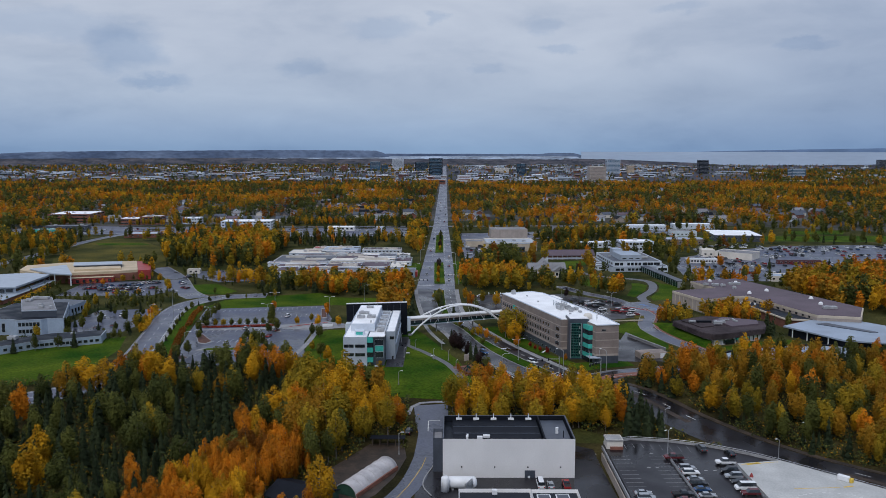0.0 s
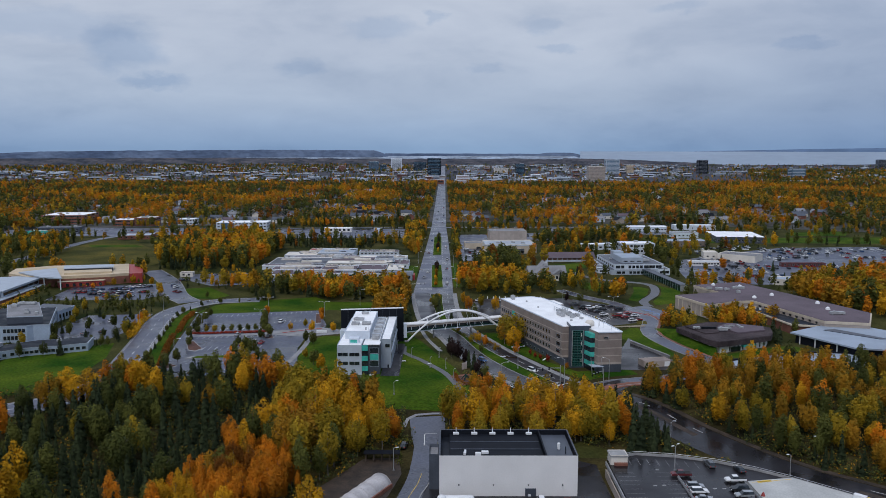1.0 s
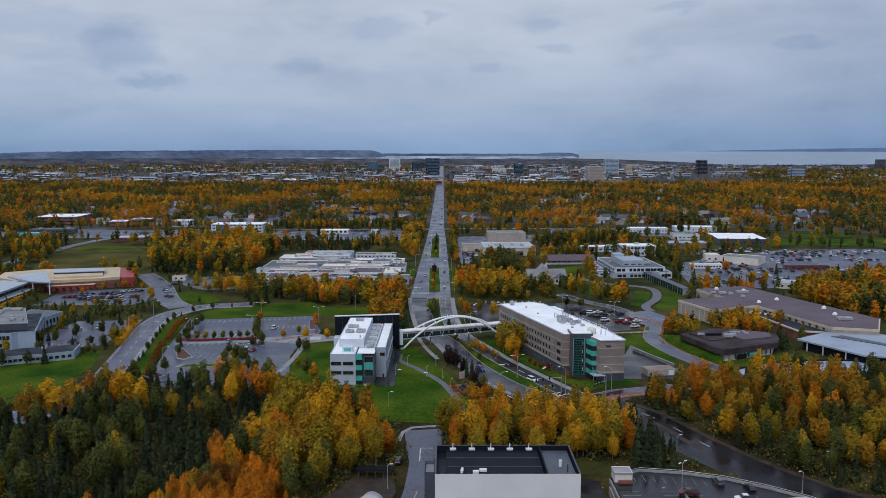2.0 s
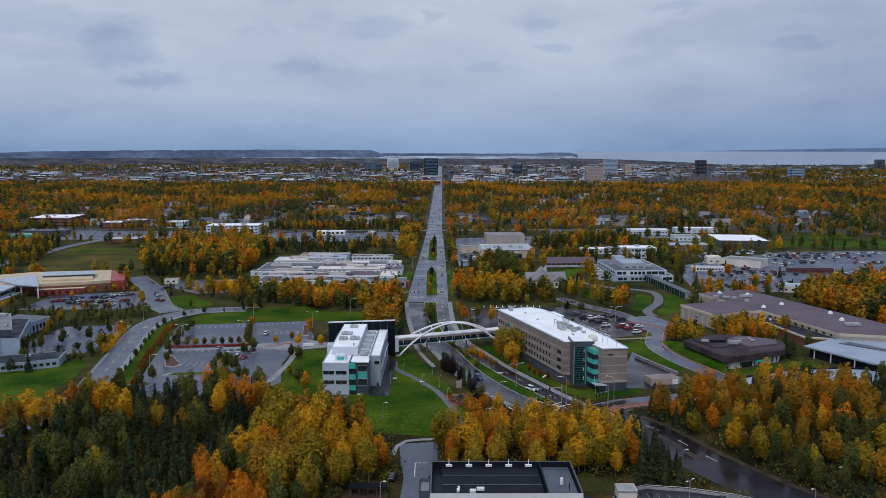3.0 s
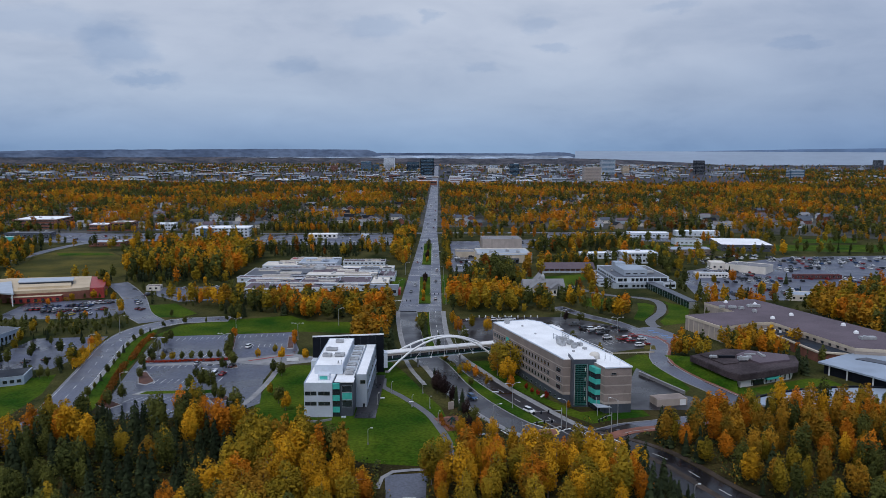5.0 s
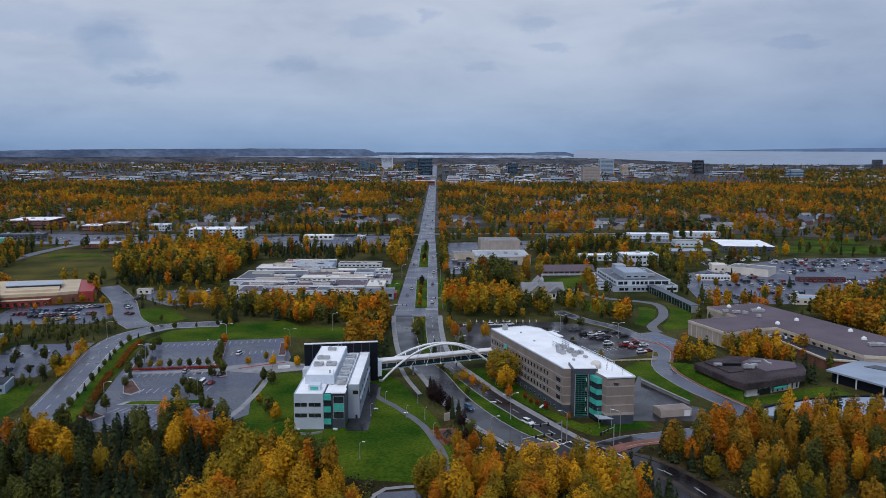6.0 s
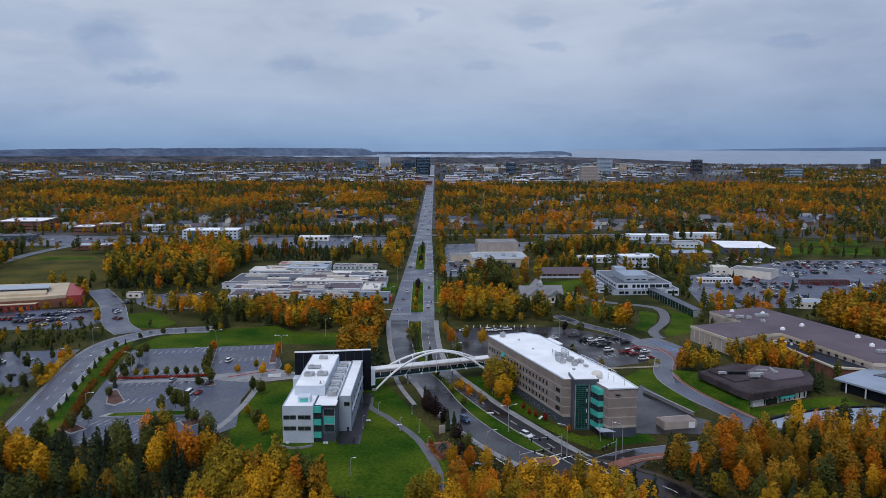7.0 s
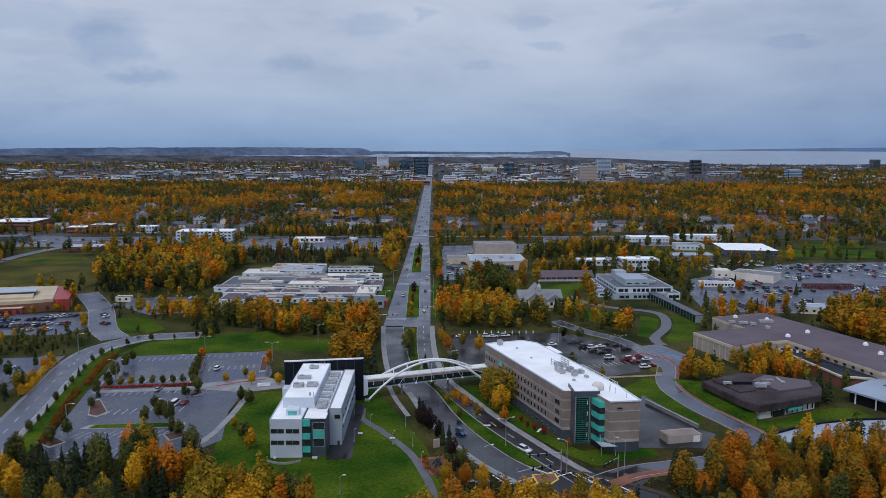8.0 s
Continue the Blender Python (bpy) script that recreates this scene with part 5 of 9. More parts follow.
def long_block():
    # local x runs along the long street wall towards the bridge, local y into the block; the fronts are skewed to the street wall
    org, far = Vector((55.0, 340.2)), Vector((33.4, 402.7))
    d = (far - org).normalized()
    t = thing("long_office_block", "taupe masonry four-storey office block with white roof", "building", org.x, org.y, -0.3, math.degrees(math.atan2(d.y, d.x)))
    KEEP_OUT.append(np.array([(50, 320), (84, 322), (84, 336), (72, 402), (58, 422), (28, 404)]))
    L, H = 66.1, 16.8
    along, out = Vector((-0.28, -0.96)), Vector((-0.96, 0.28))      # along the skewed fronts, and straight out of them

    def at(p, a=0.0, o=0.0):
        return tuple(Vector(p) + along * a + out * o)

    def block(name, pts, z0, z1, m, label="", swell=1.0):
        c = sum((Vector(q) for q in pts), Vector((0, 0))) / len(pts)
        return part(name, prism(B(), [tuple(c + (Vector(q) - c) * swell) for q in pts], z0, z1), M[m], t, label)

    def front(name, p, a0, a1, o0, o1, z0, z1, m, label=""):
        return block(name, [at(p, a0, o0), at(p, a1, o0), at(p, a1, o1), at(p, a0, o1)], z0, z1, m, label)

    def edge(p, q, z0, z1, m="white_panel", thick=0.35):
        p, q = Vector(p), Vector(q)
        n = Vector((-(q - p).y, (q - p).x)).normalized() * thick
        return block("parapet", [tuple(p), tuple(q), tuple(q + n), tuple(p + n)], z0, z1, m)

    main = [(0.0, 0.0), (-5.9, -20.5), (60.0, -20.5), (L, -16.5), (L, 0.0)]
    end = [(-15.0, -8.6), (-17.0, -18.3), (2.0, -20.3), (2.0, -8.6)]
    wing = [(44.0, -20.4), (44.0, -23.4), (54.5, -23.4), (54.5, -20.4)]
    # masonry courses: alternating bands, each proud or set back
    bands = [(0, 3.6, "slate", 0), (3.6, 4.5, "taupe_light", 1), (4.5, 7.0, "taupe", 0), (7.0, 7.4, "taupe_light", 1), (7.4, 10.2, "taupe", 0),
             (10.2, 10.6, "taupe_light", 1), (10.6, 13.6, "taupe", 0), (13.6, 14.0, "taupe_light", 1), (14.0, H, "taupe", 0)]
    for z0, z1, m, proud in bands:
        block("wall_band", main, z0, z1, m, "", 1.002 if proud else 1.0)
        block("end_band", end, z0, z1, m, "", 1.006 if proud else 1.0)
    block("rear_wing", wing, 0, H - 0.2, "taupe")
    block("roof", main, H + 0.003, H + 0.12, "white_roof", "bright white roof membrane", 0.99)
    block("roof", wing, H - 0.196, H + 0.10, "white_roof", "", 0.98)
    block("end_roof", end, H + 0.130, H + 0.2, "white_roof", "", 0.97)
    ring = [main[0], main[4], main[3], main[2], (5.0, -20.5)]
    for p, q in zip(ring, ring[1:]):
        edge(q, p, H + 0.002, H + 0.42)
    for p, q in ((end[0], end[1]), (end[1], end[2])):
        edge(q, p, H + 0.002, H + 0.4)
    # street wall windows: wide ones at the end, small ones in a row, teal stair glass near the bridge
    for z in (4.8, 7.9, 11.2):
        window(t, 3.6, 0.03, z, 3.6, 1.8, 180)
        for x in [12.0 + 2.75 * k for k in range(13)] + [53.5 + 2.6 * k for k in range(5)]:
            window(t, x, 0.03, z, 1.45, 1.75, 180)
    for k in range(14):
        window(t, 6 + k * 4.1, 0.02, 0.9, 1.6, 1.0, 180, glass="green_glass")
    for k in range(6):
        part("stair_glass", box(B(), 48.6, 51.2, 0.07, 0.4, 2.0 + k * 2.0, 3.9 + k * 2.0), M["teal_glass" if k % 2 else "green_glass"], t)
    # dark stair tower with a glazed front, teal glass strip beside the masonry end
    p, q = (-4.9, -1.4), (-7.4, -9.5)
    tower = [p, q, at(q, 0, -9), at(p, 0, -9)]
    block("tower", tower, 0, H + 1.2, "slate", "dark slate stair tower")
    block("tower_roof", tower, H + 1.204, H + 1.4, "white_roof", "", 0.94)
    front("tower_glass", p, 0.7, 5.0, 0.004, 0.1, 1.2, H - 0.8, "green_glass", "green glazed stairwell")
    for a in (0.45, 5.0):
        front("glass_jamb", p, a, a + 0.25, 0.004, 0.34, 1.0, H - 0.6, "steel")
    for z in (0.95, H - 0.8):
        front("glass_rail", p, 0.71, 4.99, 0.104, 0.34, z, z + 0.24, "teal_rail")
    for k in range(21):
        front("louvre", p, 0.71, 4.99, 0.105, 0.3, 1.5 + k * 0.69, 1.6 + k * 0.69, "teal_rail")
    for k in range(1, 4):
        front("mullion", p, 0.7 + k * 1.07, 0.78 + k * 1.07, 0.11, 0.26, 1.2, H - 0.8, "slate")
    for k in range(4):
        front("stair_lamp", p, 4.3, 4.5, 0.31, 0.38, 2.9 + 3.6 * k, 4.2 + 3.6 * k, "lamp")
    for k in range(8):
        block("glass_panel", [(-11.6, -6.9), (-12.1, -8.58), (0, -8.58), (0, -6.9)], 0.4 + k * 1.95, 2.3 + k * 1.95, "teal_glass" if k % 2 else "glass")
    q = at(end[0], 3.2, 0.03)
    window(t, q[0], q[1], 14.4, 1.9, 0.8, -106)
    part("entrance_canopy", prism(B(), [(-12.4, -5.4), (-15.1, -8.5), (-18.4, -9.6), (-17.0, -4.8)][::-1], 3.4, 3.6), M["pale_panel"], t, "pale entrance canopy")
    for x, y in ((-16.8, -5.1), (-18.0, -9.3)):
        b = B()
        tube(b, [(x, y, 0), (x + 1.4, y, 6.8)], 0.1, 6)
        part("canopy_post", b, M["steel"], t)
    # roof plant: air handlers beside an open screen, ducts, vents, a cream drum and masts
    for x, y, w, dd, h in ROOF_UNITS:
        machine(t, x, y, H + 0.12, w, dd, h)
    for x in (24.0, 26.8, 29.6):
        part("screen_post", box(B(), x - 0.08, x + 0.08, -15.1, -14.94, H + 0.1, H + 2.6), M["steel"], t)
        part("screen_post", box(B(), x - 0.08, x + 0.08, -11.1, -10.94, H + 0.1, H + 2.6), M["steel"], t)
    for z in (1.0, 1.7, 2.4):
        part("screen_rail", box(B(), 23.9, 29.7, -15.2, -15.11, H + z, H + z + 0.28), M["pale_panel"], t)
        part("screen_rail", box(B(), 23.9, 29.7, -10.93, -10.84, H + z, H + z + 0.14), M["pale_panel"], t)
    for x in range(-2, 24, 3):
        part("rail_post", box(B(), x - 0.05, x + 0.05, -19.4, -19.3, H + 0.1, H + 1.5), M["steel_white"], t)
    part("roof_rail", box(B(), -2, 22, -19.41, -19.29, H + 1.504, H + 1.6), M["steel_white"], t)
    b = B()
    tube(b, [(-2.4, -11.6, H), (-2.4, -11.6, H + 1.8), (-2.4, -11.6, H + 2.4), (-2.4, -11.6, H + 2.7)], [1.9, 1.9, 1.4, 0.3], 20)
    part("dome", b, M["cream"], t, "cream domed drum", smooth=True)
    for x, y in ((-13.5, -15.5), (-8.5, -14.5), (-6.5, -13.5), (-4.5, -15)):
        b = B()
        tube(b, [(x, y, H), (x, y, H + 2.4)], 0.07, 6)
        part("mast", b, M["steel"], t)
    g = thing("low_store", "low taupe outbuilding in the side yard", "shed", 89, 336, 0, 12)
    walls(g, "wall", 0, 12, 0, 6, 0, 2.6, M["taupe_light"], M["taupe"], lip=0.2)
    part("door", box(B(), 9, 11.4, -0.08, -0.004, 0, 2.2), M["steel_white"], g)


long_block()

# ---------------------------------------------------------------- campus and town buildings
def simple(name, label, category, x, y, rz, w, d, h, wall, roof, floors=1, per=0, win=(1.6, 1.3), band=False, sides=True, z=0.0, lip=0.5, units=0, glass="glass"):
    """A flat-roofed building by its front left corner: walls, roof, windows floor by floor, rooftop units."""
    t = thing(name, label, category, x, y, z, rz)
    m = pose(x, y, 0, 0, 0, rz)
    KEEP_OUT.append(np.array([tuple((m @ Vector((*c, 0))).xy) for c in ((-3, -3), (w + 3, -3), (w + 3, d + 3), (-3, d + 3))]))
    walls(t, "wall", 0, w, 0, d, -0.5, h, M[wall], M[roof], lip)
    fh = h / floors
    for f in range(floors):
        zz = f * fh + fh * 0.32
        if band:
            window(t, w / 2, -0.01, zz, w * 0.9, win[1], 0, glass=glass)
            if sides:
                window(t, -0.01, d / 2, zz, d * 0.88, win[1], -90, glass=glass)
                window(t, w + 0.01, d / 2, zz, d * 0.88, win[1], 90, glass=glass)
        elif per:
            window_row(t, (0.8, -0.01), (w - 0.8, -0.01), per, zz, win[0], win[1], 0, glass=glass)
            if sides:
                k = max(1, int(per * d / w))
                window_row(t, (-0.01, d - 0.8), (-0.01, 0.8), k, zz, win[0], win[1], -90, glass=glass)
                window_row(t, (w + 0.01, 0.8), (w + 0.01, d - 0.8), k, zz, win[0], win[1], 90, glass=glass)
    rnd = random.Random(int(x * 7 + y))
    for k in range(units):
        machine(t, w * (0.15 + 0.7 * rnd.random()), d * (0.2 + 0.6 * rnd.random()), h - lip + 0.1, 1.6 + 2 * rnd.random(), 1.4 + 1.5 * rnd.random(), 1.0 + 0.8 * rnd.random())
    return t


def sports_centre():
    t = thing("sports_centre", "sprawling sports centre with mauve gravel roof", "building", 0, 0, 0)
    foot = [(137.6, 461.5), (147, 433), (163.7, 442.7), (175.6, 445), (190.5, 392.5), (210, 387.5), (223, 411), (190.4, 506), (158.6, 495.6), (166.2, 471)]
    KEEP_OUT.append(np.array(foot + [(138, 461)]))
    c = Vector((178, 455))
    part("wall", prism(B(), foot, -0.5, 6.3), M["taupe_light"], t)
    part("fascia", prism(B(), [tuple(Vector(p) + (Vector(p) - c).normalized() * 0.25) for p in foot], 6.304, 7.6), M["beige"], t, "pale concrete fascia band")
    part("roof", prism(B(), [tuple(Vector(p) - (Vector(p) - c).normalized() * 0.5) for p in foot], 7.604, 7.72), M["purple_roof"], t, "mauve-grey gravel roof")
    for x, y in ((170, 494), (184, 488), (192, 460), (207, 436), (179, 452), (205, 420)):
        b = B()
        tube(b, [(x, y, 7.7), (x, y, 8.6), (x, y, 9.2)], [1.3, 1.1, 0.2], 8)
        part("roof_vent", b, M["steel_white"], t)
    for x, y, w, d in ((163, 480, 3, 1.6), (168, 478, 4, 2), (172, 476, 2.6, 2), (181, 482, 7, 2.6), (204, 408, 7, 3.0), (176, 468, 2, 2)):
        machine(t, x, y, 7.7, w, d, 1.4)
    low = [(175.4, 444.4), (169.4, 440.4), (176.6, 397.2), (189.6, 393.4)]
    part("lower_wall", prism(B(), low, -0.4, 4.2), M["brick"], t, "red-brown lower wall")
    part("lower_fascia", prism(B(), [(175.5, 444.6), (168.8, 440.6), (176.2, 396.4), (189.8, 393.0)], 4.204, 4.9), M["beige"], t)
    part("lower_deck", prism(B(), [(175.2, 443.6), (169.8, 440), (177.1, 398), (189.2, 394.4)], 4.904, 5.0), M["dark_roof"], t, "dark lower roof")
    for k in range(7):
        q = Vector((147.6, 433.2)).lerp(Vector((138.4, 460.6)), (k + 0.5) / 7)
        part("wall_pier", box(B(), q.x - 0.7, q.x + 0.1, q.y - 0.25, q.y + 0.25, 0, 6.2), M["beige"], t)
    for k in range(4):
        q = Vector((149, 434.6)).lerp(Vector((162.4, 442.4)), (k + 0.5) / 4)
        part("window_bay", box(B(), q.x - 1.1, q.x + 1.1, q.y - 0.9, q.y - 0.3, 1.0, 3.4), M["glass"], t)
    for k in range(10):
        q = Vector((176.6, 441.6)).lerp(Vector((189.8, 396.6)), (k + 0.5) / 10)
        part("clerestory", box(B(), q.x - 0.35, q.x + 0.2, q.y - 1.7, q.y + 1.7, 5.2, 6.2), M["glass"], t)
    for x, y in ((173.5, 436), (175, 433)):
        b = B()
        tube(b, [(x, y, 5.0), (x, y, 5.9)], 0.6, 8)
        part("roof_vent", b, M["steel_white"], t)


sports_centre()


def brown_hall():
    t = thing("low_brown_hall", "low dark-roofed hall with overhanging brown fascia", "building", 0, 0, 0)
    base = [(119, 386.8), (125.4, 364), (128.4, 359.6), (133, 361.6), (153.6, 371.4), (157, 378), (159.6, 386.6), (144.4, 395), (136.4, 397.4)]
    KEEP_OUT.extend((np.array(base), np.array([(112, 400), (118, 352), (128, 348), (158, 356), (158, 372), (132, 366), (122, 396)])))
    c = Vector((140, 382))
    part("wall", prism(B(), base, -0.5, 3.2), M["plant_wall"], t)
    grow = lambda k: [tuple(Vector(p) + (Vector(p) - c).normalized() * k) for p in base]
    part("fascia", prism(B(), grow(2.2), 3.204, 5.6), M["brown_roof"], t, "deep brown-black fascia")
    part("roof", prism(B(), grow(1.7), 5.604, 5.75), M["brown_roof"], t)
    part("raised_roof", prism(B(), [(136, 386), (141, 372.6), (155.6, 378), (158, 386), (144, 393.4)], 5.754, 6.5), M["purple_roof"], t, "raised grey roof")
    part("raised_roof", prism(B(), [(121, 387), (126, 372), (133, 374.6), (132, 389)], 5.754, 6.2), M["brown_roof"], t)
    part("roof_duct", box(B(), 127, 134, 381.2, 382.4, 6.204, 7.2), M["black_panel"], t)
    for x, y, w, d, h in ((135.5, 377, 4, 2.2, 1.5), (139, 379.5, 2.2, 1.6, 1.1), (146, 382, 1.6, 1.4, 0.9), (141.5, 385, 4.6, 0.7, 0.8), (146, 385.6, 0.7, 4.2, 0.8), (124.5, 381, 3, 1.6, 1.0)):
        machine(t, x, y, 6.45, w, d, h)
    for k in range(9):
        p = Vector((133, 361.6)).lerp(Vector((153.6, 371.4)), 0.03 + k * 0.115)
        part("wall_slot", box(B(), p.x - 0.25, p.x + 0.25, p.y - 0.2, p.y + 0.1, 0.4, 2.6), M["glass"], t)
    part("entrance_glass", prism(B(), [(134.4, 361.7), (139.4, 364.1), (139.2, 364.5), (134.2, 362.1)], 0.1, 2.3), M["glass"], t)
    part("door_canopy", prism(B(), [(140.4, 363.2), (147, 366.4), (146.4, 368), (139.8, 364.8)], 1.9, 2.7), M["teal_glass"], t, "teal entrance canopy")
    b = B()
    rows = [[b.verts.new((*p, z)) for p, z in (((x0, y0), 0.08), ((x0 * 0.5 + x1 * 0.5, y0 * 0.5 + y1 * 0.5), 1.5), ((x1, y1), 2.5), ((x1 + 1, y1 + 0.4), -0.3))] for (x0, y0), (x1, y1) in
            (((112, 409), (120, 397)), ((112.6, 400), (118.9, 388)), ((115.5, 383), (121.6, 376)), ((119.8, 363), (125.1, 364)), ((124, 350.5), (127, 360)))]
    for p, q in zip(rows, rows[1:]):
        for i in range(3):
            b.faces.new((p[i], p[i + 1], q[i + 1], q[i]))
    tagged(part("grass_bank", b, M["grass"]), "green grass bank between the loop road and the hall", "lawn", kind="structure")
    u = thing("blue_roof_pavilion", "low pavilion under a pale blue metal roof", "building", 0, 0, 0)
    foot = [(168.6, 380.5), (184, 351), (206, 344), (226, 370), (212, 390), (192, 396.5)]
    KEEP_OUT.append(np.array(foot))
    c = Vector((190, 372))
    part("wall", prism(B(), [tuple(Vector(p) - (Vector(p) - c).normalized() * 2.5) for p in foot], -0.5, 4.0), M["black_panel"], u)
    part("roof", prism(B(), foot, 4.2, 4.9), M["blue_roof"], u)
    part("roof_light", prism(B(), [(186, 384), (203, 366), (207, 366), (192, 386)], 4.904, 5.2), M["slate"], u)
    for x, y in ((171.6, 376.6), (175.4, 369.4), (180.6, 359.4)):
        part("brace", box(B(), x - 0.2, x + 0.2, y - 0.2, y + 0.2, -0.2, 4.2), M["steel_white"], u)
    g = thing("curved_canopy", "low curved canopy with a pale reflective roof", "canopy", 0, 0, 0)
    pts = [(124.2, 340.6), (136, 347.4), (148.4, 352.6), (160, 355.4), (172, 356.4), (186, 355), (186, 338), (165, 335), (146, 333.6), (124, 336)]
    KEEP_OUT.append(np.array(pts))
    part("wall", prism(B(), [(x, y + 0.4) for x, y in pts], -0.4, 0.6), M["plant_wall"], g)
    part("roof", prism(B(), pts, 0.604, 1.0), M["blue_roof"], g)
    part("dark_band", prism(B(), [(124.2, 340.7), (136, 347.5), (148.4, 352.7), (160, 355.5), (172, 356.5), (186, 355.1), (186, 355.9), (172, 357.3), (160, 356.3), (148.2, 353.5), (135.6, 348.3), (123.8, 341.5)], 0.2, 1.6), M["black_panel"], g)


brown_hall()


def terrace_office():
    t = thing("terraced_office", "pale grey terraced office with ribbon windows", "building", 124.0, 582.0, 0, 3)
    KEEP_OUT.append(np.array([(118, 575), (172, 576), (176, 650), (118, 650)]))
    walls(t, "wall", 2, 36, 0, 58, -0.5, 3.8, M["pale_panel"], M["slate"], lip=0.4)
    walls(t, "wall", 5, 41, 2.5, 56, 3.5, 7.4, M["white_panel"], M["slate"], lip=0.4)
    walls(t, "wall", 36.02, 44, -3, 20, -0.5, 4.6, M["white_panel"], M["slate"], lip=0.4)
    walls(t, "penthouse", 12, 28, 10, 34, 7.1, 11.2, M["pale_panel"], M["blue_roof"], lip=0.3)
    walls(t, "penthouse", 12.6, 20, 34.02, 44, 7.1, 12.6, M["pale_panel"], M["blue_roof"], lip=0.3)
    for k in range(5):                      # terraces that step down on the west side
        walls(t, "terrace", -5.6 + k * 1.4, 1.98 + k * 0.0, 8 + k * 10, 17.9 + k * 10, -0.5, 3.0 + 0.3 * k, M["white_panel"], M["slate"], lip=0.4)
        window(t, -1.8 + k * 0.7, 7.99 + k * 10, 1.0, 5.4 - k * 0.9, 1.3)
        window(t, -5.61 + k * 1.4, 13 + k * 10, 1.0, 7.6, 1.3, -90)
    for x, w in ((7.5, 3.4), (10.9, 2.4), (16.2, 2.2), (19.0, 2.2), (21.8, 2.2), (24.6, 2.2), (28.4, 3.6), (32.6, 4.4), (37.4, 4.4)):
        window(t, x, 2.49, 4.3, w, 2.2)
        if x < 34:
            window(t, x, -0.01, 0.7, w, 1.9)
    for y in range(8, 54, 6):
        window(t, 4.99, y, 4.4, 4.6, 1.6, -90)
    window(t, 40, -3.01, 1.2, 6.8, 1.9)
    window(t, 35.99, 6, 1.0, 4.0, 1.6, -90)
    for x in (15, 20, 25):
        window(t, x, 9.99, 8.0, 3.2, 0.9)
    machine(t, 33, 20, 7.1, 5, 4, 1.6)
    machine(t, 34, 40, 7.1, 4, 3, 1.4)
    machine(t, 9, 30, 7.1, 2, 2, 1.0)
    g = thing("glazed_walkway", "long green-glazed walkway stepping down the lawn", "walkway", 0, 0, 0)
    a, b = Vector((151, 584)), Vector((158.5, 515))
    d = (b - a).normalized()
    n = Vector((-d.y, d.x)) * 2.4
    KEEP_OUT.append(np.array([tuple(p) for p in (a - n * 2, b - n * 2, b + n * 2, a + n * 2)]))
    part("glass_wall", prism(B(), [tuple(p) for p in (a - n, b - n, b + n, a + n)], 0.2, 4.0), M["green_glass"], g)
    part("roof", prism(B(), [tuple(p) for p in (a - n * 1.1, b - n * 1.1, b + n * 1.1, a + n * 1.1)], 4.004, 4.4), M["slate"], g)
    for k in range(18):
        q = a.lerp(b, k / 17)
        part("frame_rib", prism(B(), [tuple(q - n * 1.04 - d * 0.12), tuple(q - n * 1.04 + d * 0.12), tuple(q + n * 1.04 + d * 0.12), tuple(q + n * 1.04 - d * 0.12)], 0.1, 4.002), M["steel"], g)
    simple("office_annex", "white two-storey office with a flat roof", "building", 159, 698, 2, 29, 18, 9, "white_panel", "white_roof", 2, 9, (2.2, 1.8), units=2)
    simple("low_office", "long low white office behind trees", "building", 130, 724, 4, 36, 12, 5, "white_panel", "white_roof", 1, 8, (2.4, 1.6), units=2)


terrace_office()


def gable_house(name, label, x, y, rz, w, d, h, rise, wall, roof, windows=3):
    t = thing(name, label, "house", x, y, 0, rz)
    part("wall", box(B(), -w / 2, w / 2, -d / 2, d / 2, -0.3, h), M[wall], t)
    b = B()
    for s in (-1, 1):
        v = [b.verts.new(p) for p in ((-w / 2 - 0.4, 0, h + rise), (w / 2 + 0.4, 0, h + rise), (w / 2 + 0.4, s * (d / 2 + 0.5), h - 0.1), (-w / 2 - 0.4, s * (d / 2 + 0.5), h - 0.1))]
        u = [b.verts.new((p.co.x, p.co.y, p.co.z - 0.22)) for p in v]
        b.faces.new(v)
        b.faces.new(u[::-1])
        for i in range(4):
            b.faces.new((v[i], v[(i + 1) % 4], u[(i + 1) % 4], u[i]))
    part("roof", b, M[roof], t)
    for s in (-1, 1):
        g = B()
        v = [g.verts.new(p) for p in ((s * w / 2, -d / 2, h), (s * w / 2, d / 2, h), (s * w / 2, 0, h + rise - 0.1))]
        u = [g.verts.new((p.co.x - s * 0.2, p.co.y, p.co.z)) for p in v]
        g.faces.new(v)
        g.faces.new(u[::-1])
        for i in range(3):
            g.faces.new((v[i], v[(i + 1) % 3], u[(i + 1) % 3], u[i]))
        part("gable", g, M[wall], t)
    for k in range(windows):
        window(t, -w / 2 + w * (k + 0.5) / windows, -d / 2 - 0.01, h * 0.35, 1.3, 1.2)
    return t


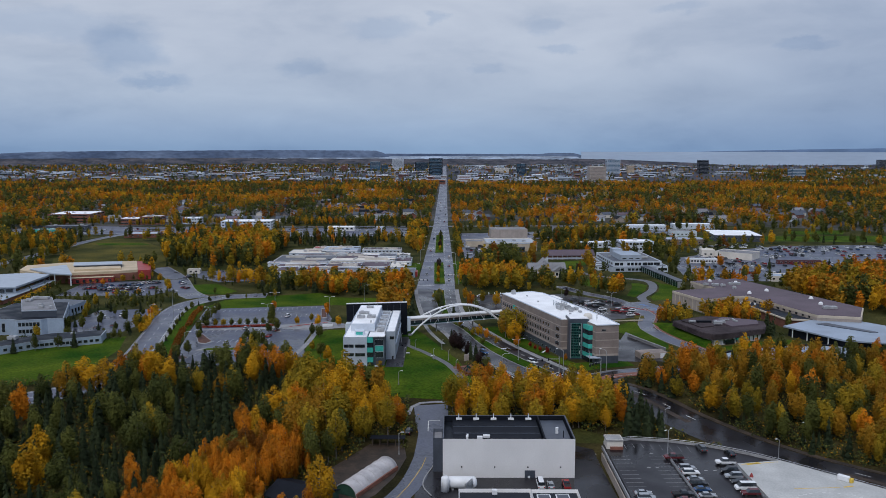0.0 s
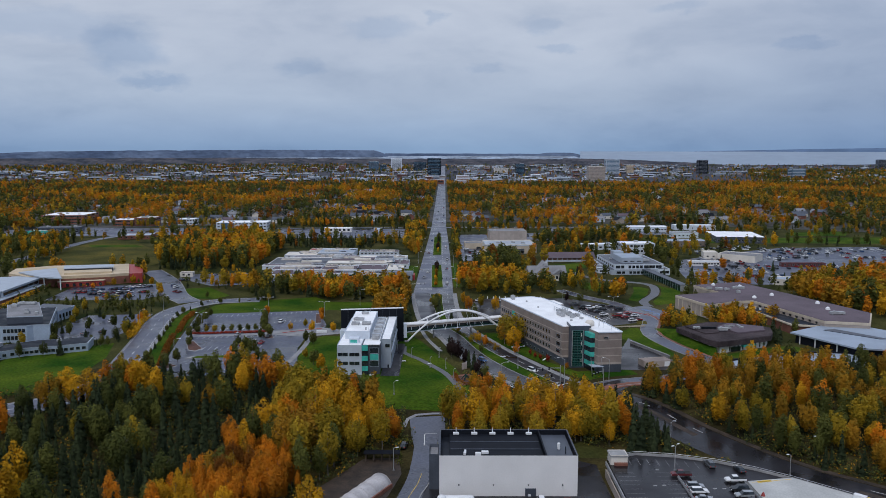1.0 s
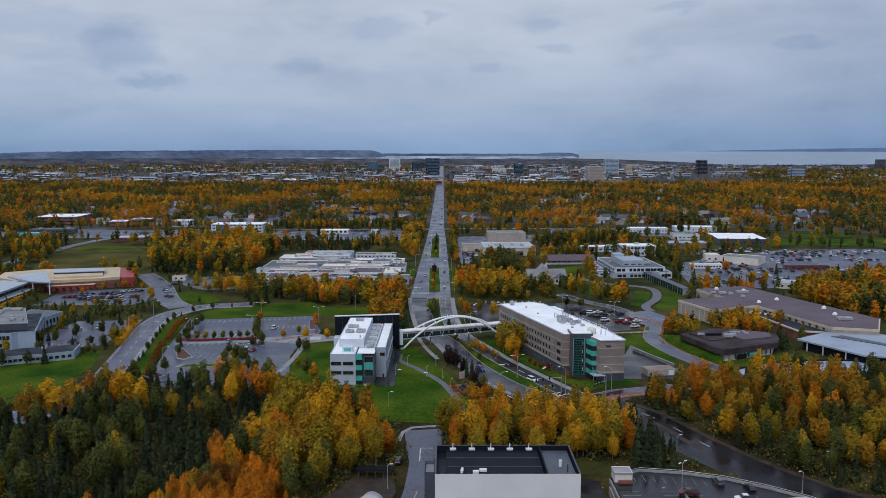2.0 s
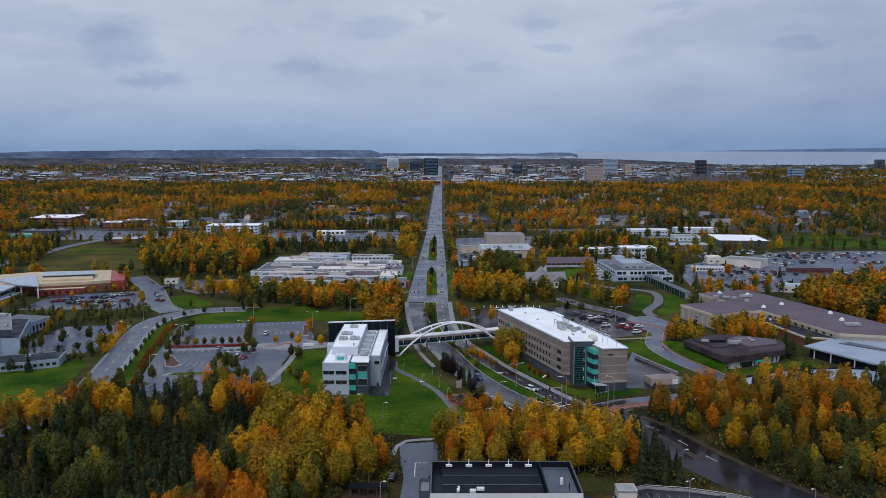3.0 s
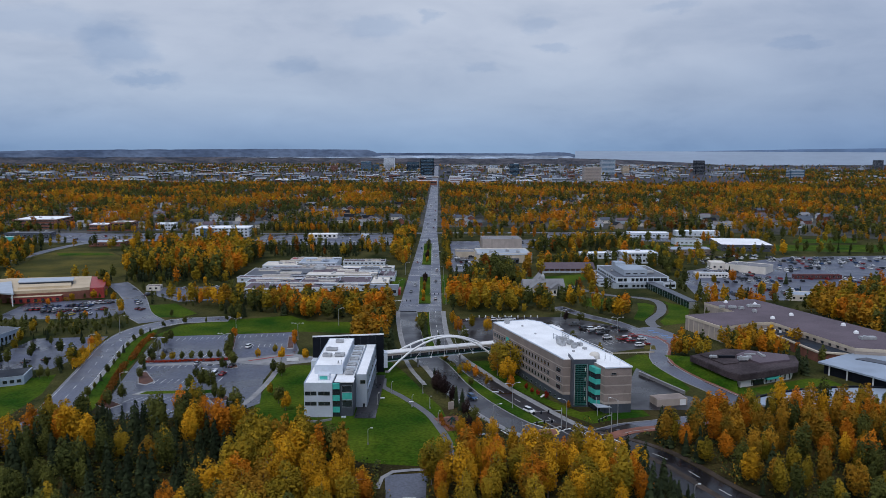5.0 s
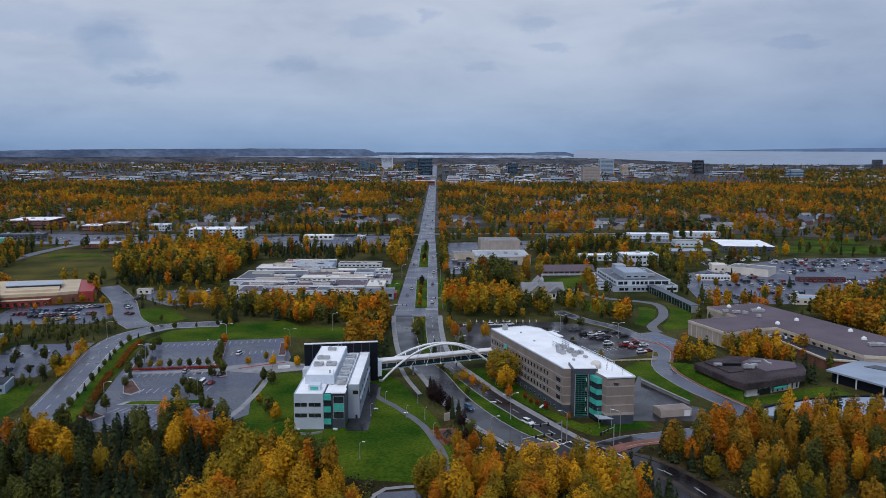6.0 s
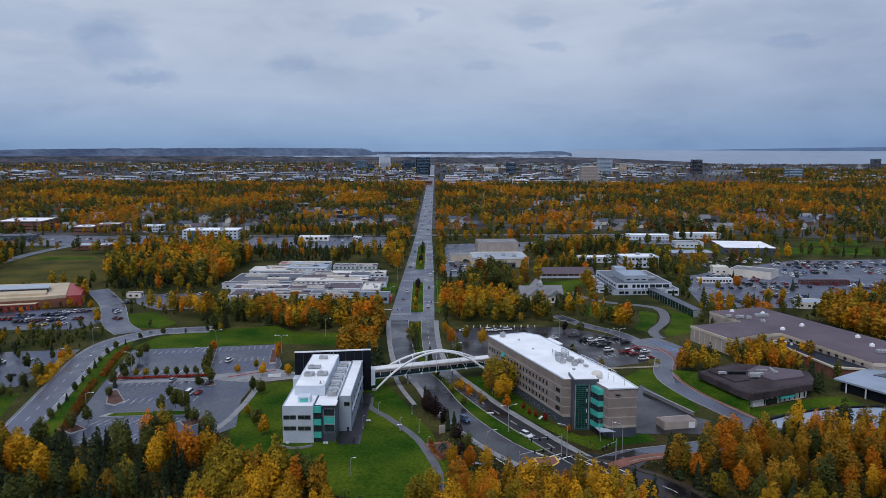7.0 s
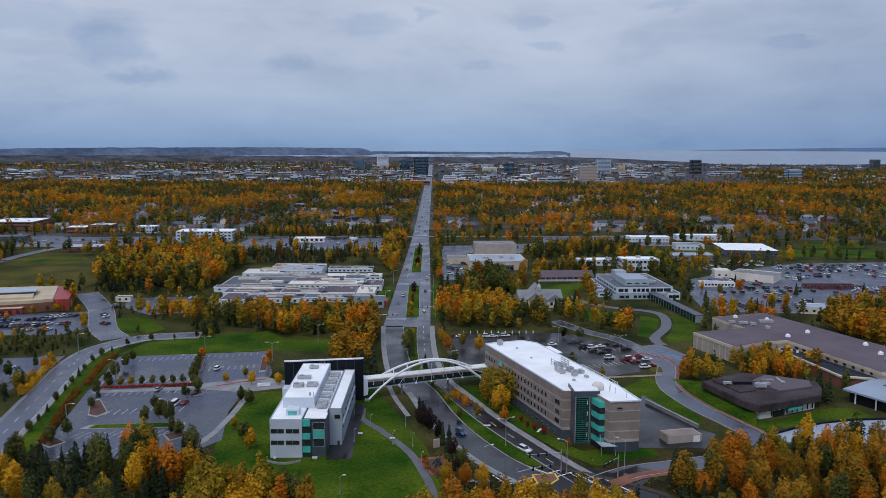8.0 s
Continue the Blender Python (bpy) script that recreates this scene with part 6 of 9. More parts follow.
def chapel():
    KEEP_OUT.append(np.array([(52, 550), (93, 550), (93, 588), (52, 588)]))
    t = thing("gabled_pavilion", "cream pavilion with clustered grey shingle gables", "house", 76, 566, 0, 4)

    def gabled(x0, x1, y0, y1, h, rise, along_x):
        part("wall", box(B(), x0, x1, y0, y1, -0.3, h), M["cream"], t)
        b = B()
        e = 0.6
        if along_x:
            m = (y0 + y1) / 2
            a = [(x0 - e, y0 - e, h), (x1 + e, y0 - e, h), (x1 + e, y1 + e, h), (x0 - e, y1 + e, h), (x0 - e, m, h + rise), (x1 + e, m, h + rise)]
            fs = ((0, 1, 5, 4), (2, 3, 4, 5), (0, 4, 3), (1, 2, 5), (3, 2, 1, 0))
        else:
            m = (x0 + x1) / 2
            a = [(x0 - e, y0 - e, h), (x1 + e, y0 - e, h), (x1 + e, y1 + e, h), (x0 - e, y1 + e, h), (m, y0 - e, h + rise), (m, y1 + e, h + rise)]
            fs = ((0, 4, 5, 3), (1, 2, 5, 4), (0, 1, 4), (2, 3, 5), (3, 2, 1, 0))
        v = [b.verts.new((x, y, z + 0.004)) for x, y, z in a]
        for f in fs:
            b.faces.new([v[i] for i in f])
        part("roof", b, M["grey_roof"], t, "grey shingle roof")

    gabled(-12, 14, -4, 8, 4.6, 4.4, True)
    gabled(-9, 1, -13, -4.02, 5.4, 4.2, False)
    gabled(4, 13, -10, -4.02, 4.4, 3.6, False)
    gabled(-3, 6, 8.02, 18, 5.2, 5.6, False)
    part("lower_wing", box(B(), -22, -12.02, -6, 4, -0.3, 3.6), M["cream"], t)
    part("wing_roof", box(B(), -22.4, -12.03, -6.4, 4.4, 3.604, 4.0), M["grey_roof"], t)
    b = B()
    tube(b, [(1, 2, 8.6), (1, 2, 10.6), (1, 2, 13.0)], [1.5, 1.4, 0.1], 6)
    part("cupola", b, M["machine"], t)
    for x in (-6.5, -3.5, 6.5, 10.5):
        window(t, x, -13.01 if x < 0 else -10.01, 1.2, 1.6, 2.2)
    for x in (-21, -18, -15):
        window(t, x, -6.01, 1.0, 1.6, 1.4)
    u = thing("long_brown_lodge", "long brown-roofed lodge with white porch posts", "house", 86, 648, 0, 3)
    part("wall", box(B(), 0, 40, 0, 11, -0.3, 3.6), M["brick"], u)
    b = B()
    for s in (-1, 1):
        v = [b.verts.new(p) for p in ((-1, 5.5, 7.4), (41, 5.5, 7.4), (41, 5.5 + s * 7, 3.4), (-1, 5.5 + s * 7, 3.4))]
        w = [b.verts.new((p.co.x, p.co.y, p.co.z - 0.25)) for p in v]
        b.faces.new(v)
        b.faces.new(w[::-1])
        for i in range(4):
            b.faces.new((v[i], v[(i + 1) % 4], w[(i + 1) % 4], w[i]))
    part("roof", b, M["purple_roof"], u)
    for k in range(10):
        part("porch_post", box(B(), 2 + k * 4 - 0.2, 2 + k * 4 + 0.2, -1.2, -0.8, 0, 3.3), M["white_panel"], u)
    part("porch_wall", box(B(), 1, 39, -0.16, -0.004, 0.2, 1.6), M["white_panel"], u)
    KEEP_OUT.append(np.array([(82, 640), (130, 640), (130, 665), (82, 665)]))


chapel()


def concert_hall():
    t = thing("concert_hall", "beige concert hall with tall windowless fly tower", "building", 41, 704, 0, 2)
    KEEP_OUT.append(np.array([(30, 695), (92, 695), (92, 790), (30, 790)]))
    walls(t, "wall", 0, 44, 0, 34, -0.5, 7.6, M["cream"], M["pale_panel"], lip=0.8)
    walls(t, "fly_tower", 7, 41, 34.02, 58, -0.5, 15.6, M["taupe_light"], M["grey_roof"], lip=0.6)
    for k in range(12):
        part("pilaster", box(B(), 7.6 + k * 2.9, 8.1 + k * 2.9, 33.75, 34.016, 7.7, 15.0), M["taupe_light"], t)
    walls(t, "wing", -16, -0.02, 30, 46, -0.5, 5.0, M["beige"], M["grey_roof"], lip=0.3)
    walls(t, "porch", 14, 33, -9, -0.02, -0.5, 4.5, M["slate"], M["grey_roof"], lip=0.3)
    window_row(t, (14, -9.01), (33, -9.01), 6, 0.8, 2.6, 2.6, 0)
    for x, y in ((12, 10), (26, 14), (34, 8)):
        machine(t, x, y, 7.2, 3, 2.4, 1.3)
    machine(t, 12, 40, 15, 2, 2, 1.2)
    machine(t, 34, 40, 15, 2, 2, 1.2)
    drum = [(22 + 23 * math.cos(a), -0.02 - 6 * math.sin(a)) for a in np.linspace(0.05, math.pi - 0.05, 15)]
    part("curved_front", prism(B(), drum[::-1], -0.5, 6.8), M["beige"], t, "bowed beige front wall")
    part("front_roof", prism(B(), [(22 + (x - 22) * 1.02, y * 1.04 - 0.02) for x, y in drum[::-1]], 6.804, 7.2), M["pale_panel"], t)


concert_hall()


def school():
    KEEP_OUT.append(np.array([(-138, 560), (-12, 556), (-10, 640), (-30, 730), (-140, 735)]))
    blocks = [  # x, y, w, d, h, wall, roof
        (-132, 606, 46, 8, 5.4, "white_panel", "purple_roof"), (-122, 590, 36, 15.5, 4.6, "white_panel", "purple_roof"), (-130, 615, 44, 38, 4.8, "plant_wall", "purple_roof"),
        (-85, 586, 26, 19.5, 5.6, "white_panel", "grey_roof"), (-85, 615, 50, 12, 6.4, "cream", "cream"), (-62, 590, 24, 24.5, 4.4, "cream", "cream"),
        (-37, 588, 12, 22, 4.6, "cream", "grey_roof"), (-34, 611, 12, 24, 6.0, "cream", "cream"), (-84, 628, 34, 24, 5.6, "white_panel", "purple_roof"),
        (-49, 628, 14, 18, 8.6, "white_panel", "grey_roof"), (-118, 654, 52, 14, 4.6, "white_panel", "slate"), (-100, 669, 30, 30, 7.5, "white_panel", "blue_roof"),
        (-112, 700, 40, 14, 4.6, "cream", "red_panel"), (-65, 654, 40, 12, 4.4, "cream", "grey_roof"), (-118, 566, 20, 23.5, 3.8, "white_panel", "purple_roof"), (-97, 570, 28, 15.5, 4.2, "white_panel", "cream"), (-68, 572, 30, 13.5, 4.0, "white_panel", "grey_roof"), (-104, 582, 12, 3.5, 6.2, "white_panel", "grey_roof"), (-126, 660, 30, 20, 6.4, "white_panel", "purple_roof"), (-68, 690, 34, 12, 4.4, "cream", "grey_roof")]
    t = thing("school_complex", "sprawling white flat-roofed school complex", "school", 0, 0, 0)
    rnd = random.Random(5)
    tops = ("purple_roof", "purple_roof", "cream", "slate", "purple_roof", "purple_roof", "cream")
    for n, (x, y, w, d, h, a, b) in enumerate(blocks):
        h = max(3.0, h * 0.64)
        roof = "red_panel" if b == "red_panel" else "blue_roof" if b == "blue_roof" else tops[(n * 5) % 7]
        walls(t, "wing", x, x + w, y, y + d, -0.4, h, M["white_panel" if a == "cream" and n % 2 else a], M[roof], lip=0.35)
        window_row(t, (x + 1, y - 0.01), (x + w - 1, y - 0.01), max(2, int(w / (3.4 if n % 3 else 5.5))), h - 2.3, 1.7, 1.1, 0)
        part("roof_edge", box(B(), x - 0.2, x + w + 0.2, y - 0.3, y - 0.004, h - 0.4, h + 0.02), M["white_roof"], t)
        if w > 24:      # white monitor roofs and flat black slabs for shaded courts break up the decks
            for k in range(2 if d > 14 else 1):
                u, v = x + w * (0.06 + 0.5 * rnd.random()), y + d * (0.2 + 0.42 * k + 0.12 * rnd.random())
                ln = w * (0.3 + 0.16 * rnd.random())
                walls(t, "roof_monitor", u, u + ln, v, v + 2.6 + 2.4 * rnd.random(), h - 0.33, h + 0.7 + 0.5 * rnd.random(), M["cream"], M[tops[(n + k) % 6]], lip=0.3)
                part("roof_court", box(B(), u + ln + 1.5, u + ln + 1.5 + w * 0.16, v - 1, v + 3.4, h - 0.24, h - 0.16), M["black_panel"], t)
        for _ in range(3):
            machine(t, x + w * (0.12 + 0.76 * rnd.random()), y + d * (0.2 + 0.6 * rnd.random()), h - 0.26, 1.2 + 1.6 * rnd.random(), 1.4, 1.0 + 0.5 * rnd.random())
    b = B()
    tube(b, [(-80, 646, 3.4), (-80, 646, 5.0), (-80, 646, 6.8)], [5, 4.6, 0.6], 12)
    part("dome", b, M["machine"], t, "grey faceted dome roof")
    u = simple("glass_shopfront", "small pale blue glazed building beside the avenue", "building", -37, 556, 0, 20, 16, 4.6, "blue_roof", "slate", 1, 6, (2.4, 2.2))
    part("red_wall", box(B(), 20.2, 21.6, 2, 12, 0, 3.6), M["red_panel"], u, "red side wall")
    simple("gate_lodge", "small cream hut with a brown roof", "hut", -183, 572, 5, 9, 6, 3.2, "cream", "purple_roof", 1, 2)


school()


def museum():
    t = thing("museum_building", "long tan-roofed building with red wing", "building", 0, 0, 0)
    foot = [(-296, 566), (-276, 580), (-226, 590), (-209, 547), (-219, 541), (-250, 531), (-266, 527), (-290, 545)]
    KEEP_OUT.append(np.array(foot))
    part("wall", prism(B(), foot, -0.5, 5.2), M["brick"], t)
    part("upper_wall", prism(B(), [tuple(Vector(p) * 0.999 + Vector((-254, 560)) * 0.001) for p in foot], 5.204, 6.2), M["tan_roof"], t)
    part("roof", prism(B(), foot, 6.204, 7.0), M["tan_roof"], t, "pale tan roof")
    part("skylight_house", prism(B(), [(-254, 549), (-224, 557), (-229, 569), (-260, 563)], 7.004, 9.2), M["slate"], t)
    part("skylight_roof", prism(B(), [(-254.2, 548.2), (-223.4, 556.4), (-228.6, 570), (-260.6, 563.6)], 9.204, 9.6), M["pale_panel"], t, "pale metal skylight roof")
    part("skylight_front", prism(B(), [(-249, 538), (-220, 545.6), (-224.4, 556.2), (-253.6, 548.4)], 7.004, 8.3), M["tan_roof"], t)
    part("red_wing", prism(B(), [(-226.4, 590.6), (-214, 587), (-200.5, 548), (-208.4, 546)], -0.5, 6.6), M["red_panel"], t, "red end wing")
    part("canopy", prism(B(), [(-282, 543), (-265.5, 562), (-241, 518), (-257, 523)], 7.31, 8.1), M["pale_panel"], t, "white wedge-shaped canopy roof")
    for x, y in ((-243, 520), (-256, 525)):
        part("canopy_post", box(B(), x - 0.3, x + 0.3, y - 0.3, y + 0.3, 0, 7.3), M["steel_white"], t)
    part("front_wall", prism(B(), [(-250, 530.6), (-222, 539.2), (-221.5, 535.6), (-248, 527.5)], 0, 3.6), M["red_panel"], t, "low red front wing")
    part("front_roof", prism(B(), [(-250, 530.6), (-222, 539.2), (-221.3, 535.2), (-248.2, 527.1)], 3.604, 3.9), M["tan_roof"], t)
    for k in range(7):
        q = Vector((-246.5, 527.8)).lerp(Vector((-223.5, 534.8)), k / 6)
        part("window_bay", box(B(), q.x - 0.9, q.x + 0.9, q.y - 0.35, q.y - 0.1, 0.6, 2.6), M["glass"], t)
    u = thing("glazed_gallery", "white gallery wing with a long window band", "building", 0, 0, 0)
    foot = [(-257.5, 478.5), (-260, 526), (-277, 531), (-304, 520), (-304, 468)]
    KEEP_OUT.append(np.array(foot))
    part("wall", prism(B(), foot, -0.5, 6.2), M["pale_panel"], u)
    part("roof", prism(B(), [(-256.4, 477.2), (-259, 527), (-277, 532), (-305, 521), (-305, 466.6)], 6.204, 7.0), M["pale_panel"], u, "flat white roof")
    for k in range(10):
        q = Vector((-257.5, 479)).lerp(Vector((-260, 525)), (k + 0.5) / 10)
        part("window_bay", box(B(), q.x - 0.1, q.x + 0.16, q.y - 2.0, q.y + 2.0, 3.6, 5.4), M["glass"], u)
        q = Vector((-258.5, 478.2)).lerp(Vector((-303, 468)), (k + 0.5) / 10)
        part("window_bay", box(B(), q.x - 1.9, q.x + 1.9, q.y - 0.6, q.y + 0.3, 3.6, 5.4), M["glass"], u)
    part("brick_base", prism(B(), [(-253.5, 457), (-256.4, 526), (-259.8, 526), (-257.3, 478), (-304, 467.4), (-304, 456)], -0.4, 2.4), M["brick"], u)
    part("base_roof", prism(B(), [(-252.9, 456.4), (-255.8, 526.4), (-259.8, 526.2), (-257.3, 478.2), (-304, 467.6), (-304, 455.6)], 2.404, 2.8), M["pale_panel"], u, "pale lower roof")
    c = thing("clinic_building", "blue-grey clinic with stepped roof and courtyard wing", "building", 0, 0, 0)
    wing = [(-202, 330), (-192, 343), (-182, 352.5), (-174, 356.5), (-165.8, 358.8), (-156, 363.8), (-158.6, 375.5), (-172, 371), (-181, 368.5), (-190, 361), (-204, 346)]
    main = [(-226, 379), (-208, 380.5), (-203, 378), (-192, 380), (-190, 382), (-182.5, 383), (-199, 424), (-226, 420)]
    rear = [(-198.8, 424.4), (-196.8, 440), (-216, 445), (-215, 424.4)]
    KEEP_OUT.extend(np.array(f) for f in (wing, main, rear))
    grow = lambda f, k: [tuple(Vector(p) + (Vector(p) - sum((Vector(q) for q in f), Vector((0, 0))) / len(f)).normalized() * k) for p in f]
    for nm, f, z0, h, roof in (("low_wing", wing, -0.5, 3.4, "dark_roof"), ("wall", main, -0.5, 7.6, "dark_roof"), ("rear_wing", rear, -0.5, 5.4, "slate"), ("upper_hall", [(-203, 383.5), (-187.3, 386.3), (-206.5, 421), (-218.7, 413)], 7.9, 11.0, "grey_roof")):
        part(nm, prism(B(), f, z0, h), M["slate" if nm == "upper_hall" else "clinic_panel"], c)
        part("parapet", prism(B(), grow(f, 0.15), h + 0.004, h + 0.35), M["pale_panel"], c)
        part("roof_deck", prism(B(), grow(f, -0.35), h + 0.354, h + 0.4), M[roof], c, "wet grey roof")
    for p, q, n, z, w2, h2 in [(wing[i], wing[i + 1], 4, 1.0, 1.7, 1.4) for i in range(0, 5)] + [(main[0], main[1], 4, 1.4, 1.6, 4.4), (main[2], main[3], 6, 1.2, 1.5, 2.0), (main[2], main[3], 6, 4.6, 1.5, 2.0), (rear[0], rear[1], 5, 1.4, 1.8, 2.4), (main[5], main[6], 9, 4.6, 2.0, 1.8), (main[5], main[6], 9, 1.2, 2.0, 1.8)]:
        d = (Vector(q) - Vector(p)).normalized()
        o = Vector((d.y, -d.x)) * 0.02
        window_row(c, tuple(Vector(p) + d * 0.6 + o), tuple(Vector(q) - d * 0.6 + o), n, z, w2, h2, math.degrees(math.atan2(d.y, d.x)))
    for x, y, w2, d2 in ((-209, 414, 9, 2.5), (-212, 408, 3, 3), (-197, 391, 2.4, 1.4), (-200, 396, 1.6, 1.2), (-192, 390, 1.4, 1.2)):
        machine(c, x, y, 11.38, w2, d2, 1.3)
    machine(c, -193, 356, 3.78, 4, 3, 1.6)
    machine(c, -170, 366, 3.78, 2, 1.5, 1.0)


museum()

OFF = "office building"
simple("brick_office", "red-brown brick office with a pale roof", OFF, -479, 966, 3, 50, 50, 11, "brick", "white_roof", 3, band=True, win=(2, 1.4), units=3)
simple("brick_office", "red-brown two-storey brick office", OFF, -384, 944, 3, 23, 24, 7.5, "brick", "white_roof", 2, band=True, win=(2, 1.5), units=2)
simple("brick_office", "red-brown two-storey brick office with a pale upper floor", OFF, -360.5, 949, 3, 24, 24, 9.5, "brick", "cream", 2, band=True, win=(2, 1.5), units=3)
simple("white_office", "white office with a blue-green glass bay", OFF, -247, 889, 2, 56, 26, 9.4, "white_panel", "white_roof", 3, 14, (2.4, 1.4), units=5)
g = simple("glass_office_bay", "blue-green glazed office corner", OFF, -241, 886, 2, 14, 3, 9.0, "blue_glass", "slate", 3, 4, (2.4, 2.2), glass="blue_glass")
simple("white_block", "white two-storey clinic block", OFF, -312, 957, 2, 21, 14, 7.5, "white_panel", "white_roof", 2, 6, (2.0, 1.4), units=1)
simple("dark_shopping_hall", "dark-roofed low commercial building", OFF, -440, 876, 6, 46, 16, 5, "slate", "slate", 1, 10, (2.4, 1.6), units=2)
simple("pale_roof_store", "low store under a broad pale roof", OFF, -322, 806, 6, 32, 24, 4, "brick", "pale_panel", 1, 6)
simple("teal_store", "small store with a teal front", OFF, -430, 838, 5, 22, 12, 5, "teal_glass", "grey_roof", 1, 4)
simple("ice_arena", "long hall under a bright white roof", "arena", 268, 779, -7, 46, 54, 6.0, "slate", "white_roof", 1, 12, (2.6, 1.4), lip=0.2)
simple("long_white_shed", "long white single-storey shed", "shed", 208, 885, -2, 42, 14, 5.5, "white_panel", "white_roof", 1, 12, (2, 1.2), sides=False)
simple("field_house", "white two-storey building by the playing field", OFF, 238, 822, -3, 26, 16, 5.5, "white_panel", "grey_roof", 1, 6, (2, 1.2), units=2)
simple("white_shed", "white flat-roofed shed near the field", "shed", 262, 900, -2, 46, 14, 5.5, "white_panel", "white_roof", 1, 8, units=1)
simple("blue_roof_store", "pale blue-roofed low store", OFF, 214, 750, 2, 38, 22, 5, "taupe", "blue_roof", 1, 8, units=2)
simple("beige_hall", "beige angular hall with grey roof", OFF, 229, 660, -38, 30, 20, 5.6, "cream", "grey_roof", 1, 0, units=2)
simple("cream_foyer", "cream flat-roofed entrance hall", OFF, 219, 664, -8, 11, 12, 6, "cream", "cream", 1, 2)
simple("shuttle_shelter", "long pale-roofed low office in the car park", OFF, 196, 628, -4, 24, 7, 3.4, "plant_wall", "pale_panel", 1, 10)
# a single dark red block takes the place of a row of buses
simple("dark_long_shelter", "row of dark red buses built as one long block", "shelter", 266, 622, 0, 34, 5, 2.8, "maroon_panel", "black_panel", 1, 10)
simple("small_club", "small cream building by the sports hall", OFF, 226, 540, -14, 26, 14, 4, "cream", "blue_roof", 1, 6)
simple("fire_station", "low pale building with dark bays across the street", OFF, -126, 876, 1, 30, 12, 4.5, "plant_wall", "white_roof", 1, 6, (2.6, 2.2))
simple("white_tank_shed", "small white rounded shed", "shed", -72, 880, 0, 8, 6, 4, "white_panel", "white_roof", 1, 1)

# towers of the distant town centre
TOWER = "office tower"
for label, x, y, w, d, h, wall, roof, floors, gl in (
        ("white office tower in the far town", -214, 3298, 44, 36, 48, "white_panel", "white_roof", 11, "slate"),
        ("teal glass office block in the far town", -298, 3216, 40, 34, 37, "blue_glass", "slate", 8, "slate"),
        ("low teal glass block in the far town", -254, 3230, 26, 26, 24, "blue_glass", "slate", 5, "glass"),
        ("dark glass office block in the far town", -118, 3216, 50, 36, 35, "black_panel", "slate", 8, "blue_glass"),
        ("tall dark glass office tower in the far town", -50, 2600, 44, 36, 58, "black_panel", "dark_roof", 13, "blue_glass"),
        ("lower dark glass wing in the far town", -40, 2560, 30, 30, 26, "black_panel", "dark_roof", 6, "blue_glass"),
        ("white striped hotel block near the town", 34, 1980, 32, 22, 24, "white_panel", "white_roof", 6, "brick"),
        ("dark office tower in the far town", 246, 2739, 31, 28, 38, "black_panel", "dark_roof", 9, "blue_glass"),
        ("pinkish concrete tower in the far town", 389, 2146, 44, 34, 42, "taupe_light", "cream", 11, "taupe"),
        ("blue-grey office tower in the far town", 578, 2862, 48, 34, 50, "pale_panel", "blue_roof", 11, "blue_glass"),
        ("tan office tower in the far town", 653, 2862, 22, 22, 29, "tan_roof", "beige", 7, "taupe"),
        ("dark glass tower in the far town", 908, 2863, 32, 30, 48, "black_panel", "dark_roof", 10, "slate"),
        ("blue glass office block by the woods", 1014, 2343, 41, 30, 31, "blue_glass", "white_roof", 7, "pale_panel"),
        ("grey tower at the edge of town", 1988, 3682, 34, 30, 38, "slate", "grey_roof", 8, "glass"),
        ("brown mid-rise block in the far town", -402, 3100, 26, 24, 24, "brick", "grey_roof", 6, "glass"),
        ("red-brown mid-rise block in the far town", -520, 3050, 40, 30, 16, "brick", "white_roof", 4, "glass"),
        ("cream mid-rise block in the far town", 190, 3000, 50, 30, 16, "cream", "white_roof", 4, "glass")):
    simple("office_tower", label, TOWER, x, y, 0, w, d, h, wall, roof, floors, band=True, win=(2, h / floors * 0.45), glass=gl)

# ---------------------------------------------------------------- trees
def leaf_cloud(rng, n, size, lobes, quad=True):
    """n leaf clumps on the skins of egg-shaped lobes (centre, radii)."""
    w = np.array([l[1][0] * l[1][2] for l in lobes])
    pick = rng.choice(len(lobes), n, p=w / w.sum())
    c = np.array([l[0] for l in lobes])[pick]
    r = np.array([l[1] for l in lobes])[pick]
    d = rng.normal(size=(n, 3))
    d /= np.linalg.norm(d, axis=1)[:, None]
    d[:, 2] = np.where(d[:, 2] < -0.55, -d[:, 2], d[:, 2])
    p = c + d * r * (0.62 + 0.45 * rng.random((n, 1)) ** 0.7)
    nrm = d * 0.8 + rng.normal(size=(n, 3)) * 0.5 + np.array((0, 0, 0.45))
    nrm /= np.linalg.norm(nrm, axis=1)[:, None]
    u = np.cross(nrm, rng.normal(size=(n, 3)))
    u /= np.linalg.norm(u, axis=1)[:, None]
    v = np.cross(nrm, u)
    s = size * (0.6 + 0.8 * rng.random((n, 1)))
    if quad:
        vs = np.stack([p - u * s * 0.5, p + v * s * 0.42 + u * s * 0.05, p + u * s * 0.5, p - v * s * 0.38], 1)
    else:
        vs = np.stack([p - u * s * 0.55 - v * s * 0.3, p + u * s * 0.55 - v * s * 0.25, p + v * s * 0.6], 1)
    return facing_out(vs)      # n x corners x 3


def outward(leaves):
    """Soft normals of a crown one metre high: away from its axis and upwards."""
    c = leaves.mean(1)
    n = np.stack([c[:, 0], c[:, 1], (c[:, 2] - 0.48) * 0.36 + 0.02], 1)
    return n / (np.linalg.norm(n, axis=1)[:, None] + 1e-9)


